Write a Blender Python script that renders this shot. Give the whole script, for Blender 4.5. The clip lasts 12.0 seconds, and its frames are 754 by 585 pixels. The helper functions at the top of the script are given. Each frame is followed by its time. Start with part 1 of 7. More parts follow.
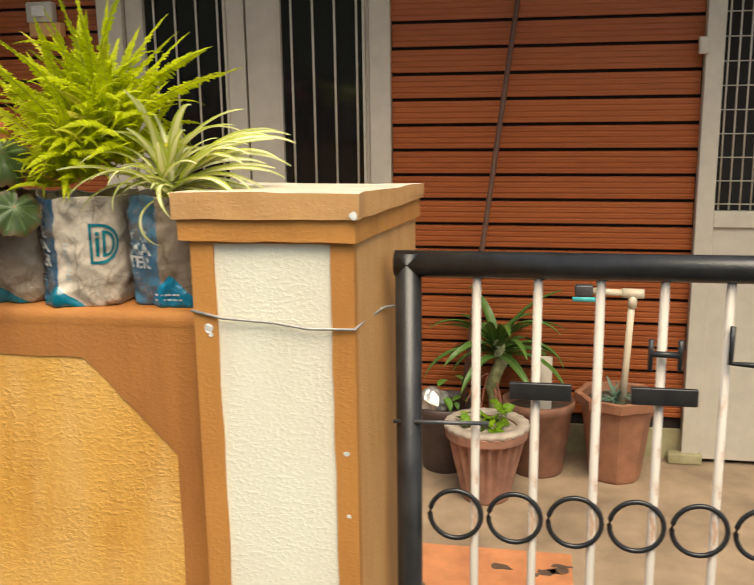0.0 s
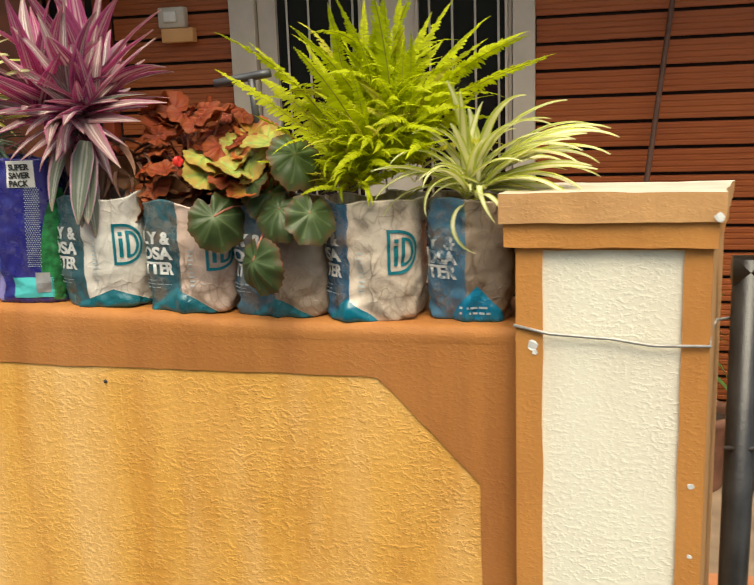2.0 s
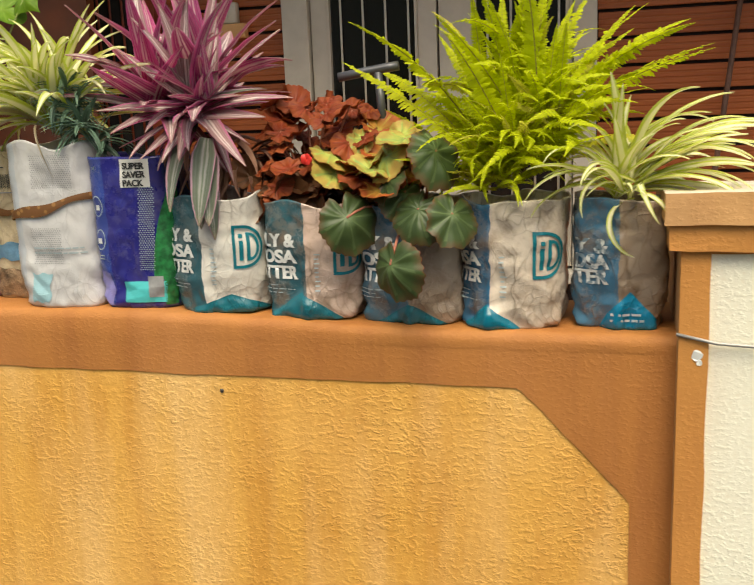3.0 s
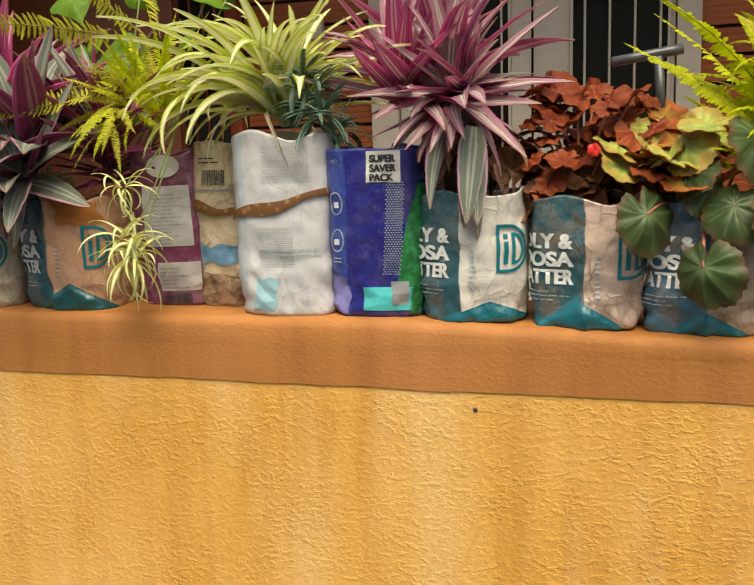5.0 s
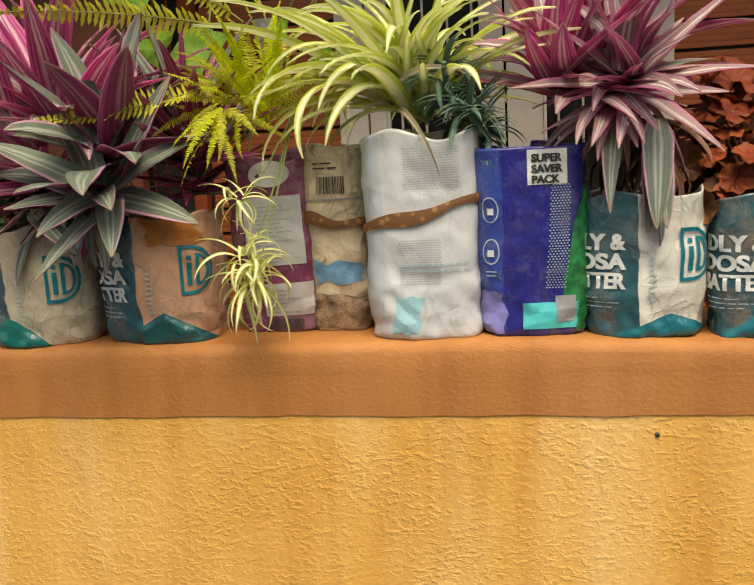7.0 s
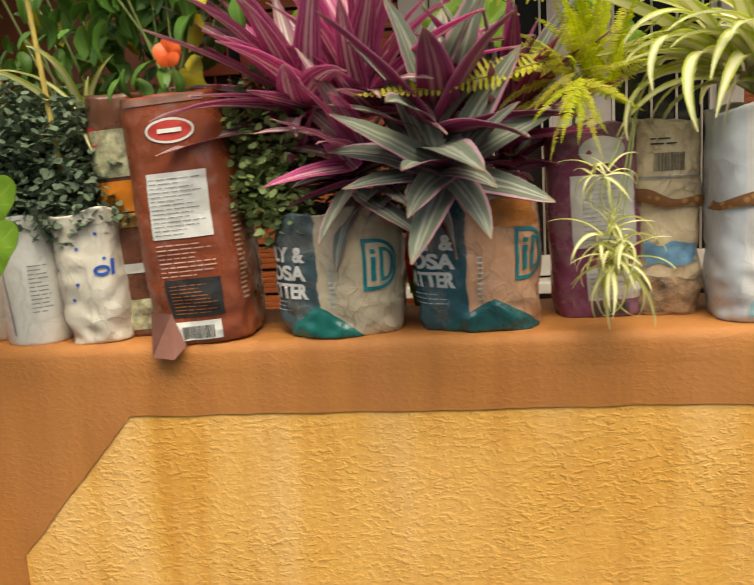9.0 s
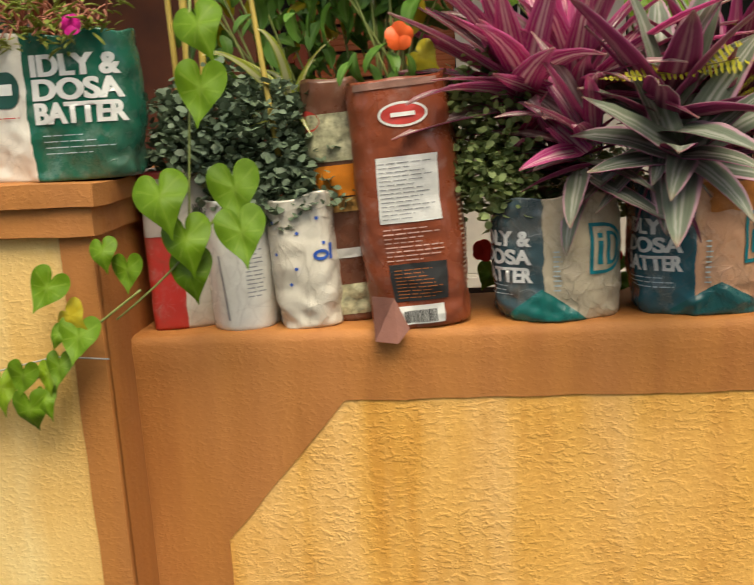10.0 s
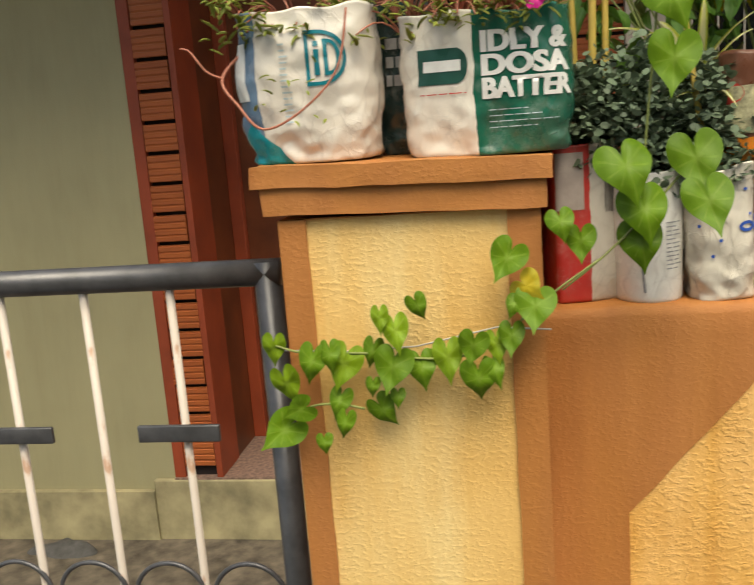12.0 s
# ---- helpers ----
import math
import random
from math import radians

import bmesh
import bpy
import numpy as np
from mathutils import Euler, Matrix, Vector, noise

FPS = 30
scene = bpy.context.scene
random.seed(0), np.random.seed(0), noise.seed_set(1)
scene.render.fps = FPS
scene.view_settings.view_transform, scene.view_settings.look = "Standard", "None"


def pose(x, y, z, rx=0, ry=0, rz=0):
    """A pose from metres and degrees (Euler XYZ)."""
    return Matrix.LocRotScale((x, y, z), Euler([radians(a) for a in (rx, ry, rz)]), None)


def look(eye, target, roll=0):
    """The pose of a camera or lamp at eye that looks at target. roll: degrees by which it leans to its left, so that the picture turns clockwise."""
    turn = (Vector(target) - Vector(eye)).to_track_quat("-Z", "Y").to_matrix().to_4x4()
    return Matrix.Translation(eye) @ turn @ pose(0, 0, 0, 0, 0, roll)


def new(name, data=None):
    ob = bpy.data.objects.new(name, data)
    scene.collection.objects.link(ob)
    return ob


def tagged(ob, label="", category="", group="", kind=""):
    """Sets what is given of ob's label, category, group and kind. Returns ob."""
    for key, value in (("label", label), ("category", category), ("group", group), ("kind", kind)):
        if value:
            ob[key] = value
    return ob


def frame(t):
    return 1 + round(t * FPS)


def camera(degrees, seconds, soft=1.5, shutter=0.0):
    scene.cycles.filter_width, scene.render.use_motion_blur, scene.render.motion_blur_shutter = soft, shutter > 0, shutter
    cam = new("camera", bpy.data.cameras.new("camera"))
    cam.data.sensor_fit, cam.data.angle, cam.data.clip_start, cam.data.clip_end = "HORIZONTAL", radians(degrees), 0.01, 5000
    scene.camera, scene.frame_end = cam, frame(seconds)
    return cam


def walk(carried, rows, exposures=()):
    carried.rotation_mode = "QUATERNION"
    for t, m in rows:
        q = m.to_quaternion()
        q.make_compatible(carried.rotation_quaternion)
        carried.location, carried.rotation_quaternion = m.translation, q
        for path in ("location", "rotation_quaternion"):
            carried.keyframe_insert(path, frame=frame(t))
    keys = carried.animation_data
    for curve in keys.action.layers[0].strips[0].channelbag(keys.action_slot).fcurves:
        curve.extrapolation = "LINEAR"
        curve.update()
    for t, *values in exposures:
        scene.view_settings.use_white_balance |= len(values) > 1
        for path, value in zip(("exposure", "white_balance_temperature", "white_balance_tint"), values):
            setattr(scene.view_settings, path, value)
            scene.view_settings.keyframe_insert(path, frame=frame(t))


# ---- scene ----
cam = camera(46.0, 12.0, soft=1.2, shutter=0.3)
PATH = [
    (0, (0.644, -1.234, 1.561), (0.288, 0.688, 1.137), -0.8),
    (0.5, (0.541, -1.231, 1.55), (0.113, 0.68, 1.143), -1.5),
    (1, (0.438, -1.211, 1.55), (-0.012, 0.694, 1.137), -1.8),
    (1.5, (0.343, -1.19, 1.549), (-0.127, 0.709, 1.135), -1.9),
    (2, (0.252, -1.177, 1.552), (-0.233, 0.719, 1.14), -2.1),
    (2.5, (0.163, -1.161, 1.553), (-0.342, 0.73, 1.14), -2.2),
    (3, (0.073, -1.147, 1.554), (-0.451, 0.738, 1.138), -2.3),
    (3.2, (0.044, -1.145, 1.556), (-0.486, 0.738, 1.14), -2.4),
    (4.8, (-0.275, -1.121, 1.515), (-0.811, 0.772, 1.156), -1.9),
    (5, (-0.299, -1.117, 1.51), (-0.843, 0.775, 1.16), -1.9),
    (5.5, (-0.378, -1.095, 1.516), (-0.921, 0.796, 1.16), -2.2),
    (6, (-0.456, -1.071, 1.522), (-0.961, 0.83, 1.159), -2.5),
    (6.5, (-0.537, -1.044, 1.52), (-0.971, 0.875, 1.163), -3.0),
    (6.7, (-0.577, -1.044, 1.516), (-0.967, 0.887, 1.168), -3.1),
    (8.5, (-0.969, -1.035, 1.524), (-1.223, 0.913, 1.151), -3.6),
    (9, (-1.11, -1.044, 1.528), (-1.35, 0.904, 1.144), -3.5),
    (9.5, (-1.261, -1.064, 1.524), (-1.476, 0.887, 1.143), -3.4),
    (10, (-1.403, -1.08, 1.536), (-1.61, 0.867, 1.133), -3.4),
    (10.5, (-1.523, -1.093, 1.53), (-1.756, 0.853, 1.135), -3.6),
    (11, (-1.648, -1.112, 1.524), (-1.893, 0.836, 1.141), -3.8),
    (11.5, (-1.759, -1.128, 1.532), (-2.041, 0.813, 1.137), -4.1),
    (12, (-1.858, -1.154, 1.536), (-2.198, 0.776, 1.138), -4.4),
]
walk(cam, [(t, look(eye, target, roll)) for t, eye, target, roll in PATH], exposures=((0, 0.74, 7250, 3),))

# ---- light ----
world = bpy.data.worlds.new("sky")
scene.world = world
world.use_nodes = True
wn = world.node_tree
sky = wn.nodes.new("ShaderNodeTexSky")
sky.sky_type = "NISHITA"
sky.sun_disc = False
sky.sun_elevation, sky.sun_rotation = radians(62), radians(160)
sky.air_density, sky.dust_density = 1.0, 4.0
wn.links.new(sky.outputs[0], wn.nodes["Background"].inputs[0])
wn.nodes["Background"].inputs[1].default_value = 0.13
sun = new("sun", bpy.data.lights.new("sun", "SUN"))
sun.data.energy, sun.data.angle, sun.data.color = 1.75, radians(40), (1.0, 0.93, 0.82)
sun.matrix_world = look((1.2, -3.3, 6.6), (0, 0, 0))


# ---- materials ----
def material(name):
    m = bpy.data.materials.new(name)
    m.use_nodes = True
    return m, m.node_tree, m.node_tree.nodes["Principled BSDF"]


def node(t, kind, **values):
    n = t.nodes.new("ShaderNode" + kind)
    for k, v in values.items():
        n.inputs[k.replace("_", " ")].default_value = v
    return n


def coords(t, scale=(1, 1, 1), uv=False):
    c = t.nodes.new("ShaderNodeTexCoord")
    m = node(t, "Mapping", Scale=scale)
    t.links.new(c.outputs["UV" if uv else "Object"], m.inputs[0])
    return m.outputs[0]


def noise_tex(t, vec, scale, detail=4.0, rough=0.55):
    n = node(t, "TexNoise", Scale=scale, Detail=detail, Roughness=rough)
    t.links.new(vec, n.inputs["Vector"])
    return n.outputs["Fac"]


def ramp(t, fac, stops):
    n = t.nodes.new("ShaderNodeValToRGB")
    e = n.color_ramp.elements
    while len(e) < len(stops):
        e.new(0.5)
    for el, (p, c) in zip(e, stops):
        el.position = p
        el.color = (*c, 1) if isinstance(c, tuple) else (c, c, c, 1)
    t.links.new(fac, n.inputs[0])
    return n.outputs[0]


def mix(t, fac, a, b, kind="MIX"):
    n = t.nodes.new("ShaderNodeMixRGB")
    n.blend_type = kind
    for i, v in enumerate((fac, a, b)):
        if isinstance(v, bpy.types.NodeSocket):
            t.links.new(v, n.inputs[i])
        elif i == 0:
            n.inputs[0].default_value = v
        else:
            n.inputs[i].default_value = (*v, 1) if isinstance(v, tuple) else (v, v, v, 1)
    return n.outputs[0]


def calc(t, op, a, b=0.0, c=0.0):
    n = t.nodes.new("ShaderNodeMath")
    n.operation = op
    for i, v in enumerate((a, b, c)):
        if isinstance(v, bpy.types.NodeSocket):
            t.links.new(v, n.inputs[i])
        else:
            n.inputs[i].default_value = v
    return n.outputs[0]


def bump(t, p, height, strength=0.5, distance=0.01):
    b = node(t, "Bump", Strength=strength, Distance=distance)
    t.links.new(height, b.inputs["Height"])
    t.links.new(b.outputs[0], p.inputs["Normal"])
    return b


def plain(name, colour, rough=0.6, metal=0.0, var=0.12, scale=40.0, relief=0.15):
    m, t, p = material(name)
    v = coords(t)
    n = noise_tex(t, v, scale)
    dark = tuple(c * (1 - var) for c in colour)
    light = tuple(min(1, c * (1 + var)) for c in colour)
    t.links.new(ramp(t, n, [(0.3, dark), (0.7, light)]), p.inputs["Base Color"])
    p.inputs["Roughness"].default_value, p.inputs["Metallic"].default_value = rough, metal
    if relief:
        bump(t, p, noise_tex(t, v, scale * 6), relief, 0.002)
    return m


def plaster(name, colour, stain, lumps=1.0, streak=0.35, pale_add=0.0):
    """Painted rough plaster: roller lumps, drip streaks and dull patches."""
    m, t, p = material(name)
    v = coords(t)
    wide = noise_tex(t, v, 3.0, 3.0)
    drip = noise_tex(t, coords(t, (9, 9, 1.2)), 2.2, 5.0)
    fine = noise_tex(t, coords(t, (1, 1, 1.35)), 132, 3.0, 0.5)
    grain = noise_tex(t, v, 260, 2.0)
    clump = noise_tex(t, coords(t, (1, 1, 1.3)), 28, 3.0)
    c = mix(t, ramp(t, drip, [(0.40, 0.0), (0.66, streak)]), colour, stain)
    c = mix(t, ramp(t, wide, [(0.42, 0.0), (0.72, 0.55)]), c, tuple(min(0.9, x * 1.15 + pale_add * 0.6) for x in colour))
    pale = noise_tex(t, coords(t, (5, 5, 0.7)), 2.0, 4.0)
    c = mix(t, ramp(t, pale, [(0.46, 0.0), (0.74, 0.72)]), c, tuple(min(0.9, x * 1.12 + pale_add) for x in colour))
    patch = ramp(t, noise_tex(t, coords(t, (1, 1, 0.8)), 11, 3.0), [(0.36, 0.25), (0.60, 1.0)])
    blobs = calc(t, "MULTIPLY", ramp(t, fine, [(0.50, 0.0), (0.63, 1.0)]), patch)
    pits = ramp(t, fine, [(0.33, 1.0), (0.42, 0.0)])
    # low spots of the relief take part of the second colour
    c = mix(t, calc(t, "MULTIPLY", pits, 0.30 * lumps), c, stain)
    c = mix(t, ramp(t, clump, [(0.60, 0.0), (0.78, 0.12 * lumps)]), c, stain)
    t.links.new(c, p.inputs["Base Color"])
    p.inputs["Roughness"].default_value = 0.72
    h = calc(t, "MULTIPLY_ADD", grain, 0.25, blobs)
    h = calc(t, "MULTIPLY_ADD", clump, 0.5, calc(t, "MULTIPLY_ADD", fine, 0.5, h))
    bump(t, p, h, 0.47 * lumps, 0.0024)
    return m


M = {}
M["yellow"] = plaster("yellow_plaster", (0.74, 0.385, 0.075), (0.56, 0.235, 0.028), 1.0, 0.62, 0.15)
M["pale_yellow"] = plaster("pale_yellow_plaster", (0.78, 0.47, 0.14), (0.66, 0.34, 0.07), 0.7, 0.45, 0.22)
M["brown"] = plaster("brown_plaster", (0.43, 0.168, 0.036), (0.30, 0.10, 0.022), 0.45, 0.75, 0.02)
M["cream"] = plaster("cream_plaster", (0.84, 0.78, 0.63), (0.74, 0.62, 0.40), 0.6, 0.15)
M["amber"] = plaster("amber_border_plaster", (0.54, 0.235, 0.055), (0.42, 0.16, 0.035), 0.4, 0.6)
M["tan"] = plaster("tan_plaster", (0.58, 0.31, 0.115), (0.44, 0.20, 0.06), 0.4, 0.6, 0.05)
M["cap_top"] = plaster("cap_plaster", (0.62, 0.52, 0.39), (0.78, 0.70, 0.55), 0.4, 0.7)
M["olive"] = plaster("pale_olive_wall", (0.30, 0.275, 0.155), (0.245, 0.215, 0.115), 0.2, 0.4)
M["plinth"] = plain("stained_plinth", (0.30, 0.26, 0.145), 0.8, 0, 0.4, 7, 0.5)
M["street"] = plain("asphalt", (0.06, 0.058, 0.055), 0.9, 0, 0.3, 30, 0.6)
M["porch"] = plain("porch_concrete", (0.29, 0.205, 0.135), 0.6, 0, 0.3, 5, 0.15)
M["red_tile"] = plain("red_oxide_tile", (0.50, 0.20, 0.09), 0.5, 0, 0.22, 9, 0.15)
M["chip"] = plain("dark_chip", (0.10, 0.06, 0.04), 0.6)
M["white_paint"] = plain("white_paint", (0.52, 0.47, 0.385), 0.45, 0, 0.07, 14, 0.05)
M["glass"], gt_, gp_ = material("window_glass")
gp_.inputs["Base Color"].default_value = (0.012, 0.012, 0.012, 1)
gp_.inputs["Roughness"].default_value = 0.06
# black for unlit rooms behind openings, their darkness given as colour
M["dark"] = plain("unlit_room_black", (0.02, 0.018, 0.016), 0.9)
M["black_steel"] = plain("black_painted_steel", (0.022, 0.021, 0.021), 0.32, 0.0, 0.4, 30, 0.25)
M["grey_steel"] = plain("grey_painted_steel", (0.085, 0.085, 0.09), 0.35, 0.3, 0.25, 30, 0.2)
M["rust_white"], t, p = material("rust_spotted_white_bar")
v = coords(t)
t.links.new(mix(t, ramp(t, noise_tex(t, coords(t, (1, 1, 0.35)), 55, 6), [(0.58, 0.0), (0.68, 0.7)]), (0.60, 0.53, 0.46), (0.36, 0.16, 0.06)), p.inputs["Base Color"])
p.inputs["Roughness"].default_value = 0.5
M["groove"] = plain("dark_joint", (0.018, 0.010, 0.008), 0.9)
M["clay"], t, p = material("grooved_clay_cladding")
v = coords(t)
oi = t.nodes.new("ShaderNodeObjectInfo")
c = mix(t, ramp(t, noise_tex(t, coords(t, (1.2, 3, 30)), 4, 5), [(0.35, 0.0), (0.7, 1.0)]), (0.33, 0.082, 0.016), (0.23, 0.052, 0.013))
c = mix(t, calc(t, "MULTIPLY", oi.outputs["Random"], 0.35), c, (0.40, 0.112, 0.028))
t.links.new(c, p.inputs["Base Color"])
p.inputs["Roughness"].default_value = 0.5
bump(t, p, noise_tex(t, v, 120), 0.25, 0.002)
M["oxide"] = plain("red_oxide_paint", (0.24, 0.042, 0.014), 0.5, 0, 0.2, 6, 0.1)
M["mosaic"] = plain("mosaic_floor", (0.20, 0.13, 0.10), 0.5, 0, 0.5, 60, 0.1)
M["soil"] = plain("potting_soil", (0.045, 0.028, 0.018), 0.95, 0, 0.4, 60, 0.8)
M["terracotta"] = plain("terracotta", (0.29, 0.125, 0.068), 0.8, 0, 0.25, 12, 0.3)
M["old_clay"] = plain("weathered_clay_pot", (0.22, 0.10, 0.06), 0.8, 0, 0.3, 12, 0.3)
M["concrete"] = plain("grey_concrete", (0.38, 0.31, 0.25), 0.85, 0, 0.2, 20, 0.4)
M["pvc"] = plain("cream_pvc", (0.70, 0.60, 0.44), 0.35, 0, 0.06, 10, 0.0)
M["foil"] = plain("crumpled_foil", (0.6, 0.58, 0.55), 0.3, 0.7, 0.3, 40, 1.0)
M["stick"] = plain("dark_stick", (0.10, 0.045, 0.028), 0.7, 0, 0.3, 30, 0.3)
M["wire"] = plain("grey_wire", (0.42, 0.40, 0.37), 0.45, 0.4, 0.2, 80, 0.2)
M["ink_white"] = plain("white_print", (0.72, 0.72, 0.68), 0.4, 0, 0.06, 60, 0.0)
M["ink_black"] = plain("black_print", (0.03, 0.03, 0.03), 0.45, 0, 0.2, 60, 0.0)
M["ink_teal"] = plain("teal_print", (0.0, 0.16, 0.20), 0.4, 0, 0.2, 60, 0.0)
M["ink_pale"] = plain("pale_print", (0.40, 0.48, 0.50), 0.4, 0, 0.2, 60, 0.0)
M["ink_grey"] = plain("grey_print", (0.30, 0.30, 0.30), 0.5, 0, 0.2, 60, 0.0)
M["ink_blue"] = plain("blue_print", (0.03, 0.10, 0.45), 0.4, 0, 0.2, 60, 0.0)
M["ink_cyan"] = plain("cyan_print", (0.08, 0.52, 0.52), 0.35, 0, 0.1, 30, 0.0)
M["ink_green"] = plain("green_print", (0.02, 0.17, 0.05), 0.35, 0, 0.6, 90, 0.0)
M["ink_red"] = plain("red_print", (0.50, 0.05, 0.04), 0.4, 0, 0.2, 30, 0.0)
M["ink_orange"] = plain("orange_print", (0.70, 0.22, 0.02), 0.4, 0, 0.2, 30, 0.0)
M["ink_darkgreen"] = plain("dark_green_print", (0.01, 0.07, 0.05), 0.4, 0, 0.2, 30, 0.0)
M["worn_white"], t, p = material("worn_white_print")
t.links.new(mix(t, ramp(t, noise_tex(t, coords(t), 90, 5), [(0.45, 0.0), (0.55, 1.0)]), (0.66, 0.66, 0.62), (0.16, 0.22, 0.26)), p.inputs["Base Color"])
p.inputs["Roughness"].default_value = 0.45
M["label_white"] = plain("white_label", (0.70, 0.69, 0.64), 0.5, 0, 0.08, 60, 0.05)
M["label_grey"] = plain("grey_label", (0.46, 0.44, 0.42), 0.5, 0, 0.1, 60, 0.05)


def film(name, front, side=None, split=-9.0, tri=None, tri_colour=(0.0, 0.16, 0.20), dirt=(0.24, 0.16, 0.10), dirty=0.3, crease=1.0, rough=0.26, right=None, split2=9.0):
    """Printed plastic film; u and v run in metres round and up the bag."""
    m, t, p = material(name)
    uv = t.nodes.new("ShaderNodeUVMap")
    sep = t.nodes.new("ShaderNodeSeparateXYZ")
    t.links.new(uv.outputs[0], sep.inputs[0])
    s, z = sep.outputs[0], sep.outputs[1]
    v = coords(t)
    wob = calc(t, "MULTIPLY_ADD", noise_tex(t, v, 26, 3), 0.012, -0.006)
    c = front
    if side:
        c = mix(t, calc(t, "LESS_THAN", calc(t, "ADD", s, wob), split), front, side)
    if right:
        c = mix(t, calc(t, "GREATER_THAN", calc(t, "ADD", s, wob), split2), c, right)
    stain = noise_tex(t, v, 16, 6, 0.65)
    warp = node(t, "TexNoise", Scale=14.0, Detail=2.0)
    t.links.new(v, warp.inputs["Vector"])
    bent = mix(t, 0.085, v, warp.outputs["Color"], "ADD")
    hills, lines_ = [], []
    for size_, turn_, squash in ((24.0, 0.7, 0.45), (46.0, -0.9, 0.55), (95.0, 0.4, 0.7)):
        flat = node(t, "Mapping", Scale=(1.0, 1.0, squash), Rotation=(0, turn_, 0))
        t.links.new(bent, flat.inputs[0])
        cell = node(t, "TexVoronoi", Scale=size_)
        t.links.new(flat.outputs[0], cell.inputs["Vector"])
        hills.append(cell.outputs["Distance"])
        edge_ = node(t, "TexVoronoi", Scale=size_)
        edge_.feature = "DISTANCE_TO_EDGE"
        t.links.new(flat.outputs[0], edge_.inputs["Vector"])
        lines_.append(ramp(t, edge_.outputs["Distance"], [(0.0, 1.0), (0.045, 0.25), (0.10, 0.0)]))
    crumple = calc(t, "MULTIPLY", calc(t, "ADD", lines_[0], calc(t, "MULTIPLY", lines_[1], 0.7)), ramp(t, noise_tex(t, v, 22, 2), [(0.42, 0.0), (0.58, 1.0)]))
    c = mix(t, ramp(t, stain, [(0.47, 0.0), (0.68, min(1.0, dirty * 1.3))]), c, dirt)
    # crease lines go darker and browner than the film round them
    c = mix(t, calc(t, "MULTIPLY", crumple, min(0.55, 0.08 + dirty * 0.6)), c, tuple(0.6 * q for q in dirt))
    if side:
        c = mix(t, calc(t, "MULTIPLY", ramp(t, lines_[2], [(0.5, 0.0), (1.0, 1.0)]), calc(t, "MULTIPLY", ramp(t, noise_tex(t, v, 34, 3), [(0.5, 0.0), (0.62, 0.4)]), calc(t, "LESS_THAN", calc(t, "ADD", s, wob), split))), c, (0.45, 0.46, 0.44))
    pale = noise_tex(t, v, 48, 4, 0.6)
    c = mix(t, ramp(t, pale, [(0.55, 0.0), (0.75, 0.13)]), c, (0.62, 0.60, 0.56))
    if tri:
        mid, half, high = tri
        edge = calc(t, "MULTIPLY", calc(t, "SUBTRACT", 1.0, calc(t, "DIVIDE", calc(t, "ABSOLUTE", calc(t, "SUBTRACT", s, mid)), half)), high)
        c = mix(t, calc(t, "LESS_THAN", z, calc(t, "ADD", edge, calc(t, "MULTIPLY", wob, 0.25))), c, tri_colour)
    t.links.new(c, p.inputs["Base Color"])
    t.links.new(ramp(t, stain, [(0.3, rough * 0.6), (0.7, rough * 1.4)]), p.inputs["Roughness"])
    where = ramp(t, noise_tex(t, v, 20, 2), [(0.46, 0.05), (0.66, 1.0)])
    h = calc(t, "MULTIPLY_ADD", hills[1], 0.34, calc(t, "MULTIPLY", hills[0], 0.30))
    h = calc(t, "MULTIPLY_ADD", calc(t, "ADD", lines_[1], lines_[0]), calc(t, "MULTIPLY", where, 0.11), h)
    h = calc(t, "MULTIPLY_ADD", lines_[2], calc(t, "MULTIPLY", where, 0.06), h)
    h = calc(t, "MULTIPLY_ADD", noise_tex(t, v, 90, 3), 0.12, h)
    p.inputs["Specular IOR Level"].default_value = 0.6
    bump(t, p, h, 0.8 * crease, 0.0060)
    return m


# ---- mesh helpers ----
def part(name, bm, mat, parent=None, label="", smooth=True):
    """Links a bmesh as one mesh object, under a thing where one is given."""
    me = bpy.data.meshes.new(name)
    bm.normal_update()
    bm.to_mesh(me)
    bm.free()
    for mt in mat if isinstance(mat, (list, tuple)) else [mat]:
        me.materials.append(mt)
    if smooth:
        for pl in me.polygons:
            pl.use_smooth = True
    ob = new(name, me)
    if parent:
        ob.parent = parent
    if label:
        ob["label"] = label
    return ob


def thing(name, m, label, category, group="", kind=""):
    ob = new(name)
    ob.matrix_world = m
    ob.empty_display_size = 0.05
    return tagged(ob, label, category, group, kind)


def bm_box(bm, x0, x1, y0, y1, z0, z1, bevel=0.0, mi=0):
    r = bmesh.ops.create_cube(bm, size=1.0, matrix=Matrix.LocRotScale(((x0 + x1) / 2, (y0 + y1) / 2, (z0 + z1) / 2), None, (x1 - x0, y1 - y0, z1 - z0)))
    if bevel:
        es = list({e for vv in r["verts"] for e in vv.link_edges})
        bmesh.ops.bevel(bm, geom=es, offset=bevel, segments=2, affect="EDGES", profile=0.5)
    return r


def box(*a, **k):
    bm = bmesh.new()
    bm_box(bm, *a, **k)
    return bm


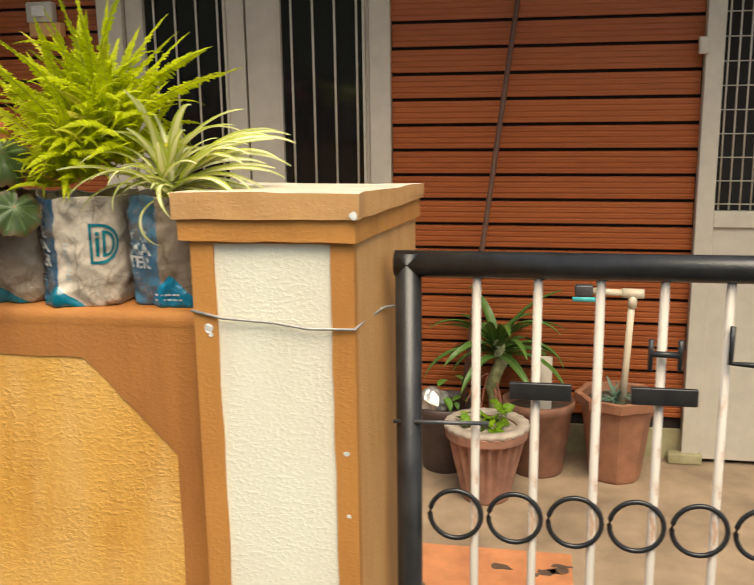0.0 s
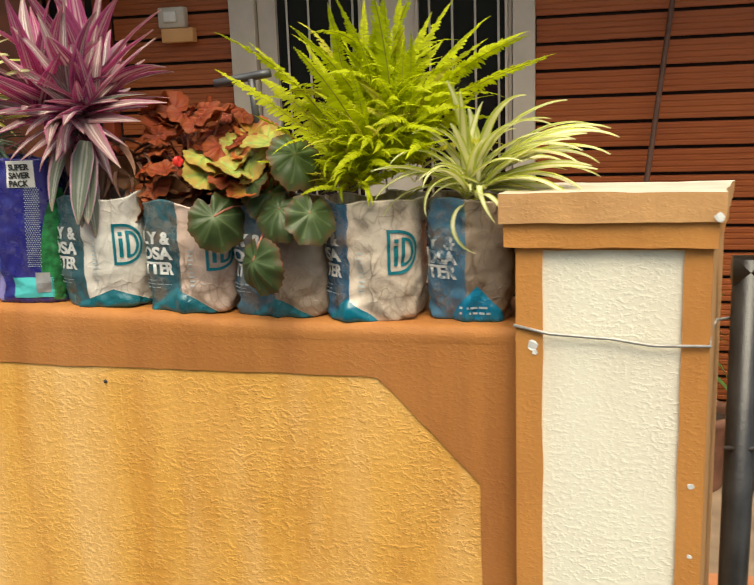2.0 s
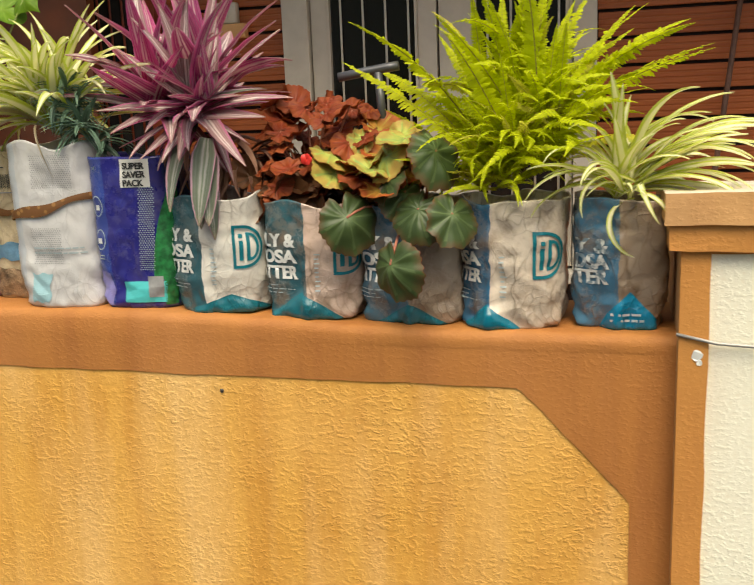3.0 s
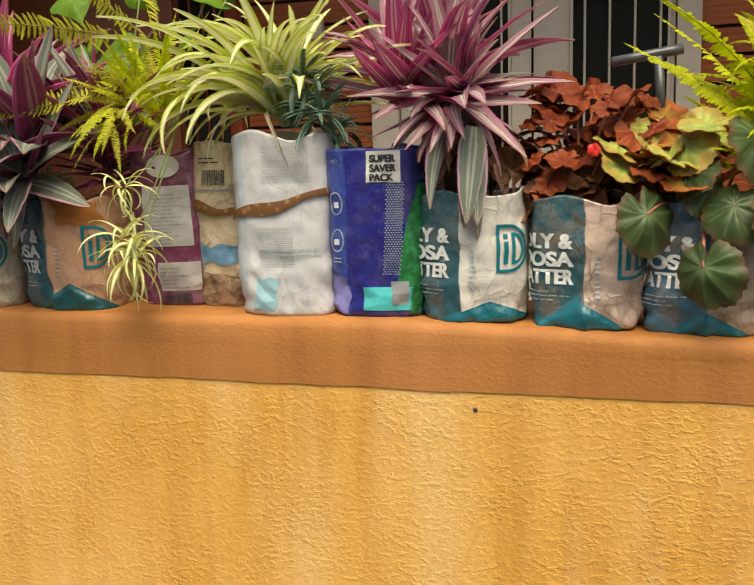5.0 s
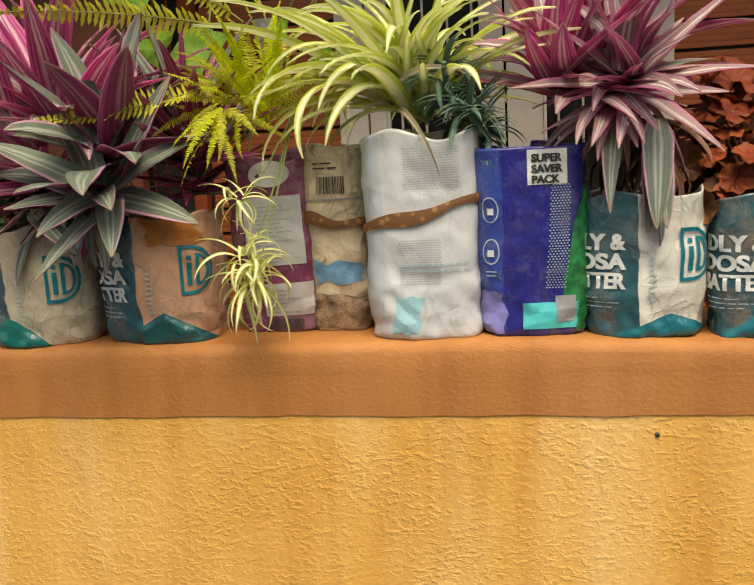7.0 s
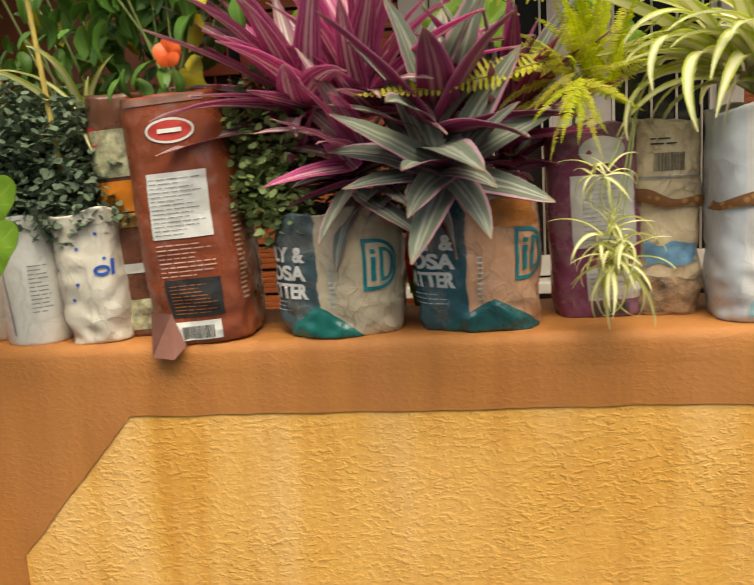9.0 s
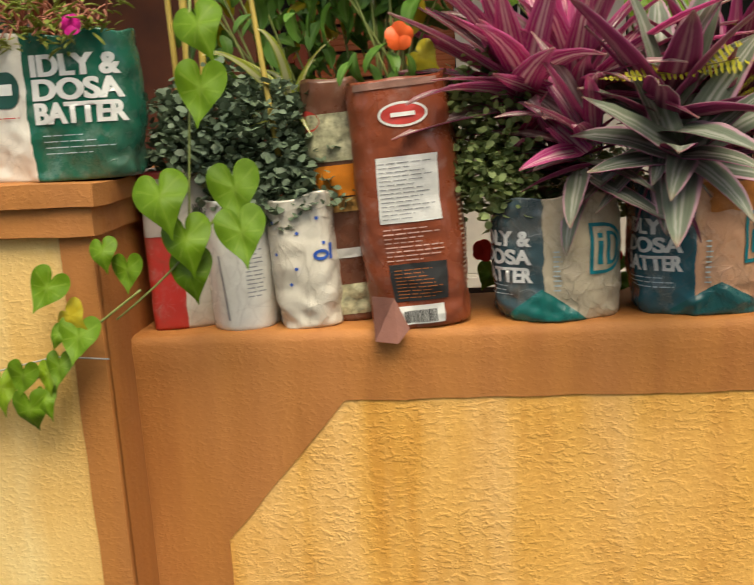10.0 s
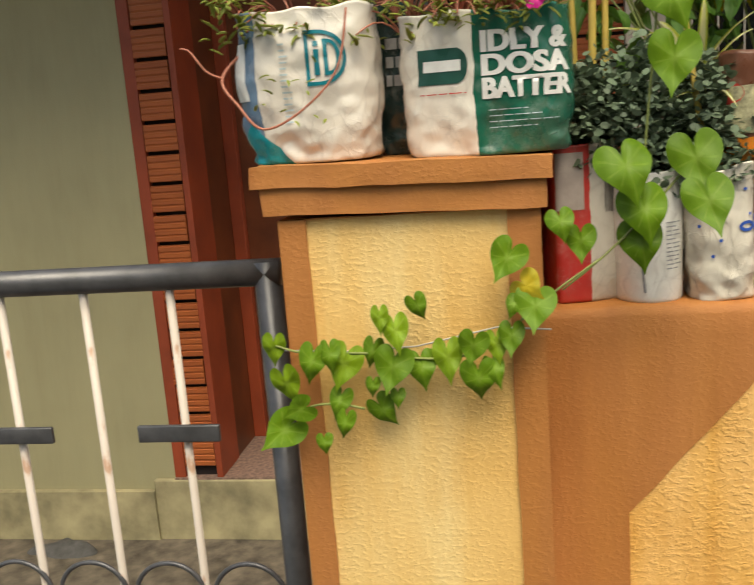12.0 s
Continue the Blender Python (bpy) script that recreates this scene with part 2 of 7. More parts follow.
def bm_tube(bm, pts, radius, sides=8, taper=1.0, cap=True):
    """A round tube along points."""
    pts = [Vector(q) for q in pts]
    rings, up = [], Vector((0, 0, 1))
    for i, q in enumerate(pts):
        d = (pts[min(i + 1, len(pts) - 1)] - pts[max(i - 1, 0)]).normalized()
        a = d.cross(up)
        if a.length < 1e-3:
            a = d.cross(Vector((1, 0, 0)))
        a.normalize()
        b = d.cross(a)
        r = radius * (1 + (taper - 1) * i / max(1, len(pts) - 1))
        rings.append([bm.verts.new(q + r * (math.cos(w) * a + math.sin(w) * b)) for w in (2 * math.pi * k / sides for k in range(sides))])
    for ra, rb in zip(rings, rings[1:]):
        for k in range(sides):
            bm.faces.new((ra[k], ra[(k + 1) % sides], rb[(k + 1) % sides], rb[k]))
    if cap:
        bm.faces.new(rings[0][::-1])
        bm.faces.new(rings[-1])


def tube(pts, radius, sides=8, taper=1.0):
    bm = bmesh.new()
    bm_tube(bm, pts, radius, sides, taper)
    return bm


def bm_lathe(bm, profile, sides=32, shape=None):
    """Turns (radius, z) rows round z; shape(angle, radius, z) may change the radius."""
    rings = []
    for r, z in profile:
        rings.append([bm.verts.new(((shape(w, r, z) if shape else r) * math.cos(w), (shape(w, r, z) if shape else r) * math.sin(w), z)) for w in (2 * math.pi * k / sides for k in range(sides))])
    for ra, rb in zip(rings, rings[1:]):
        for k in range(sides):
            bm.faces.new((ra[k], ra[(k + 1) % sides], rb[(k + 1) % sides], rb[k]))
    bm.faces.new(rings[0][::-1])


def prism(outline, y0, y1):
    """An x-z outline drawn out from y0 to y1."""
    bm = bmesh.new()
    a = [bm.verts.new((x, y0, z)) for x, z in outline]
    b = [bm.verts.new((x, y1, z)) for x, z in outline]
    bm.faces.new(a)
    bm.faces.new(b[::-1])
    n = len(a)
    for i in range(n):
        bm.faces.new((a[i], b[i], b[(i + 1) % n], a[(i + 1) % n]))
    bmesh.ops.recalc_face_normals(bm, faces=bm.faces[:])
    return bm


def wobble(bm, amount, freq, seed=0.0):
    for vv in bm.verts:
        q = vv.co * freq + Vector((seed, seed * 1.7, 0))
        vv.co += amount * noise.noise_vector(q)


# ---- the setting ----
GROUND, FLOOR, TOP = -0.20, -0.093, 1.265


def level(x):
    """Height of the wall top, which falls a little towards the right pillar."""
    f = min(1.0, max(0.0, (x + 0.66) / 0.55))
    return TOP - 0.0150 * f * f * (3 - 2 * f)


WX0, WX1 = -1.842, 0.146
FY = 2.833


def sheet(name, x0, x1, y0, y1, z0, z1, mat, label, category, kind="structure"):
    ob = part(name, box(x0, x1, y0, y1, z0, z1), mat, smooth=False)
    return tagged(ob, label, category, kind=kind)


sheet("ground", -40, 40, -40, 40, -0.5, GROUND, M["street"], "dark grey asphalt street in front of the compound wall", "street")
sheet("floor_porch", -6, 6, 0.05, 5.2, GROUND, FLOOR, M["porch"], "worn pale concrete porch floor behind the gates", "floor")

# compound wall: rough yellow body behind a proud brown border with an eight-sided opening
wall = thing("compound_wall", pose(0, 0, 0), "low garden wall of rough yellow plaster with a smooth brown border", "wall", kind="structure")
bm = bmesh.new()
bm_box(bm, WX0, WX1, 0.0032, 0.20, GROUND, 1.20)
part("wall_body", bm, M["yellow"], wall, "rough yellow plaster panel", smooth=False)


def border(bm, outer, inner, y0, y1):
    """A flat frame between two outlines of equal length, with its inner edge."""
    n = len(outer)
    o = [bm.verts.new((x, y0, z)) for x, z in outer]
    i = [bm.verts.new((x, y0, z)) for x, z in inner]
    j = [bm.verts.new((x, y1, z)) for x, z in inner]
    for k in range(n):
        q = (k + 1) % n
        bm.faces.new((o[k], o[q], i[q], i[k]))
        bm.faces.new((i[k], i[q], j[q], j[k]))


def waver(a, b, n, amp, seed):
    """Points from a towards b with the uneven line of a hand-painted edge."""
    rows = []
    for k in range(n):
        f = k / n
        w = amp * noise.noise(Vector((f * 9.0 * math.dist(a, b) / 0.5, seed, 0.3)))
        dx, dz = b[0] - a[0], b[1] - a[1]
        ln = math.hypot(dx, dz)
        rows.append((a[0] + f * dx - w * dz / ln, a[1] + f * dz + w * dx / ln))
    return rows


def ring_of(corners, counts, amp):
    rows = []
    for k, (a, n) in enumerate(zip(corners, counts)):
        rows += waver(a, corners[(k + 1) % len(corners)], n, amp, k * 3.1)
    return rows


inner = [(-1.568, 1.172), (-0.054, 1.172), (0.093, 1.018), (0.093, 0.35), (-0.06, 0.20), (-1.58, 0.20), (-1.738, 0.35), (-1.738, 0.978)]
outer = [(WX0 + 0.2, 1.2255), (WX1 - 0.2, 1.2255), (WX1, 1.10), (WX1, 0.3), (WX1 - 0.2, GROUND), (WX0 + 0.2, GROUND), (WX0, 0.3), (WX0, 1.08)]
counts = [60, 14, 14, 8, 14, 8, 14, 14]
outer_pts = []
for k, n in enumerate(counts):
    a, b = outer[k], outer[(k + 1) % 8]
    corner = {1: (WX1, 1.2255), 3: (WX1, GROUND), 5: (WX0, GROUND), 7: (WX0, 1.2255)}.get(k)
    for q in range(n):
        f = q / n
        if corner:
            outer_pts.append((a[0] + (corner[0] - a[0]) * min(1, 2 * f), a[1]) if k in (1, 5) and f < 0.5 else (corner[0], a[1] + (b[1] - a[1]) * max(0, 2 * f - 1)) if k in (1, 5) else (a[0], a[1] + (corner[1] - a[1]) * min(1, 2 * f)) if f < 0.5 else (a[0] + (b[0] - a[0]) * max(0, 2 * f - 1), corner[1]))
        else:
            outer_pts.append((a[0] + (b[0] - a[0]) * f, a[1] + (b[1] - a[1]) * f))
bm = bmesh.new()
border(bm, outer_pts, ring_of(inner, counts, 0.0028), 0.001, 0.008)
bmesh.ops.recalc_face_normals(bm, faces=bm.faces[:])
part("border", bm, M["brown"], wall, "smooth brown painted border", smooth=False)
bm = bmesh.new()
n = 90
prof = [(0.001, 1.2245), (0.0, TOP - 0.014), (0.004, TOP - 0.003), (0.014, TOP), (0.20, TOP), (0.21, TOP - 0.010), (0.21, 1.20), (0.10, 1.19)]
rows = []
for k in range(n + 1):
    x = WX0 + (WX1 - WX0) * k / n
    rows.append([bm.verts.new((x, y + (0.003 * noise.noise(Vector((x * 9, y * 5, z * 9))) if i else 0), z + ((level(x) - TOP) if 0 < i < 6 else 0) + (0.003 * noise.noise(Vector((x * 12, y * 6, 2))) if i > 1 else 0))) for i, (y, z) in enumerate(prof)])
for a, b in zip(rows, rows[1:]):
    for i in range(len(prof) - 1):
        bm.faces.new((a[i], b[i], b[i + 1], a[i + 1]))
bmesh.ops.recalc_face_normals(bm, faces=bm.faces[:])
part("coping", bm, M["brown"], wall, "rounded brown plaster coping")
bm = bmesh.new()
bmesh.ops.create_icosphere(bm, subdivisions=1, radius=0.004, matrix=Matrix.Translation((-0.491, 0.004, 1.147)))
part("hole_plug", bm, M["ink_black"], wall, "small dark nail hole")


def pillar(name, x0, x1, y0, y1, px0, px1, ptop, cap, cap_z, mats, label, skew=0.0, slant=0.0):
    """A square gate pillar: shaft with a framed panel, two-step cap."""
    body, panel, side, top = mats
    th = thing(name, pose((x0 + x1) / 2, (y0 + y1) / 2, GROUND), label, "pillar", "gate pillars", kind="structure")
    inv = th.matrix_world.inverted()

    def put(nm, bm, mt, lb="", smooth=False):
        for vv in bm.verts:
            if vv.co.x > (x0 + x1) / 2:
                vv.co.x += skew * max(0, vv.co.y - y0) / (y1 - y0)
        bm.transform(inv)
        return part(nm, bm, mt, th, lb, smooth)

    bm = bmesh.new()
    o = [(x0, GROUND), (x1, GROUND), (x1, cap_z[0]), (x0, cap_z[0])]
    i = [(px0, GROUND + 0.15), (px1, GROUND + 0.15), (px1, ptop), (px0, ptop)]
    cnt = [6, 60, 10, 60]
    oo = []
    for k, nn in enumerate(cnt):
        a, b = o[k], o[(k + 1) % 4]
        oo += [(a[0] + (b[0] - a[0]) * q / nn, a[1] + (b[1] - a[1]) * q / nn) for q in range(nn)]
    border(bm, oo, ring_of(i, cnt, 0.0022), y0, y0 + 0.007)
    n_ = len(oo)
    for k in range(n_):
        a, b = oo[k], oo[(k + 1) % n_]
        bm.faces.new([bm.verts.new(q) for q in ((a[0], y0, a[1]), (b[0], y0, b[1]), (b[0], y0 + 0.012, b[1]), (a[0], y0 + 0.012, a[1]))])
    bmesh.ops.remove_doubles(bm, verts=bm.verts[:], dist=0.0002)
    bmesh.ops.recalc_face_normals(bm, faces=bm.faces[:])
    put("front_border", bm, body)
    put("front_panel", box(x0 + 0.01, x1 - 0.01, y0 + 0.005, y0 + 0.02, GROUND, cap_z[0]), panel, "rough plaster panel")
    bm = bmesh.new()
    for xa, xb in ((x0, x0 + 0.01), (x1 - 0.01, x1)):
        bm_box(bm, xa, xb, y0 + 0.009, y1, GROUND, cap_z[0])
    bm_box(bm, x0 + 0.01, x1 - 0.01, y0 + 0.02, y1, GROUND, cap_z[0])
    put("shaft", bm, side)
    (ax0, ax1, ay), (bx0, bx1, by) = cap
    for nm, xa, xb, e, za, zb, mt in (("cap_moulding", bx0, bx1, by, cap_z[0], cap_z[1], body), ("cap_slab", ax0, ax1, ay, cap_z[1], cap_z[2], top)):
        bm = box(xa, xb, y0 - e, y1 + e, za, zb)
        bmesh.ops.subdivide_edges(bm, edges=bm.edges[:], cuts=9, use_grid_fill=True)
        wobble(bm, 0.0022, 22, za * 9)
        if mt is M["tan"]:
            for vv in bm.verts:
                vv.co.z -= 0.05 * (vv.co.y - y0) if vv.co.z > (za + zb) / 2 else 0
        for vv in bm.verts:
            vv.co.z += slant * (x1 - vv.co.x)
        bm.normal_update()
        # upward slab faces of the tan cap get a paler material
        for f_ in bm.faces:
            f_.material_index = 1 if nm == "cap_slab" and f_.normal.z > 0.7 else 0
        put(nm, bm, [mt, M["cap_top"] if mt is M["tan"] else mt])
    return th


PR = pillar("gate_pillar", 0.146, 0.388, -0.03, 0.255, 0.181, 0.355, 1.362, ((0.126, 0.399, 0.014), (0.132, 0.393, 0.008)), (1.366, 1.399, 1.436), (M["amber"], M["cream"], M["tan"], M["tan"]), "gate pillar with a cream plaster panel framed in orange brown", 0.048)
PL = pillar("gate_pillar", -2.166, -1.842, -0.083, 0.215, -2.13, -1.882, 1.412, ((-2.192, -1.826, 0.016), (-2.182, -1.834, 0.009)), (1.411, 1.445, 1.472), (M["brown"], M["pale_yellow"], M["brown"], M["brown"]), "gate pillar with a yellow plaster panel framed in brown", slant=0.024)
# a few flaked paint chips on the right pillar
for cx, cz, r in ((0.168, 1.235, 0.007), (0.171, 1.226, 0.004), (0.372, 1.05, 0.004), (0.374, 0.95, 0.003), (0.392, 1.405, 0.006)):
    bm = bmesh.new()
    bmesh.ops.create_circle(bm, cap_ends=True, segments=9, radius=r, matrix=Matrix.Translation((cx, -0.031 if cz < 1.3 else -0.045, cz)) @ Matrix.Rotation(math.pi / 2, 4, "X"))
    wobble(bm, 0.002, 300, cz)
    ob = part("paint_chip", bm, M["ink_white"], smooth=False)
    ob.parent = PR
    ob.matrix_parent_inverse = PR.matrix_world.inverted()


# ---- gates ----
def ring_mesh(r, w, sides=28):
    bm = bmesh.new()
    pts = [(r * math.cos(a), 0, r * math.sin(a)) for a in (2 * math.pi * k / sides for k in range(sides + 1))]
    bm_tube(bm, pts, w, 8, cap=False)
    return bm


def gate(x_post, sign, bars, pitch_ring, rail_z, plate_z, plates, ring_z, ring_r, steel, label, length):
    th = thing("metal_gate", pose(x_post, 0.09, FLOOR + 0.05), label, "gate", "compound gates")
    inv = th.matrix_world.inverted()

    def put(nm, bm, mt, lb=""):
        bm.transform(inv)
        return part(nm, bm, mt, th, lb)

    R = 0.0205
    xe = x_post + sign * length
    put("top_rail", tube([(x_post - sign * R, 0.09, rail_z), (xe, 0.09, rail_z)], R, 14), steel)
    put("post", tube([(x_post, 0.09, FLOOR + 0.05), (x_post, 0.09, rail_z + R * 0.8)], R, 14), steel)
    put("post", tube([(xe, 0.09, FLOOR + 0.05), (xe, 0.09, rail_z)], R, 14), steel)
    put("bottom_rail", tube([(x_post, 0.09, FLOOR + 0.1), (xe, 0.09, FLOOR + 0.1)], R, 12), steel)
    me = tube([(0, 0, FLOOR + 0.1), (0, 0, rail_z - 0.01)], 0.0068, 8)
    first = None
    for x in bars:
        if first is None:
            me.transform(Matrix.Translation((x, 0.09, 0)))
            first = put("bar", me, M["rust_white"], "white painted bar with rust spots")
            x_first = x
        else:
            o = new("bar", first.data)
            o.parent, o.location = th, (x - x_first, 0, 0)
            o["label"] = first["label"]
    for x in plates:
        put("plate", box(x[0], x[1], 0.073, 0.082, plate_z - 0.0135, plate_z + 0.0135, bevel=0.002), steel, "flat steel plate welded across a bar")
    r0 = None
    for x in pitch_ring:
        if r0 is None:
            bm = ring_mesh(ring_r, 0.0042)
            bm.transform(Matrix.Translation((x, 0.084, ring_z)))
            r0, rx = put("ring", bm, steel, "round steel ring between the bars"), x
        else:
            o = new("ring", r0.data)
            o.parent, o.location = th, (x - rx, 0, 0)
    return th, put


bars_r = [0.553 + 0.0915 * k for k in range(11)]
G1, putg = gate(0.448, 1, bars_r, [0.523 + 0.0935 * k for k in range(11)], 1.316, 1.124, [(0.605, 0.698), (0.785, 0.881), (0.97, 1.066)], 0.909, 0.041, M["black_steel"], "black steel tube gate with white bars and a row of rings", 1.15)
putg("latch_rod", tube([(0.425, 0.075, 1.065), (0.50, 0.075, 1.067), (0.575, 0.075, 1.069)], 0.0035), M["grey_steel"], "thin steel latch rod")
bm = bmesh.new()
bm_tube(bm, [(0.81, 0.075, 1.165), (0.81, 0.075, 1.212)], 0.004)
bm_tube(bm, [(0.852, 0.075, 1.165), (0.852, 0.075, 1.212)], 0.004)
bm_tube(bm, [(0.81, 0.075, 1.19), (0.852, 0.075, 1.189)], 0.005)
putg("clamp", bm, M["black_steel"], "H shaped clamp on a bar")
putg("hook", tube([(0.922, 0.075, 1.235), (0.922, 0.075, 1.180), (0.96, 0.075, 1.178), (1.0, 0.075, 1.178)], 0.0045), M["black_steel"], "L shaped steel hook")
bars_l = [-2.394 - 0.1405 * k for k in range(8)]
gate(-2.238, -1, bars_l, [-2.318 - 0.134 * k for k in range(8)], 1.317, 1.073, [(-2.468, -2.335), (-2.75, -2.612), (-3.03, -2.895)], 0.790, 0.060, M["grey_steel"], "grey steel tube gate with white bars and a row of rings", 1.25)
bm = bmesh.new()
bm_tube(bm, [(0.143, -0.032, 1.262), (0.19, -0.034, 1.252), (0.27, -0.033, 1.247), (0.32, -0.034, 1.240), (0.389, -0.034, 1.241), (0.395, 0.03, 1.243), (0.41, 0.09, 1.246), (0.45, 0.112, 1.247)], 0.0022, 6)
tagged(part("tie_wire", bm, M["wire"]), "grey wire tied round the gate pillar", "wire")

# ---- house ----
hw = 2.9
facade = thing("wall_facade", pose(0, FY, FLOOR), "house front clad in grooved red clay strips with dark joints", "wall", kind="structure")
for x0, x1, z0, z1 in ((-3.15, -1.424, FLOOR, hw), (-1.424, -0.03, FLOOR, 0.80), (-1.424, -0.03, 2.62, hw), (-0.03, 1.31, FLOOR, hw), (1.31, 2.35, 2.1, hw), (2.35, 4.5, FLOOR, hw)):
    bm = box(x0, x1, FY + 0.02, FY + 0.22, z0, z1)
    bm.transform(facade.matrix_world.inverted())
    part("backing", bm, M["groove"], facade, smooth=False)
bm = box(-0.03, 1.31, FY, FY + 0.02, FLOOR, 0.048)
bm.transform(facade.matrix_world.inverted())
part("plinth", bm, M["plinth"], facade, "cream painted plinth", smooth=False)


def strip_mesh(name, length, high=0.098):
    """One clay strip with four grooves along its face."""
    bm = bmesh.new()
    prof = [(0.018, 0.0), (0.002, 0.0)]
    k = 4
    for i in range(k):
        a, b = i * high / k, (i + 1) * high / k
        prof += [(0.0, a + 0.003), (0.0, b - 0.007), (0.003, b - 0.005), (0.003, b - 0.001)]
    prof += [(0.002, high), (0.018, high)]
    a = [bm.verts.new((0, y, z)) for y, z in prof]
    b = [bm.verts.new((length, y, z)) for y, z in prof]
    for i in range(len(prof) - 1):
        bm.faces.new((a[i], b[i], b[i + 1], a[i + 1]))
    bm.faces.new(a)
    bm.faces.new(b[::-1])
    bmesh.ops.recalc_face_normals(bm, faces=bm.faces[:])
    me = bpy.data.meshes.new(name)
    bm.to_mesh(me)
    bm.free()
    me.materials.append(M["clay"])
    return me


def strips(parent, x0, x1, z0, z1, y):
    me = strip_mesh("clay_strip", x1 - x0)
    base = parent.matrix_world.translation
    k0 = math.ceil((z0 - 1.790) / 0.1122)
    rnd = random.Random(5)
    k = k0
    while 1.790 + 0.1122 * k + 0.098 < z1:
        o = new("clay_strip", me)
        o.parent = parent
        o.location = (x0 - base.x + rnd.uniform(-0.003, 0.003), y - base.y + rnd.uniform(-0.0015, 0.0015), 1.790 + 0.1122 * k - base.z)
        k += 1


def profile_window():
    th = thing("window_1", pose(-0.73, FY, 0.80), "cream metal double window with dark glass and vertical bars", "window", kind="structure")
    inv = th.matrix_world.inverted()

    def put(nm, bm, mt, lb="", smooth=False):
        bm.transform(inv)
        return part(nm, bm, mt, th, lb, smooth)

    z0, z1 = 0.80, 2.62
    put("frame_side", box(-1.424, -1.30, FY - 0.03, FY + 0.10, z0, z1, bevel=0.004), M["white_paint"])
    put("frame_side", box(-0.125, -0.03, FY - 0.03, FY + 0.10, z0, z1, bevel=0.004), M["white_paint"])
    put("frame_top", box(-1.30, -0.125, FY - 0.03, FY + 0.10, z1 - 0.1, z1, bevel=0.004), M["white_paint"])
    put("window_sill", box(-1.46, 0.0, FY - 0.10, FY + 0.10, z0 - 0.05, z0, bevel=0.006), M["white_paint"])
    for x0, x1, a, b in ((-1.295, -0.715, -1.216, -0.80), (-0.705, -0.13, -0.553, -0.148)):
        leaf = put("casement", box(x0, a, FY, FY + 0.045, z0 + 0.01, z1 - 0.11, bevel=0.004), M["white_paint"])
        put("casement", box(b, x1, FY, FY + 0.045, z0 + 0.01, z1 - 0.11, bevel=0.004), M["white_paint"])
        put("casement", box(a, b, FY, FY + 0.045, z0 + 0.01, z0 + 0.10, bevel=0.004), M["white_paint"])
        put("bead", box(a, a + 0.012, FY - 0.008, FY + 0.03, z0 + 0.1, z1 - 0.11), M["white_paint"])
        put("bead", box(b - 0.012, b, FY - 0.008, FY + 0.03, z0 + 0.1, z1 - 0.11), M["white_paint"])
        pane = put("pane", box(a, b, FY + 0.02, FY + 0.026, z0 + 0.1, z1 - 0.11), M["glass"], "dark reflecting glass")
        nb = 4
        for k in range(nb):
            x = a + (b - a) * (k + 0.6) / nb
            put("bar", tube([(x, FY + 0.006, z0 + 0.1), (x, FY + 0.006, z1 - 0.11)], 0.0055, 8), M["white_paint"], "white vertical bar", True)
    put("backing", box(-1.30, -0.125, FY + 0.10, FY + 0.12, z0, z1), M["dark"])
    return th


profile_window()

sw = thing("switch_box", pose(-1.70, FY, 1.95), "white bell switch box with a cardboard cover on the clay wall", "switch")
part("plate", box(-0.075, 0.06, -0.045, 0.005, -0.01, 0.085, bevel=0.008), M["white_paint"], sw)
part("rocker", box(-0.04, 0.025, -0.058, -0.044, 0.015, 0.065, bevel=0.005), M["label_white"], sw)
part("cover", box(-0.06, 0.10, -0.05, 0.0, -0.075, -0.012, bevel=0.004), M["tan"], sw, "brown cardboard cover")

# brown wooden window far along the front
bw = thing("window_2", pose(-2.55, FY, 1.2), "dark red wooden window with close vertical bars", "window", kind="structure")
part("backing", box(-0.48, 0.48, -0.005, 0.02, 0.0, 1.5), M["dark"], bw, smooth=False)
for x0, x1, z0, z1 in ((-0.5, -0.43, 0, 1.5), (0.44, 0.50, 0, 1.5), (-0.5, 0.5, -0.06, 0.0), (-0.5, 0.5, 1.43, 1.5), (-0.43, 0.44, 0.55, 0.60)):
    part("frame", box(x0, x1, -0.05, 0.02, z0, z1, bevel=0.004), M["oxide"], bw, smooth=False)
for k in range(13):
    x = -0.40 + 0.065 * k
    part("bar", tube([(x, -0.02, 0), (x, -0.02, 1.43)], 0.006, 6), M["oxide"], bw)

# grille door
gd = thing("door_1", pose(1.31, FY - 0.02, FLOOR), "cream steel door with a wire grille above a solid panel", "door", kind="structure")
dz = -FLOOR
part("frame_stile", box(0.0, 0.075, -0.03, 0.03, 0.02, 2.3, bevel=0.004), M["white_paint"], gd, smooth=False)
part("frame_stile", box(0.95, 1.03, -0.03, 0.03, 0.02, 2.3, bevel=0.004), M["white_paint"], gd, smooth=False)
part("lower_panel", box(0.075, 0.95, -0.015, 0.015, 0.02, 1.0 + dz, bevel=0.003), M["white_paint"], gd, smooth=False)
part("middle_rail", box(0.075, 0.95, -0.028, 0.02, 1.0 + dz, 1.07 + dz, bevel=0.003), M["white_paint"], gd, smooth=False)
for k in range(20):
    x = 0.095 + 0.044 * k
    part("grille_bar", tube([(x, 0.0, 1.07 + dz), (x, 0.0, 2.3)], 0.004, 6), M["white_paint"], gd)
for k in range(11):
    z = 1.10 + dz + 0.1 * k
    part("grille_wire", tube([(0.075, -0.006, z), (0.95, -0.006, z)], 0.003, 6), M["white_paint"], gd)
part("hinge", box(-0.03, 0.01, -0.045, -0.01, 1.73 + dz, 1.80 + dz, bevel=0.004), M["white_paint"], gd)
part("foot_block", box(-0.06, 0.09, -0.05, 0.0, 0.0, 0.05, bevel=0.006), M["plinth"], gd)
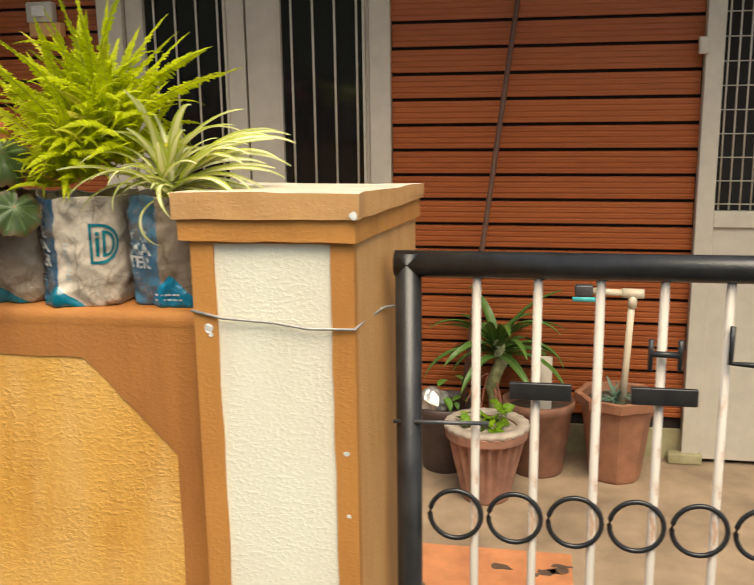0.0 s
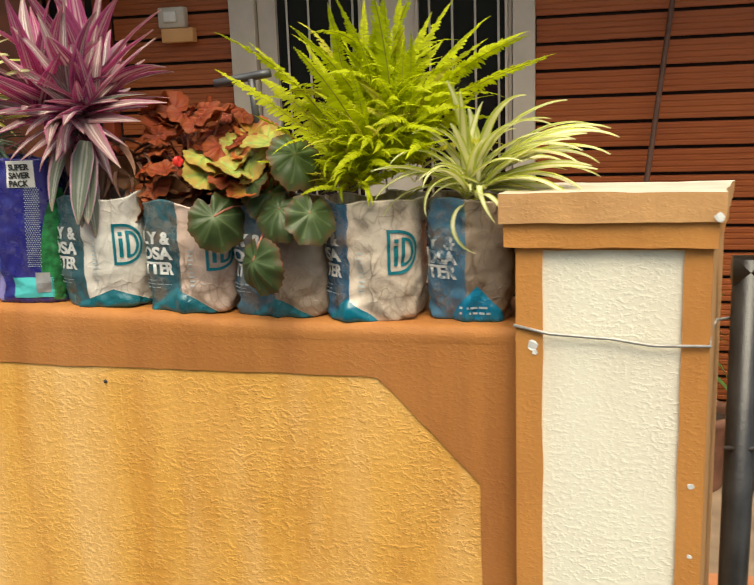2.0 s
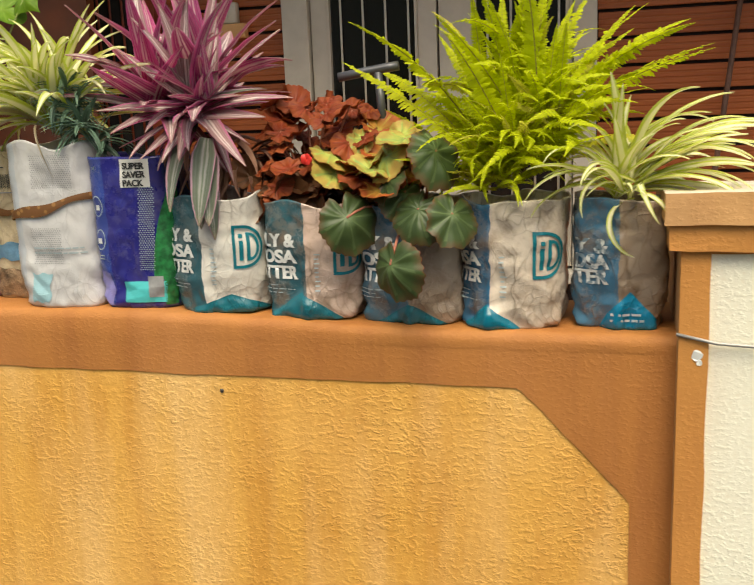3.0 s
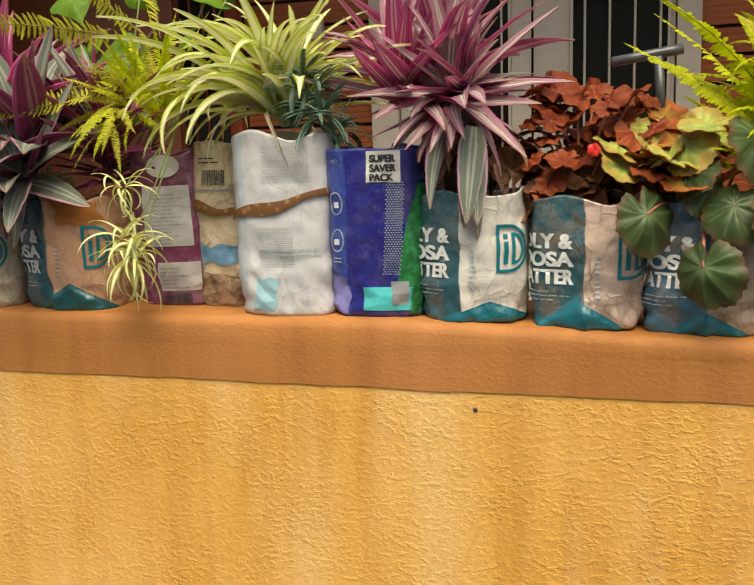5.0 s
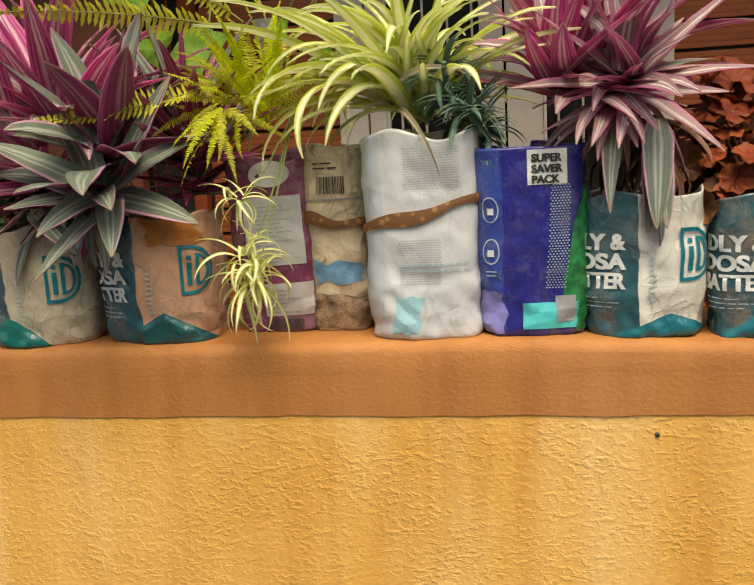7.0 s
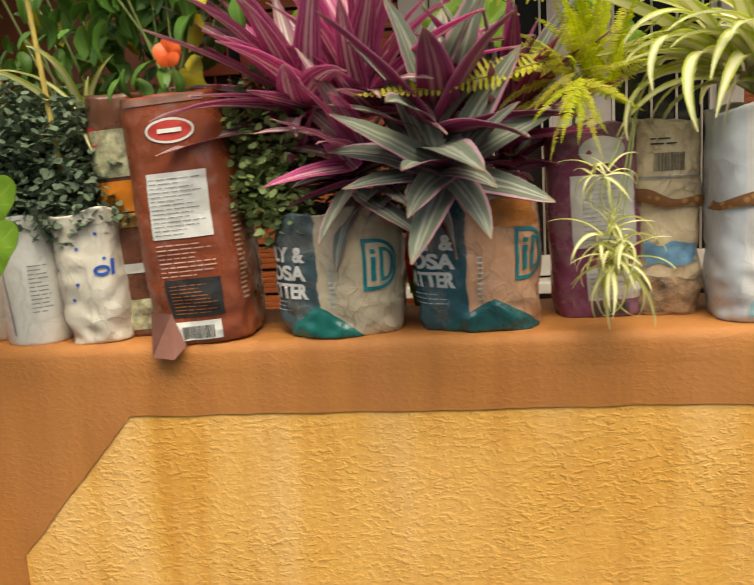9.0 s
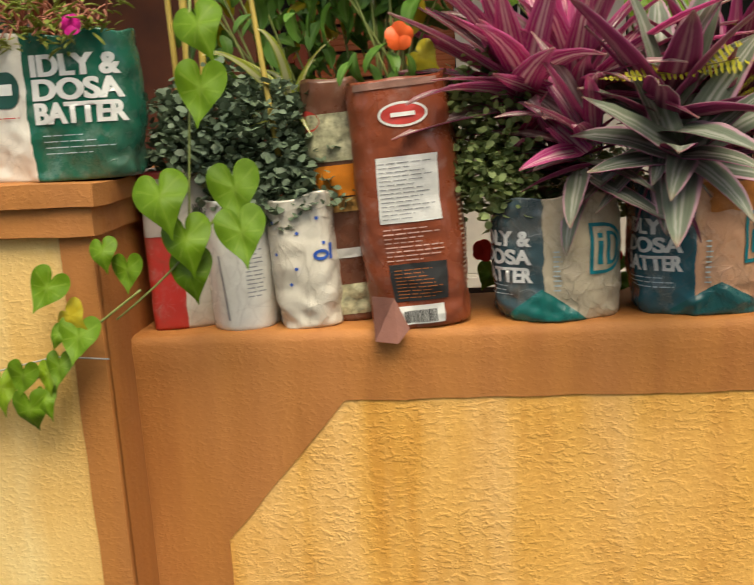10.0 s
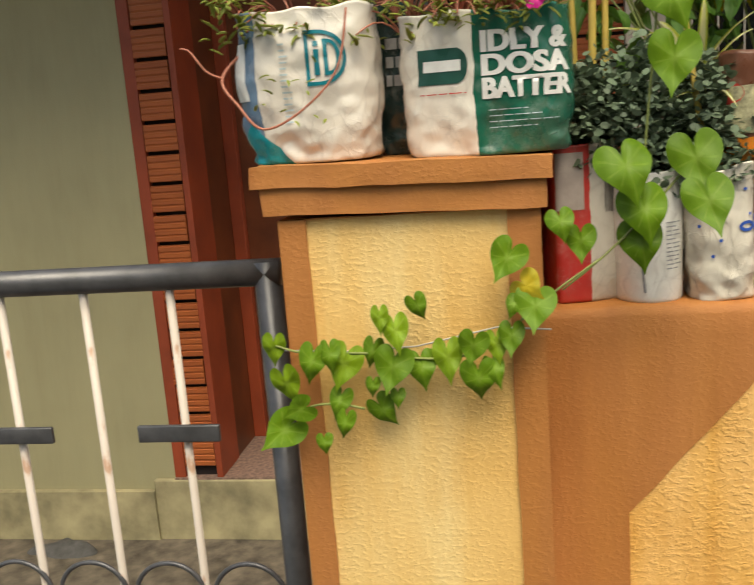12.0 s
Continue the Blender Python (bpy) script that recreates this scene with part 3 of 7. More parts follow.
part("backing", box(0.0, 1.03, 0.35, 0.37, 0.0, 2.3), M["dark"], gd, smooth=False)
# black sheet whose colour stands for the unlit space inside
part("room_shade", box(0.05, 0.95, 0.09, 0.10, 1.0 + dz, 2.3), M["dark"], gd, "black sheet for the unlit room behind the grille", smooth=False)

# left wing with pilaster, step and recessed door
LY = 1.988
wing = thing("wall_wing", pose(-3.370, LY, FLOOR), "pale olive plaster wall with a clay clad pilaster beside a doorway", "wall", kind="structure")


def wput(nm, bm, mt, lb=""):
    bm.transform(wing.matrix_world.inverted())
    return part(nm, bm, mt, wing, lb, smooth=False)


# darker copy of the oxide paint, the shade of the recess in its colour
M["shaded_oxide"] = plain("shaded_oxide_paint", (0.115, 0.030, 0.009), 0.45, 0, 0.3, 6, 0.1)
# dirty concrete; the wing roof's shade is put into its dark colour
M["shaded"] = plain("shaded_dirty_concrete", (0.10, 0.082, 0.062), 0.6, 0, 0.6, 14, 0.5)
wput("floor_shade", box(-6.9, -2.3, LY - 1.3, LY - 0.001, FLOOR, FLOOR + 0.005), M["shaded"], "dirty dark sheet for the shade on the floor along the plinth")
bm = box(-7.0, -3.272, LY, LY + 0.2, 0.12, hw)
wput("wall_body", bm, M["olive"])
wput("plinth", box(-7.0, -3.370, LY - 0.03, LY + 0.2, FLOOR, 0.12), M["plinth"], "damp stained plinth with flaking paint")
wput("step", box(-3.370, -2.2, LY - 0.02, FY + 0.02, FLOOR, 0.165, bevel=0.006), M["plinth"], "cream painted step")
wput("step_floor", box(-3.280, -2.2, LY - 0.015, FY, 0.165, 0.172), M["mosaic"], "dark mosaic step top")
wput("pilaster_backing", box(-3.272, -3.100, LY + 0.022, LY + 0.2, 0.16, hw), M["groove"])
wput("pilaster_edge", box(-3.281, -3.236, LY - 0.006, LY + 0.03, 0.165, hw, bevel=0.003), M["oxide"])
wput("pilaster_edge", box(-3.106, -3.080, LY - 0.006, LY + 0.2, 0.165, hw, bevel=0.003), M["oxide"])
wput("recess_wall", box(-3.120, -3.085, LY + 0.2, FY + 0.02, FLOOR, hw), M["shaded_oxide"])
wput("doorway", box(-3.085, -2.2, 2.46, 2.52, 0.172, hw), M["shaded_oxide"], "dark red painted door with the recess shade in its colour")
wput("door_frame", box(-3.085, -3.030, 2.42, 2.46, 0.172, hw, bevel=0.004), M["oxide"], "dark red door frame")
strips(wing, -3.234, -3.108, 0.2, hw - 0.05, LY - 0.006)
bm = bmesh.new()
bmesh.ops.create_icosphere(bm, subdivisions=3, radius=0.12)
bm.transform(Matrix.Translation((-3.75, LY - 0.12, FLOOR - 0.02)) @ Matrix.Diagonal((1.3, 0.7, 0.45, 1)))
wobble(bm, 0.05, 9, 3)
tagged(part("cloth_rag", bm, M["street"]), "dark crumpled cloth heap beside the stained plinth", "cloth")
sheet("wall_back", -7, 7, 5.2, 5.4, GROUND, 3.2, M["olive"], "plain wall that closes the house behind", "wall")
# unseen slab, added to keep sky light off the side entrance
sheet("shade_roof_wing", -7, -2.35, 1.1, 1.75, hw - 0.3, hw - 0.15, M["olive"], "unseen concrete slab added to shade the side entrance", "roof")
# unseen wall, added so that less light reaches the wing
sheet("wall_side", -7.2, -7.0, 0.3, 5.4, GROUND, hw, M["olive"], "unseen plain wall added to close and darken the side entrance", "wall")
# another unseen slab, added above the house front for its shade
sheet("shade_roof_front", -7, 7, 1.75, 5.4, hw, hw + 0.15, M["olive"], "unseen concrete slab added to close and shade the house front", "roof")

# across the street: plain house fronts that close the view behind the camera
opp = thing("building_opposite", pose(0, -11, GROUND), "plain pale two-storey house across the street", "building", kind="structure")
part("wall", box(-9, 9, -4, 0, 0, 6.5), M["olive"], opp, smooth=False)
for k in range(6):
    x = -7.5 + 3 * k
    for z in (1.0, 4.0):
        part("window", box(x, x + 1.2, 0, 0.05, z, z + 1.3), M["dark"], opp, smooth=False)


# ---- bags on the wall ----
def lot(i, j, seed):
    """A fixed chance value from -1 to 1 for one lattice corner."""
    v = math.sin(i * 127.1 + j * 311.7 + seed * 74.7) * 43758.5453
    return 2 * (v - math.floor(v)) - 1


def facet(u, v, seed):
    """Flat triangles of chance height, as in creased film."""
    k = (u + v) * 0.366
    a, b = u + k, v + k
    i, j = math.floor(a), math.floor(b)
    a, b = a - i, b - j
    if a > b:
        return (1 - a) * lot(i, j, seed) + (a - b) * lot(i + 1, j, seed) + b * lot(i + 1, j + 1, seed)
    return (1 - b) * lot(i, j, seed) + (b - a) * lot(i, j + 1, seed) + a * lot(i + 1, j + 1, seed)


class Bag:
    """A filled plastic bag: an upright rounded box with creased, bulging sides. s runs round it in metres from the front, z up."""

    def __init__(self, name, x, y, z0, w, d, h, label, category="planter bag", corner=3.5, top=1.0, base=0.94, bulge=0.05, crumple=0.004, lean=0.0, tip=0.0, turn=0.0, seed=1.0, rim=0.02, pinch=1.3, group="bags of plants on the wall"):
        self.ridge = self.tri = self.on = None
        self.pinch = pinch
        self.w, self.d, self.h, self.top, self.base, self.bulge, self.crumple, self.seed, self.rim = w, d, h, top, base, bulge, crumple, seed, rim
        a = np.linspace(-math.pi, math.pi, 721)
        e = 2 / corner
        px = w / 2 * np.sign(np.sin(a)) * np.abs(np.sin(a)) ** e
        py = -d / 2 * np.sign(np.cos(a)) * np.abs(np.cos(a)) ** e
        arc = np.r_[0, np.cumsum(np.hypot(np.diff(px), np.diff(py)))]
        self.px, self.py, self.arc = px, py, arc - arc[360]
        self.round = arc[-1]
        self.th = thing(name, pose(x, y, z0, tip, lean, turn), label, category, group)

    def at_x(self, x):
        """How far round the front side lies at x."""
        return float(np.interp(x, self.px[180:541], self.arc[180:541]))

    def point(self, s, z, off=0.0):
        half = self.round / 2
        s = (s + half) % self.round - half
        x, y = float(np.interp(s, self.arc, self.px)), float(np.interp(s, self.arc, self.py))
        f = min(1.0, max(0.0, z / self.h))
        k = self.base + (self.top - self.base) * f + self.bulge * math.sin(math.pi * min(1, f * 1.1))
        if z < 0.006:
            k *= 0.965 + 0.035 * (max(0, z) / 0.006) ** 0.5
        q = Vector((x * 13, y * 13, z * 11 + self.seed * 7.3))
        c = self.crumple
        pinch = max(0.0, 1 - f / 0.45)
        c *= 1 + self.pinch * pinch
        wu, wv = noise.noise(q * 0.9), noise.noise(q * 0.9 + Vector((9, 4, 2)))
        n = 0.35 * c * noise.noise(q)
        n += 0.60 * c * facet(s / 0.050 + 0.5 * wu, z / 0.038 + 0.5 * wv, self.seed)
        n += 0.38 * c * facet((s + 0.6 * z) / 0.023 + 0.5 * wv, (z - 0.4 * s) / 0.019 + 0.5 * wu, self.seed + 31)
        n += 0.004 * noise.noise(Vector((s * 42, self.seed, 5))) * f ** 7
        if self.ridge is not None:
            n += 0.0045 * math.exp(-((s - self.ridge) / 0.007) ** 2) - 0.0055 * (1 - 0.5 * f) * math.exp(-((s - self.ridge + 0.036) / 0.020) ** 2)
        if self.tri:
            mid, half, high = self.tri
            over = high * (1 - abs(s - mid) / half) - z
            if over > 0:
                n += min(0.0042, over * 0.45)
        r = math.hypot(x, y) or 1
        grow = k + (n + off) / r
        return Vector((x * grow, y * grow, z))

    def body(self, mat, soil=0.86, mat_soil=None):
        bm = bmesh.new()
        uvl = bm.loops.layers.uv.new("UVMap")
        nu, nv = 150, 60
        rows = []
        for j in range(nv + 1):
            z = self.h * j / nv
            row = []
            for i in range(nu):
                s = -self.round / 2 + self.round * i / nu
                edge = self.rim * noise.noise(Vector((s * 17, self.seed, 1))) * (j / nv) ** 6 * 0.8
                p = self.point(s, z)
                row.append(bm.verts.new(p + Vector((0, 0, edge))))
            rows.append(row)
        for j in range(nv):
            for i in range(nu):
                f = bm.faces.new((rows[j][i], rows[j][(i + 1) % nu], rows[j + 1][(i + 1) % nu], rows[j + 1][i]))
                for lp, (a, b) in zip(f.loops, ((i, j), (i + 1, j), (i + 1, j + 1), (i, j + 1))):
                    lp[uvl].uv = (-self.round / 2 + self.round * a / nu, self.h * b / nv)
        bm.faces.new(rows[0][::-1])
        inside = []
        for j, (k, dz) in enumerate(((0.965, -0.002), (0.95, -self.h * (1 - soil) - 0.01))):
            inside.append([bm.verts.new((v.co.x * k, v.co.y * k, v.co.z + dz)) for v in rows[-1]])
        for ra, rb in ((rows[-1], inside[0]), (inside[0], inside[1])):
            for i in range(nu):
                f = bm.faces.new((ra[i], ra[(i + 1) % nu], rb[(i + 1) % nu], rb[i]))
                for lp in f.loops:
                    lp[uvl].uv = (0.03, self.h)
        part("bag_film", bm, mat, self.th)
        bm = bmesh.new()
        z = self.h * soil
        mid = bm.verts.new((0, 0, z + 0.008))
        ring = [bm.verts.new(self.point(-self.round / 2 + self.round * i / 30, z, -0.003) + Vector((0, 0, 0.004 * noise.noise(Vector((i * 1.3, self.seed, 0)))))) for i in range(30)]
        for i in range(30):
            bm.faces.new((mid, ring[i], ring[(i + 1) % 30]))
        part("soil", bm, M["soil"], self.th, "dark potting soil")
        return self

    def wrap(self, name, bm, mat, label="", off=0.0012):
        """Lays a flat mesh, x round and y up in metres, on the bag."""
        for v in bm.verts:
            v.co = self.point(v.co.x, v.co.y, off + v.co.z)
        return part(name, bm, mat, self.on or self.th, label, smooth=False)

    def rect(self, name, s0, s1, z0, z1, mat, label="", off=0.0013, skew=0.0, ragged=0.0):
        bm = bmesh.new()
        n = max(2, int(abs(s1 - s0) / 0.0028))
        m = max(2, int(abs(z1 - z0) / 0.0026))
        g = []
        for j in range(m + 1):
            row = []
            for i in range(n + 1):
                fu, fv = i / n, j / m
                du = ragged * noise.noise(Vector((fv * 3, self.seed + s0 * 40, 1))) * (2 * fu - 1)
                dv = ragged * noise.noise(Vector((fu * 3, self.seed + z0 * 40, 4))) * (fv if z0 < 0.006 else 2 * fv - 1)
                row.append(bm.verts.new((s0 + (s1 - s0) * fu + skew * fv + du, z0 + (z1 - z0) * fv + dv, 0)))
            g.append(row)
        for j in range(m):
            for i in range(n):
                bm.faces.new((g[j][i], g[j][i + 1], g[j + 1][i + 1], g[j + 1][i]))
        return self.wrap(name, bm, mat, label, off)

    def lines(self, s0, s1, z0, z1, count, mat, thick=0.4, seed=0, off=0.0022, skew=0.0):
        """Small print that cannot be read, as thin bars."""
        rnd = random.Random(seed)
        bm = bmesh.new()
        step = (z1 - z0) / count
        for k in range(count):
            z = z0 + step * k
            a = s0 + skew * k / count
            end = s0 + (s1 - s0) * rnd.uniform(0.55, 1.0)
            while a < end:
                b = min(end, a + rnd.uniform(0.006, 0.016))
                q = [bm.verts.new(c) for c in ((a, z, 0), (b, z, 0), (b, z + step * thick, 0), (a, z + step * thick, 0))]
                bm.faces.new(q)
                a = b + 0.0022
        return self.wrap("small_print", bm, mat, "", off)

    def barcode(self, s0, s1, z0, z1, seed=0, off=0.0022):
        rnd = random.Random(seed)
        bm = bmesh.new()
        a = s0
        while a < s1:
            w = rnd.choice((0.0006, 0.0009, 0.0014))
            q = [bm.verts.new(c) for c in ((a, z0, 0), (a + w, z0, 0), (a + w, z1, 0), (a, z1, 0))]
            bm.faces.new(q)
            a += w + rnd.choice((0.0006, 0.0010))
        ob = self.wrap("barcode", bm, M["ink_black"], "", off)
        ob["kind"] = "stuff"
        return ob

    def words(self, rows, s_right, z_top, size, gap, mat, width=None, off=0.0018, s_left=None):
        """Heavy capitals, flush; each row scaled to the same height."""
        bm = bmesh.new()
        for k, text in enumerate(rows):
            cu = bpy.data.curves.new("words", "FONT")
            cu.body, cu.size, cu.offset = text, 1.0, 0.030
            ob = new("words", cu)
            me = bpy.data.meshes.new_from_object(ob.evaluated_get(bpy.context.evaluated_depsgraph_get()))
            xs = [v.co.x for v in me.vertices]
            x0, x1 = min(xs), max(xs)
            ys = max(v.co.y for v in me.vertices)
            sc = size / ys
            wx = (x1 - x0) * sc * 0.92
            full = width if width else wx
            fx = full / (x1 - x0)
            left = s_left if s_left is not None else s_right - full
            for v in me.vertices:
                v.co = (left + (v.co.x - x0) * fx, z_top - size - k * (size + gap) + v.co.y * sc, 0)
            for dx, dz in ((-0.036 * size, 0.0), (0.036 * size, 0.00012)):
                me.transform(Matrix.Translation((dx, 0, dz)))
                bm.from_mesh(me)
                me.transform(Matrix.Translation((-dx, 0, -dz)))
            bpy.data.objects.remove(ob)
            bpy.data.meshes.remove(me)
        long_e = [e for e in bm.edges if e.calc_length() > 0.005]
        bmesh.ops.subdivide_edges(bm, edges=long_e, cuts=3)
        bmesh.ops.triangulate(bm, faces=bm.faces[:])
        return self.wrap("lettering", bm, mat, "", off)

    def oval(self, name, s, z, rx, rz, mat, hole=0.0, label="", off=0.0016, cut=None):
        """A disc or ring; cut squares it off on its left like a letter bowl."""
        bm = bmesh.new()
        n = 30
        pts = [(max(-rx * (cut if cut else 2), rx * math.cos(a)), rz * math.sin(a)) for a in (2 * math.pi * k / n for k in range(n))]
        o = [bm.verts.new((s + x, z + y, 0)) for x, y in pts]
        if hole:
            i = [bm.verts.new((s + x * hole, z + y * (1 - (1 - hole) * rx / rz), 0)) for x, y in pts]
            for k in range(n):
                bm.faces.new((o[k], o[(k + 1) % n], i[(k + 1) % n], i[k]))
        else:
            bm.faces.new(o)
            bmesh.ops.poke(bm, faces=bm.faces[:])
        return self.wrap(name, bm, mat, label, off)

    def logo(self, x, z, k=1.0, mat=None):
        s = self.at_x(x)
        mat = mat or M["ink_teal"]
        w, h, th = 0.0245 * k, 0.0335 * k, 0.0046 * k
        self.bowl("round_mark", s - w, s + w, z, h, th, mat, "teal rounded outline mark")
        self.rect("mark_bar", s - w * 0.60, s - w * 0.60 + 0.0062 * k, z - 0.021 * k, z + 0.010 * k, mat, off=0.0019)
        self.rect("mark_dot", s - w * 0.60, s - w * 0.60 + 0.0062 * k, z + 0.014 * k, z + 0.020 * k, mat, off=0.0019)
        self.bowl("mark_bowl", s - w * 0.14, s + w * 0.70, z, 0.022 * k, 0.0052 * k, mat, "")

    def bowl(self, name, s0, s1, z, h, th, mat, label):
        """An outline with square left corners and a round right side."""
        def ring(d):
            a, b, hh = s0 + d, s1 - d, h - d
            rr = min(hh, (b - a) * 0.85)
            pts = [(a, z + hh - 2 * hh * q / 10) for q in range(11)]
            pts += [(a + (b - rr - a) * q / 4, z - hh) for q in range(1, 4)]
            pts += [(b - rr + rr * math.cos(w), z + hh * math.sin(w)) for w in (-math.pi / 2 + math.pi * q / 18 for q in range(19))]
            pts += [(b - rr - (b - rr - a) * q / 4, z + hh) for q in range(1, 4)]
            return pts
        bm = bmesh.new()
        o = [bm.verts.new((x, y, 0)) for x, y in ring(0.0)]
        i = [bm.verts.new((x, y, 0)) for x, y in ring(th)]
        for q in range(len(o)):
            r = (q + 1) % len(o)
            bm.faces.new((o[q], o[r], i[r], i[q]))
        return self.wrap(name, bm, mat, label, 0.0019)

    def dots(self, s0, s1, z0, z1, step, radius, mat, label="rows of small printed dots", lean=0.0):
        bm = bmesh.new()
        j, z = 0, z0
        while z < z1:
            a = s0 + (step / 2 if j % 2 else 0) + lean * (z - z0) / (z1 - z0)
            while a < s1 + lean * (z - z0) / (z1 - z0):
                bmesh.ops.create_circle(bm, cap_ends=True, segments=5, radius=radius, matrix=Matrix.Translation((a, z, 0)))
                a += step
            z += step * 0.87
            j += 1
        ob = self.wrap("dot_pattern", bm, mat, label, 0.0016)
        ob["kind"] = "stuff"
        return ob


TEAL, TEALB, BLUE = (0.030, 0.105, 0.130), (0.02, 0.10, 0.13), (0.03, 0.13, 0.24)
BATTER = ["IDLY &", "DOSA", "BATTER"]


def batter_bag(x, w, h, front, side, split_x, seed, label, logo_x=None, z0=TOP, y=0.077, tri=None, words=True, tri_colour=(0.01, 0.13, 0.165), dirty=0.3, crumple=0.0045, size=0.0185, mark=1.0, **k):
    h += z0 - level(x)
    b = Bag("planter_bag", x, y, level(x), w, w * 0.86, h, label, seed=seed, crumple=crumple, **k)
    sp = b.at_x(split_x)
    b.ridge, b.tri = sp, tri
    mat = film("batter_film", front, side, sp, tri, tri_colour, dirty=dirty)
    b.body(mat)
    if words:
        b.words(BATTER, sp - 0.014, h * 0.74, size, 0.0045, M["ink_white"], width=0.080)
        b.lines(sp - 0.09, sp - 0.018, h * 0.22, h * 0.32, 3, M["ink_pale"], 0.25, int(seed))
    if logo_x is not None:
        b.logo(logo_x + 0.006, h * 0.58, mark * 0.94)
        b.lines(sp + 0.012, sp + 0.022, h * 0.25, h * 0.6, 9, M["ink_pale"], 0.3, int(seed) + 3)
    return b


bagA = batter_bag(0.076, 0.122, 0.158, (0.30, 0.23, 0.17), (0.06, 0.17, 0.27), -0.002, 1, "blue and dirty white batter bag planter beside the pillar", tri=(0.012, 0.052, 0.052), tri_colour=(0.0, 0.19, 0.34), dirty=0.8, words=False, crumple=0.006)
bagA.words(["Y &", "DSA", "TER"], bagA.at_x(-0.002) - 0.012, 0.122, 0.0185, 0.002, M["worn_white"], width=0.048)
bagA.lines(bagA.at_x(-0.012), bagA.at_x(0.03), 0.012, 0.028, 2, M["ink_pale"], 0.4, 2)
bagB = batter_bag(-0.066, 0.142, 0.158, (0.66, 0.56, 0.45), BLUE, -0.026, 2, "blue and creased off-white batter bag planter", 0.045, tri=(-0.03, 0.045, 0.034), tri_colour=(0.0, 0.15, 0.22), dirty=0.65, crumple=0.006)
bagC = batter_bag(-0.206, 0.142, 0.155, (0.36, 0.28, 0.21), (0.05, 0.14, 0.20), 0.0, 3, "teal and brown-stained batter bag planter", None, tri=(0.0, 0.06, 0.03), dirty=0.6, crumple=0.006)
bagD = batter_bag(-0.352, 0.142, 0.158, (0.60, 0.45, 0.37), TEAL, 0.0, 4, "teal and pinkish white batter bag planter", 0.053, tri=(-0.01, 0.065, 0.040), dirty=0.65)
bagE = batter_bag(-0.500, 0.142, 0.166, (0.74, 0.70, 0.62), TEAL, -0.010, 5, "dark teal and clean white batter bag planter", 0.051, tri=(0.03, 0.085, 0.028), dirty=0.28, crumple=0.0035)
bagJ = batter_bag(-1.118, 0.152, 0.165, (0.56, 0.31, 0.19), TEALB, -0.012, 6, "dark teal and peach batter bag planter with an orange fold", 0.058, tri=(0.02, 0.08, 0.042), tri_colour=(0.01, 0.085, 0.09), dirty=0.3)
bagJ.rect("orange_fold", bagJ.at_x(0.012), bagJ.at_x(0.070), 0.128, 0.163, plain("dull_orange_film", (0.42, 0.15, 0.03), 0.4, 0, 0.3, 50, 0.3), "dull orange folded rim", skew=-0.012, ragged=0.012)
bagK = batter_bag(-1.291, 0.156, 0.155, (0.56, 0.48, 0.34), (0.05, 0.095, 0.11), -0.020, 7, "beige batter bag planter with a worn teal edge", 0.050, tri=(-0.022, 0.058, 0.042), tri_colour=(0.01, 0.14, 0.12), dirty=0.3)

bagF = Bag("detergent_bag", -0.632, 0.078, TOP, 0.136, 0.115, 0.228, "deep blue detergent pouch with a white corner label", "planter bag", top=1.02, crumple=0.003, seed=8)
bagF.body(film("blue_film", (0.022, 0.022, 0.20), (0.03, 0.06, 0.30), bagF.at_x(-0.034), dirty=0.06, crease=0.6, rough=0.28, right=(0.02, 0.05, 0.18), split2=bagF.at_x(0.058)))
c = bagF.at_x(0.018)
bagF.on = bagF.rect("corner_label", c - 0.021, c + 0.024, 0.183, 0.224, M["label_white"], "white label")
bagF.words(["SUPER", "SAVER", "PACK"], c + 0.018, 0.219, 0.0092, 0.0032, M["ink_black"], off=0.0026, s_left=c - 0.016)
bagF.on = None
bagF.rect("cyan_patch", bagF.at_x(-0.012), bagF.at_x(0.052), 0.010, 0.042, M["ink_cyan"], "turquoise patch")
bagF.rect("window_patch", bagF.at_x(0.026), bagF.at_x(0.048), 0.018, 0.05, M["ink_grey"], "grey printed panel", off=0.002)
bm = bmesh.new()
n, m_ = 16, 8
sA, sB = bagF.at_x(0.062) + 0.016, bagF.at_x(0.036)
grid_ = []
for k in range(n + 1):
    f = k / n
    left = sB + 0.030 * f ** 2
    grid_.append([bm.verts.new((left + (sA - left) * q / m_, 0.045 + 0.135 * f, 0)) for q in range(m_ + 1)])
for a, b in zip(grid_, grid_[1:]):
    for q in range(m_):
        bm.faces.new((a[q], a[q + 1], b[q + 1], b[q]))
bagF.wrap("green_swoosh", bm, M["ink_green"], "green curved swoosh")
for z in (0.155, 0.105):
    bagF.oval("round_icon", bagF.at_x(-0.046), z, 0.0105, 0.0155, M["ink_pale"], 0.86, "pale blue icon")
    bagF.rect("icon_mark", bagF.at_x(-0.046) - 0.004, bagF.at_x(-0.046) + 0.004, z - 0.006, z + 0.002, M["ink_white"], off=0.0016)
bagF.lines(bagF.at_x(-0.052), bagF.at_x(-0.038), 0.075, 0.085, 2, M["ink_pale"], 0.3, 5)
bagF.rect("lilac_base", bagF.at_x(-0.064), bagF.at_x(-0.034), 0.004, 0.055, plain("lilac_film", (0.24, 0.22, 0.52), 0.35, 0, 0.15, 40, 0.1), "pale violet lower corner", ragged=0.008)
bagF.dots(bagF.at_x(0.016), bagF.at_x(0.038), 0.06, 0.185, 0.0036, 0.0011, M["ink_pale"], "rows of pale dots", 0.008)
bagF.rect("green_base", bagF.at_x(0.050), bagF.at_x(0.064), 0.006, 0.046, M["ink_green"], "green lower corner", ragged=0.004)

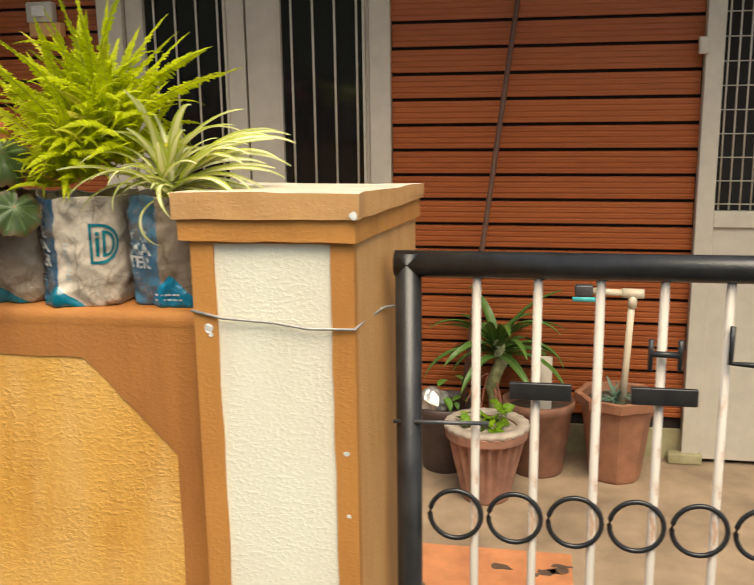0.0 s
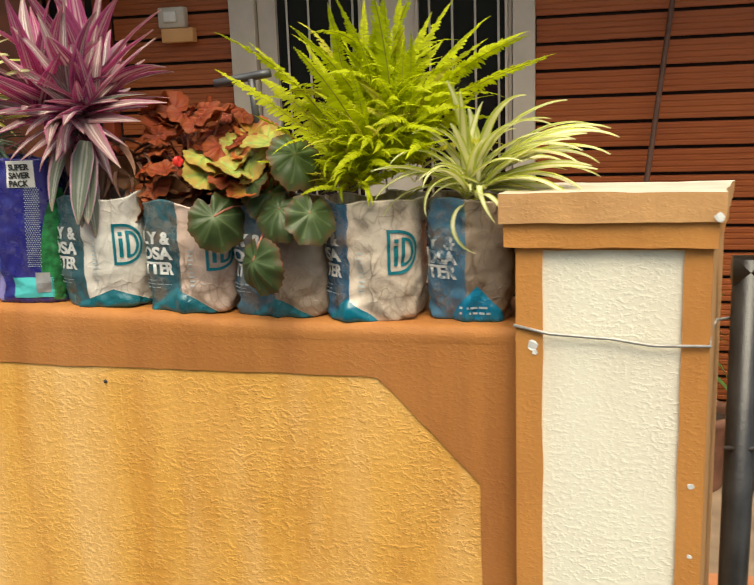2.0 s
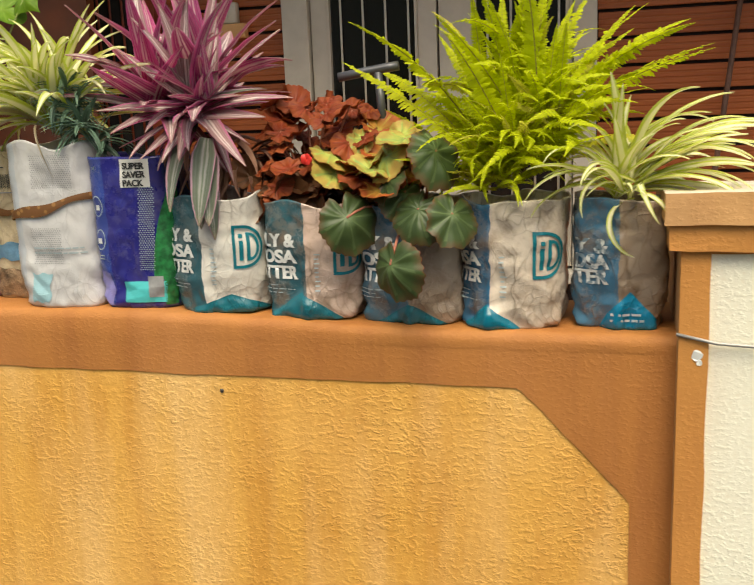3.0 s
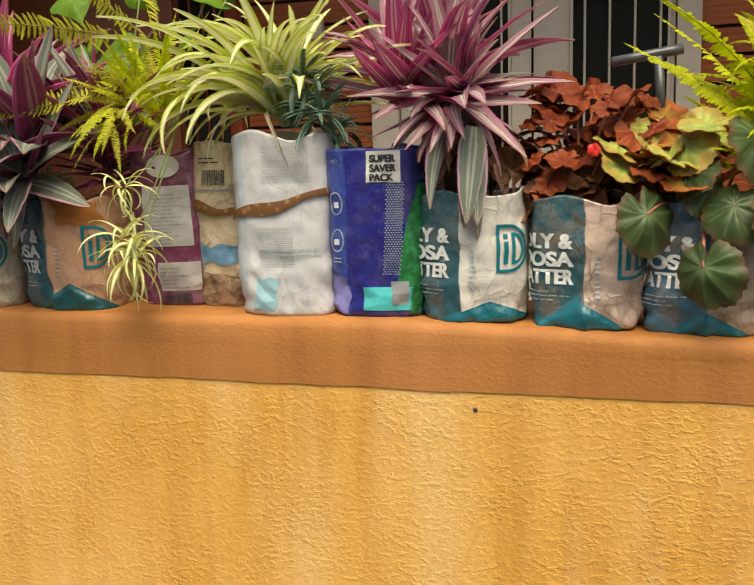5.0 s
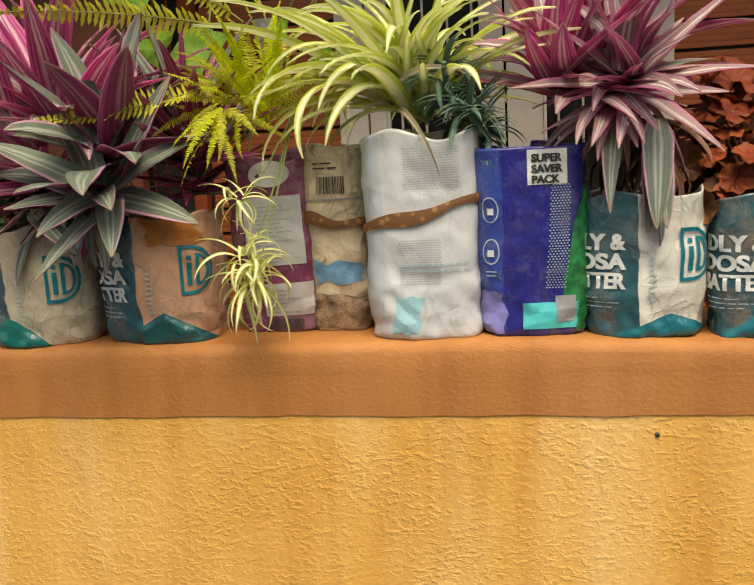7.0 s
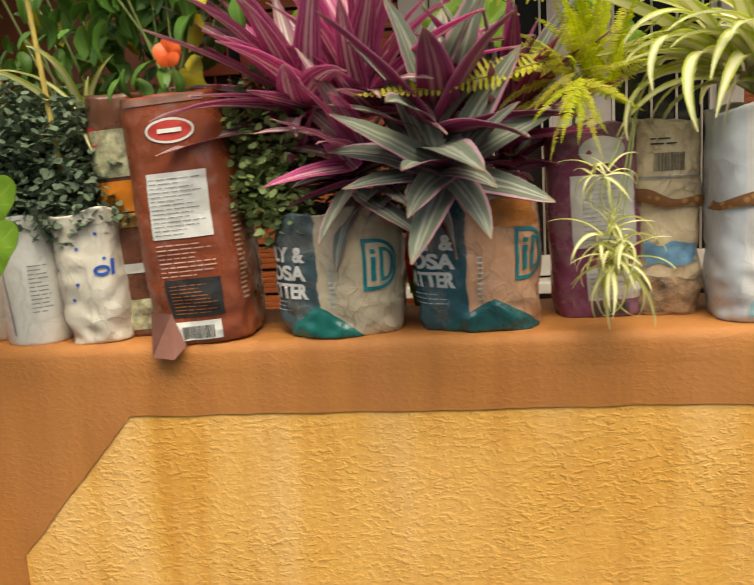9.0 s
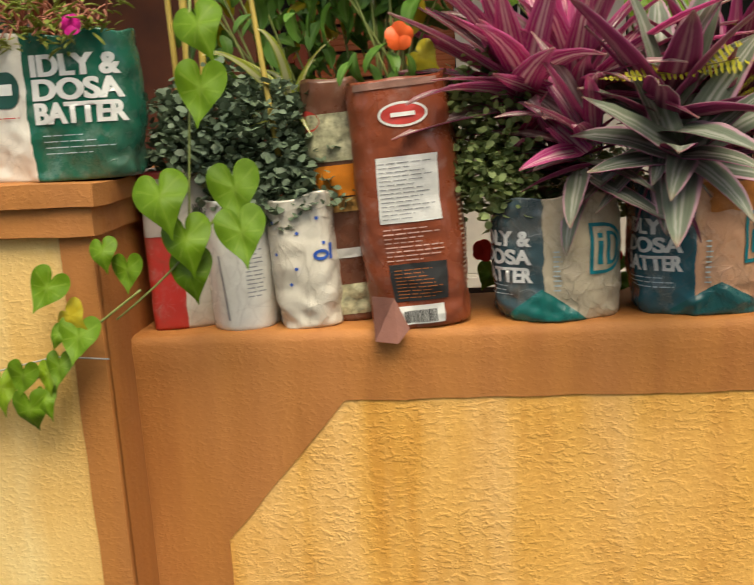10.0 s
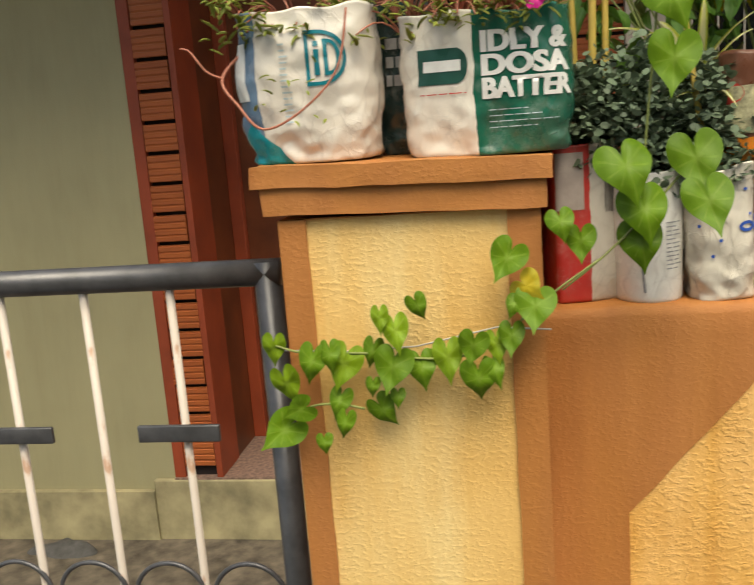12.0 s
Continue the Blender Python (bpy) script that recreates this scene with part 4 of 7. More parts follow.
bagG = Bag("flour_bag", -0.765, 0.070, TOP, 0.146, 0.12, 0.250, "large white paper-like bag with faint print held by a belt", "planter bag", top=0.99, base=0.95, bulge=0.02, crumple=0.0032, seed=9, rim=0.018)
bagG.body(film("white_film", (0.62, 0.605, 0.595), (0.52, 0.55, 0.59), bagG.at_x(-0.045), dirty=0.2, crease=0.5, dirt=(0.40, 0.37, 0.36), rough=0.36))
s0 = bagG.at_x(-0.035)
bagG.rect("pale_blue_patch", s0 - 0.004, s0 + 0.03, 0.008, 0.055, plain("pale_blue_film", (0.34, 0.55, 0.60), 0.35, 0, 0.15, 40, 0.1), "pale blue printed corner", skew=0.008, ragged=0.006)
bagG.dots(s0 + 0.020, s0 + 0.085, 0.185, 0.235, 0.0034, 0.0009, M["ink_grey"])
bagG.dots(s0 + 0.010, s0 + 0.060, 0.070, 0.125, 0.0034, 0.0009, M["ink_grey"])
bagG.lines(s0 + 0.01, s0 + 0.10, 0.085, 0.10, 2, M["ink_pale"], 0.3, 15)

bagH = Bag("narrow_bag", -0.882, 0.113, TOP, 0.078, 0.075, 0.240, "narrow buff bag with a bar code and a crumpled base", "planter bag", top=1.06, base=0.98, crumple=0.004, seed=10, pinch=1.8)
bagH.body(film("buff_film", (0.60, 0.49, 0.33), dirty=0.6, dirt=(0.22, 0.14, 0.08), crease=1.5))
bagH.rect("torn_base", bagH.at_x(-0.037), bagH.at_x(0.037), 0.004, 0.048, plain("crumpled_brown_paper", (0.26, 0.17, 0.10), 0.6, 0, 0.7, 60, 1.0), "crumpled brown base", off=0.0015, ragged=0.008)
bagH.rect("fold_line", bagH.at_x(-0.034), bagH.at_x(0.036), 0.172, 0.174, M["ink_grey"], "dark fold line", off=0.0016)
bagH.barcode(bagH.at_x(-0.016), bagH.at_x(0.014), 0.180, 0.202, 4)
bagH.lines(bagH.at_x(-0.02), bagH.at_x(0.012), 0.212, 0.224, 2, M["ink_black"], 0.3, 6)
bagH.rect("blue_patch", bagH.at_x(-0.028), bagH.at_x(0.032), 0.066, 0.090, plain("torn_blue_film", (0.16, 0.33, 0.50), 0.4, 0, 0.4, 40, 0.2), "torn blue print", ragged=0.010)
bagI = Bag("snack_bag", -0.964, 0.115, TOP, 0.114, 0.09, 0.232, "purple snack pouch with a grey nutrition panel", "planter bag", corner=4, top=1.0, crumple=0.0025, seed=11, lean=-2.0)
bagI.body(film("purple_film", (0.17, 0.035, 0.085), dirty=0.25, crease=0.9, dirt=(0.34, 0.28, 0.28)))
bagI.on = bagI.rect("grey_label", bagI.at_x(-0.030), bagI.at_x(0.044), 0.09, 0.180, M["label_grey"], "grey nutrition panel")
bagI.lines(bagI.at_x(-0.016), bagI.at_x(0.034), 0.094, 0.172, 14, M["ink_grey"], 0.26, 21)
bagI.on = None
bagI.oval("pale_oval", bagI.at_x(0.008), 0.209, 0.026, 0.017, M["label_grey"], 0.0, "pale printed oval")
bagI.on = bagI.rect("grey_label", bagI.at_x(-0.016), bagI.at_x(0.05), 0.022, 0.066, M["label_grey"], "lower grey panel")
bagI.lines(bagI.at_x(-0.012), bagI.at_x(0.034), 0.026, 0.062, 6, M["ink_grey"], 0.32, 22)
bagI.on = None
bagI.barcode(bagI.at_x(-0.012), bagI.at_x(0.034), 0.004, 0.018, 8)

# brown belt round the white and the buff bag
bm = bmesh.new()


def belt_run(bag, xa, xb, za, zb, n=26):
    rows = []
    for k in range(n + 1):
        f = k / n
        z = za + (zb - za) * f + 0.003 * math.sin(f * 9)
        s = bag.at_x(xa + (xb - xa) * f)
        tw = 0.009 * (0.75 + 0.25 * math.cos(f * 7 + xa * 40))
        rows.append([bm.verts.new(bag.th.matrix_world @ bag.point(s, z + dz * tw, 0.004 + 0.001 * (1 - abs(dz)))) for dz in (-1, -0.35, 0.35, 1)])
    for a, b in zip(rows, rows[1:]):
        for i in range(3):
            bm.faces.new((a[i], b[i], b[i + 1], a[i + 1]))
    return rows


bpy.context.view_layer.update()
rg = belt_run(bagG, -0.069, 0.070, 0.138, 0.170)
rh = belt_run(bagH, -0.038, 0.038, 0.150, 0.138)
for i in range(3):
    bm.faces.new((rh[-1][i], rg[0][i], rg[0][i + 1], rh[-1][i + 1]))
M["belt"], t, p = material("patterned_belt")
spots = node(t, "TexVoronoi", Scale=95.0)
t.links.new(coords(t), spots.inputs["Vector"])
t.links.new(ramp(t, spots.outputs["Distance"], [(0.25, (0.34, 0.17, 0.05)), (0.4, (0.17, 0.07, 0.02))]), p.inputs["Base Color"])
p.inputs["Roughness"].default_value = 0.6
tagged(part("fabric_belt", bm, M["belt"]), "brown patterned fabric belt tied round two bags", "belt")

# coffee pouches
bagL = Bag("coffee_pouch", -1.466, 0.070, TOP, 0.128, 0.148, 0.308, "tall brown coffee pouch with a white printed panel, leaning", "planter bag", corner=3.4, top=1.0, base=0.98, crumple=0.003, seed=12, lean=-3.5, rim=0.01)
bagL.body(film("brown_film", (0.26, 0.062, 0.026), dirty=0.12, crease=0.5, rough=0.3, dirt=(0.10, 0.03, 0.02), right=(0.30, 0.08, 0.03), split2=bagL.at_x(0.060)), soil=0.9)
a = bagL.at_x(-0.032)
bagL.on = bagL.rect("white_panel", a, a + 0.072, 0.135, 0.215, M["label_white"], "white nutrition panel", skew=0.002)
bagL.lines(a + 0.004, a + 0.066, 0.140, 0.212, 14, M["ink_grey"], 0.20, 31)
bagL.on = None
bagL.lines(a + 0.003, a + 0.075, 0.088, 0.132, 8, plain("pink_print", (0.55, 0.36, 0.30), 0.5), 0.28, 32)
bagL.on = bagL.rect("dark_panel", a + 0.004, a + 0.072, 0.036, 0.084, M["ink_black"], "dark panel with orange print")
bagL.lines(a + 0.010, a + 0.066, 0.040, 0.080, 9, plain("dull_orange_print", (0.30, 0.10, 0.03), 0.5), 0.3, 33)
bagL.on = None
bagL.on = bagL.rect("white_base", a + 0.004, a + 0.066, 0.006, 0.030, M["label_white"], "white strip with a bar code")
bagL.barcode(a + 0.016, a + 0.056, 0.008, 0.024, 34)
bagL.on = None
bagL.oval("oval_badge", bagL.at_x(0.008), 0.264, 0.029, 0.015, M["label_white"], 0.9, "red oval badge with a pale rim")
bagL.oval("badge_field", bagL.at_x(0.008), 0.264, 0.0255, 0.012, M["ink_red"], 0.0, "", off=0.0014)
bagL.rect("badge_bar", bagL.at_x(-0.006), bagL.at_x(0.022), 0.2615, 0.2665, M["label_white"], "", off=0.003)
bagL.rect("top_seal", bagL.at_x(-0.05), bagL.at_x(0.05), 0.296, 0.304, plain("seal_film", (0.30, 0.16, 0.12), 0.35), "pale crimped seal")
bagL.lines(bagL.at_x(0.0615) - 0.012, bagL.at_x(0.0615) + 0.006, 0.05, 0.17, 20, plain("buff_print", (0.42, 0.30, 0.22), 0.5), 0.4, 35)
bm = bmesh.new()
q = [bm.verts.new(v) for v in ((-0.056, -0.068, 0.046), (-0.028, -0.073, 0.042), (-0.012, -0.082, 0.003), (-0.028, -0.089, -0.013), (-0.056, -0.087, -0.008))]
bm.faces.new(q)
bmesh.ops.solidify(bm, geom=bm.faces[:], thickness=0.002)
bmesh.ops.recalc_face_normals(bm, faces=bm.faces[:])
part("base_flap", bm, plain("pale_flap", (0.25, 0.105, 0.075), 0.4), bagL.th, "dull pink folded base flap", smooth=False)
bagLb = Bag("spice_pouch", -1.556, 0.098, TOP, 0.076, 0.10, 0.312, "brown food pouch with orange and yellow pictures, behind the coffee pouch", "planter bag", corner=3.4, top=1.0, crumple=0.003, seed=13, lean=-3.2, rim=0.01)
bagLb.body(film("brown_food_film", (0.15, 0.055, 0.03), dirty=0.1, crease=0.6, rough=0.3), soil=0.9)
bagLb.rect("orange_band", bagLb.at_x(-0.05), bagLb.at_x(0.035), 0.165, 0.205, M["ink_orange"], "orange band")
bagLb.rect("food_picture", bagLb.at_x(-0.045), bagLb.at_x(0.03), 0.21, 0.27, plain("food_print", (0.42, 0.40, 0.25), 0.4, 0, 0.6, 90, 0.1), "pale food picture")
bagLb.rect("food_picture", bagLb.at_x(-0.05), bagLb.at_x(0.035), 0.145, 0.163, plain("grain_print", (0.48, 0.26, 0.07), 0.4, 0, 0.6, 160, 0.1), "printed grains")
bagLb.rect("food_picture", bagLb.at_x(-0.05), bagLb.at_x(0.035), 0.01, 0.05, plain("leaf_print", (0.42, 0.40, 0.25), 0.4, 0, 0.6, 90, 0.1), "pale food picture")
bagLb.oval("red_badge", bagLb.at_x(-0.03), 0.262, 0.02, 0.014, M["ink_red"], 0.0, "red badge")
bagLb.rect("white_mark", bagLb.at_x(-0.028), bagLb.at_x(0.02), 0.085, 0.098, M["ink_white"], "white lettering bar")
bagM = Bag("dotted_bag", -1.609, 0.068, TOP, 0.084, 0.112, 0.168, "creased white bag with small blue dots", "planter bag", top=1.06, base=0.95, crumple=0.004, seed=14, lean=-3)
bagM.body(film("dotted_film", (0.70, 0.65, 0.55), dirty=0.2, crease=0.75, dirt=(0.34, 0.26, 0.17)))
for k, (x, z) in enumerate(((-0.03, 0.14), (0.0, 0.125), (0.025, 0.142), (-0.028, 0.10), (-0.005, 0.08), (0.03, 0.11), (-0.015, 0.06))):
    bagM.oval("blue_dot", bagM.at_x(x), z, 0.0022, 0.0022, M["ink_blue"])
bagM.oval("blue_mark", bagM.at_x(0.026), 0.095, 0.010, 0.007, M["ink_blue"], 0.6, "looped blue lettering mark")
bagM.rect("blue_mark", bagM.at_x(0.034), bagM.at_x(0.037), 0.088, 0.108, M["ink_blue"], "", skew=0.002)
bagN = Bag("plastic_bottle", -1.701, 0.068, TOP, 0.092, 0.118, 0.170, "cut white plastic bottle used as a planter", "planter", corner=2.1, top=1.02, base=0.95, bulge=0.02, crumple=0.0008, seed=15, rim=0.004)
bagN.body(film("bottle_plastic", (0.80, 0.78, 0.72), dirty=0.15, crease=0.05, rough=0.3))
bagN.rect("dark_seam", bagN.at_x(-0.012), bagN.at_x(-0.009), 0.015, 0.10, M["ink_grey"], "dark vertical seam", skew=-0.008)
bagN.lines(bagN.at_x(0.016), bagN.at_x(0.036), 0.045, 0.11, 12, M["ink_grey"], 0.3, 41)
bagO = Bag("milk_carton", -1.788, 0.082, TOP, 0.090, 0.085, 0.210, "red and white paper carton used as a planter", "planter", corner=9, top=1.0, base=0.99, bulge=0.01, crumple=0.0012, seed=16, rim=0.004, turn=14)
bagO.body(film("carton_print", (0.62, 0.58, 0.50), (0.50, 0.035, 0.03), bagO.at_x(0.002), dirty=0.2, crease=0.2, rough=0.4))
bagO.rect("grey_patch", bagO.at_x(-0.042), bagO.at_x(-0.006), 0.125, 0.20, plain("carton_grey", (0.40, 0.34, 0.30), 0.5), "grey printed panel")
bagO.barcode(bagO.at_x(0.02), bagO.at_x(0.034), 0.12, 0.165, 44)

# bags on the left pillar
CT = 1.473
bagP = Bag("planter_bag", -1.902, 0.002, CT + 0.001, 0.206, 0.104, 0.172, "green and white batter bag planter standing on the pillar", "planter bag", corner=3.2, top=1.0, base=0.95, crumple=0.004, seed=17)
sp = bagP.at_x(-0.012)
bagP.body(film("green_batter_film", (0.010, 0.115, 0.070), (0.74, 0.70, 0.61), sp, dirty=0.12, crease=0.45, rough=0.24))
bagP.words(BATTER, 0, 0.147, 0.0240, 0.0035, M["ink_white"], width=0.103, s_left=sp + 0.010)
bagP.lines(sp + 0.016, sp + 0.098, 0.032, 0.06, 4, M["ink_pale"], 0.16, 51)
bagP.on = bagP.rect("dark_badge", sp - 0.068, sp - 0.018, 0.088, 0.130, M["ink_darkgreen"], "dark green badge")
bagP.oval("dark_badge", sp - 0.02, 0.109, 0.014, 0.021, M["ink_darkgreen"])
bagP.rect("badge_bar", sp - 0.06, sp - 0.014, 0.103, 0.116, M["ink_white"], "white lettering bar", off=0.0024)
bagP.on = None
bagP.lines(sp - 0.066, sp - 0.008, 0.076, 0.080, 1, M["ink_red"], 0.3, 52)
bagQ = Bag("planter_bag", -2.126, 0.000, CT + 0.007, 0.176, 0.14, 0.186, "white batter bag planter with a round teal mark on the pillar", "planter bag", corner=2.8, top=1.0, base=0.95, crumple=0.005, seed=18)
bagQ.body(film("white_batter_film", (0.74, 0.69, 0.60), (0.12, 0.20, 0.30), bagQ.at_x(-0.052), (-0.075, 0.06, 0.052), (0.0, 0.26, 0.30), dirty=0.12, crease=0.5))
bagQ.logo(0.035, 0.125, 0.98)
bagQ.lines(bagQ.at_x(-0.02), bagQ.at_x(-0.008), 0.05, 0.15, 14, M["ink_pale"], 0.3, 53)
bagQ.rect("white_mark", bagQ.at_x(-0.085), bagQ.at_x(-0.062), 0.08, 0.15, M["ink_white"], "worn white lettering", skew=-0.006)
bagR = Bag("planter_bag", -2.016, 0.085, CT + 0.004, 0.075, 0.10, 0.200, "dark green batter bag planter between two pale ones", "planter bag", crumple=0.004, seed=19)
bagR.body(film("dark_batter_film", (0.012, 0.035, 0.035), dirty=0.1))
bagR.lines(bagR.at_x(-0.015), bagR.at_x(0.02), 0.09, 0.16, 3, M["ink_grey"], 0.6, 54)


# ---- plants ----
def leaf_material(name, upper, edge, mid=None, stripes=0.0, rough=0.42, var=0.25, gloss=0.4, trans=0.25, rim=(0.45, 0.72)):
    """Leaf skin: colour across the blade from the UV, mottling, and light through the blade."""
    m, t, p = material(name)
    uv = t.nodes.new("ShaderNodeUVMap")
    sep = t.nodes.new("ShaderNodeSeparateXYZ")
    t.links.new(uv.outputs[0], sep.inputs[0])
    u = calc(t, "MULTIPLY", calc(t, "ABSOLUTE", calc(t, "SUBTRACT", sep.outputs[0], 0.5)), 2.0)
    oi = t.nodes.new("ShaderNodeObjectInfo")
    geo = t.nodes.new("ShaderNodeNewGeometry")
    rnd = calc(t, "FRACT", calc(t, "ADD", oi.outputs["Random"], geo.outputs["Random Per Island"]))
    n = noise_tex(t, coords(t), 60, 4)
    line = calc(t, "ADD", u, calc(t, "MULTIPLY_ADD", n, 0.16, -0.08))
    c = mix(t, ramp(t, line, [(rim[0], 0.0), (rim[1], 1.0)]), upper, edge)
    if mid:
        c = mix(t, ramp(t, line, [(0.10, 1.0), (0.30, 0.0)]), c, mid)
    if stripes:
        w = calc(t, "SINE", calc(t, "MULTIPLY", calc(t, "ADD", sep.outputs[0], calc(t, "MULTIPLY", n, 0.10)), 19.0))
        c = mix(t, calc(t, "MULTIPLY", ramp(t, w, [(0.45, 0.0), (0.8, 1.0)]), stripes), c, (0.66, 0.58, 0.54))
    c = mix(t, calc(t, "MULTIPLY", rnd, var), c, tuple(x * 0.45 for x in upper))
    c = mix(t, ramp(t, n, [(0.45, 0.0), (0.8, 0.25)]), c, tuple(min(1, x * 1.6 + 0.02) for x in upper))
    t.links.new(c, p.inputs["Base Color"])
    p.inputs["Roughness"].default_value = rough
    p.inputs["Specular IOR Level"].default_value = gloss
    tr = t.nodes.new("ShaderNodeBsdfTranslucent")
    t.links.new(c, tr.inputs[0])
    ms = node(t, "MixShader", Fac=trans)
    out = t.nodes["Material Output"]
    t.links.new(p.outputs[0], ms.inputs[1])
    t.links.new(tr.outputs[0], ms.inputs[2])
    t.links.new(ms.outputs[0], out.inputs[0])
    bump(t, p, noise_tex(t, coords(t), 160), 0.15, 0.002)
    return m


def striped_leaf(name, dark, pale, edge, mid, var=0.3, trans=0.2, pale_amount=0.9):
    """Rhoeo skin: pale bands beside the midrib, a darker field and a bright margin, each leaf a little different."""
    m, t, p = material(name)
    uv = t.nodes.new("ShaderNodeUVMap")
    sep = t.nodes.new("ShaderNodeSeparateXYZ")
    t.links.new(uv.outputs[0], sep.inputs[0])
    oi = t.nodes.new("ShaderNodeObjectInfo")
    rnd_ = oi.outputs["Random"]
    along = noise_tex(t, coords(t, (12, 60, 60)), 2.0, 3)
    side = calc(t, "ADD", sep.outputs[0], calc(t, "MULTIPLY_ADD", along, 0.10, -0.05))
    side = calc(t, "ADD", side, calc(t, "MULTIPLY_ADD", rnd_, 0.16, -0.08))
    u = calc(t, "MULTIPLY", calc(t, "ABSOLUTE", calc(t, "SUBTRACT", side, 0.5)), 2.0)
    c = mix(t, ramp(t, u, [(0.06, 0.0), (0.14, 1.0)]), mid, pale)
    c = mix(t, ramp(t, u, [(0.24, 0.0), (0.36, 1.0)]), c, dark)
    thin = calc(t, "SINE", calc(t, "MULTIPLY", side, 44.0))
    c = mix(t, calc(t, "MULTIPLY", ramp(t, thin, [(0.5, 0.0), (0.9, 1.0)]), pale_amount * 0.6), c, pale)
    c = mix(t, ramp(t, u, [(0.82, 0.0), (0.93, 1.0)]), c, edge)
    c = mix(t, calc(t, "MULTIPLY", ramp(t, rnd_, [(0.35, 0.0), (1.0, 1.0)]), var), c, dark)
    c = mix(t, ramp(t, sep.outputs[1], [(0.86, 0.0), (1.0, 0.5)]), c, (0.45, 0.30, 0.18))
    t.links.new(c, p.inputs["Base Color"])
    p.inputs["Roughness"].default_value = 0.42
    p.inputs["Specular IOR Level"].default_value = 0.4
    tr = t.nodes.new("ShaderNodeBsdfTranslucent")
    t.links.new(c, tr.inputs[0])
    ms = node(t, "MixShader", Fac=trans)
    t.links.new(p.outputs[0], ms.inputs[1])
    t.links.new(tr.outputs[0], ms.inputs[2])
    t.links.new(ms.outputs[0], t.nodes["Material Output"].inputs[0])
    bump(t, p, calc(t, "SINE", calc(t, "MULTIPLY", sep.outputs[0], 90.0)), 0.12, 0.001)
    return m


L = {}
L["rhoeo_top"] = striped_leaf("rhoeo_upper", (0.165, 0.20, 0.135), (0.46, 0.46, 0.39), (0.60, 0.35, 0.43), (0.20, 0.24, 0.16), 0.3, 0.25, 0.3)
L["rhoeo_pink"] = striped_leaf("rhoeo_pink", (0.38, 0.22, 0.22), (0.86, 0.76, 0.71), (0.60, 0.16, 0.33), (0.42, 0.31, 0.29), 0.35, 0.35, 0.45)
L["rhoeo_under"] = striped_leaf("rhoeo_under", (0.64, 0.085, 0.31), (0.90, 0.66, 0.68), (0.80, 0.20, 0.44), (0.58, 0.10, 0.28), 0.2, 0.5, 0.8)
# maroon undersides, coloured darker because they lie mostly in shade
L["rhoeo_maroon"] = striped_leaf("rhoeo_maroon", (0.34, 0.035, 0.145), (0.50, 0.20, 0.28), (0.52, 0.09, 0.27), (0.26, 0.04, 0.12), 0.3, 0.35, 0.35)
L["spider"] = leaf_material("spider_leaf", (1.0, 0.97, 0.70), (0.64, 0.70, 0.10), None, 0.0, 0.4, 0.06, 0.4, 0.5, (0.46, 0.72))
L["dry"] = leaf_material("dry_leaf", (0.62, 0.50, 0.32), (0.70, 0.62, 0.46), None, 0, 0.7, 0.3)
L["withered"] = leaf_material("withered_leaf", (0.26, 0.13, 0.085), (0.36, 0.20, 0.13), None, 0, 0.7, 0.5, 0.2, 0.15)
L["fern"] = leaf_material("fern_leaf", (0.66, 0.73, 0.02), (0.72, 0.77, 0.03), None, 0, 0.55, 0.5, 0.2, 0.5)
L["fern_old"] = leaf_material("fern_leaf_golden", (0.66, 0.62, 0.06), (0.62, 0.54, 0.06), None, 0, 0.55, 0.4, 0.2, 0.45)
L["rachis"] = plain("fern_stalk", (0.30, 0.24, 0.06), 0.6)
L["begonia"] = leaf_material("begonia_green", (0.062, 0.098, 0.030), (0.13, 0.075, 0.03), (0.14, 0.20, 0.075), 0, 0.40, 0.3, 0.35, 0.2, (0.76, 0.98))
L["begonia_lime"] = leaf_material("begonia_lime", (0.50, 0.56, 0.12), (0.52, 0.34, 0.08), (0.30, 0.44, 0.12), 0, 0.45, 0.3, 0.25)
L["begonia_red"] = leaf_material("begonia_red", (0.30, 0.050, 0.018), (0.36, 0.09, 0.028), (0.22, 0.05, 0.018), 0, 0.5, 0.6, 0.2)
L["begonia_orange"] = leaf_material("begonia_orange", (0.58, 0.28, 0.05), (0.45, 0.10, 0.03), (0.58, 0.44, 0.08), 0, 0.45, 0.3, 0.25)
L["begonia_bronze"] = leaf_material("begonia_bronze", (0.17, 0.07, 0.03), (0.24, 0.10, 0.04), (0.13, 0.08, 0.03), 0, 0.5, 0.5, 0.25)
L["heart"] = leaf_material("heart_leaf", (0.15, 0.275, 0.010), (0.125, 0.24, 0.008), (0.20, 0.32, 0.03), 0, 0.5, 0.35, 0.25)
L["heart_young"] = leaf_material("young_heart_leaf", (0.23, 0.365, 0.012), (0.20, 0.32, 0.012), (0.27, 0.39, 0.04), 0, 0.5, 0.35, 0.25)
L["tiny"] = leaf_material("tiny_leaf", (0.15, 0.205, 0.125), (0.19, 0.25, 0.15), None, 0, 0.5, 0.6, 0.3, 0.15)
L["tiny_light"] = leaf_material("tiny_light_leaf", (0.29, 0.37, 0.14), (0.32, 0.38, 0.17), None, 0, 0.5, 0.6, 0.3, 0.2)
L["balsam"] = leaf_material("balsam_leaf", (0.12, 0.26, 0.035), (0.13, 0.28, 0.04), (0.2, 0.34, 0.08), 0, 0.4, 0.5)
L["finger"] = leaf_material("finger_leaf", (0.15, 0.25, 0.17), (0.20, 0.31, 0.22), None, 0, 0.45, 0.3, 0.4, 0.1)
L["lily"] = leaf_material("lily_leaf", (0.085, 0.17, 0.03), (0.10, 0.20, 0.04), (0.16, 0.26, 0.06), 0, 0.4, 0.3)
L["stem"] = plain("green_stem", (0.22, 0.26, 0.07), 0.6)
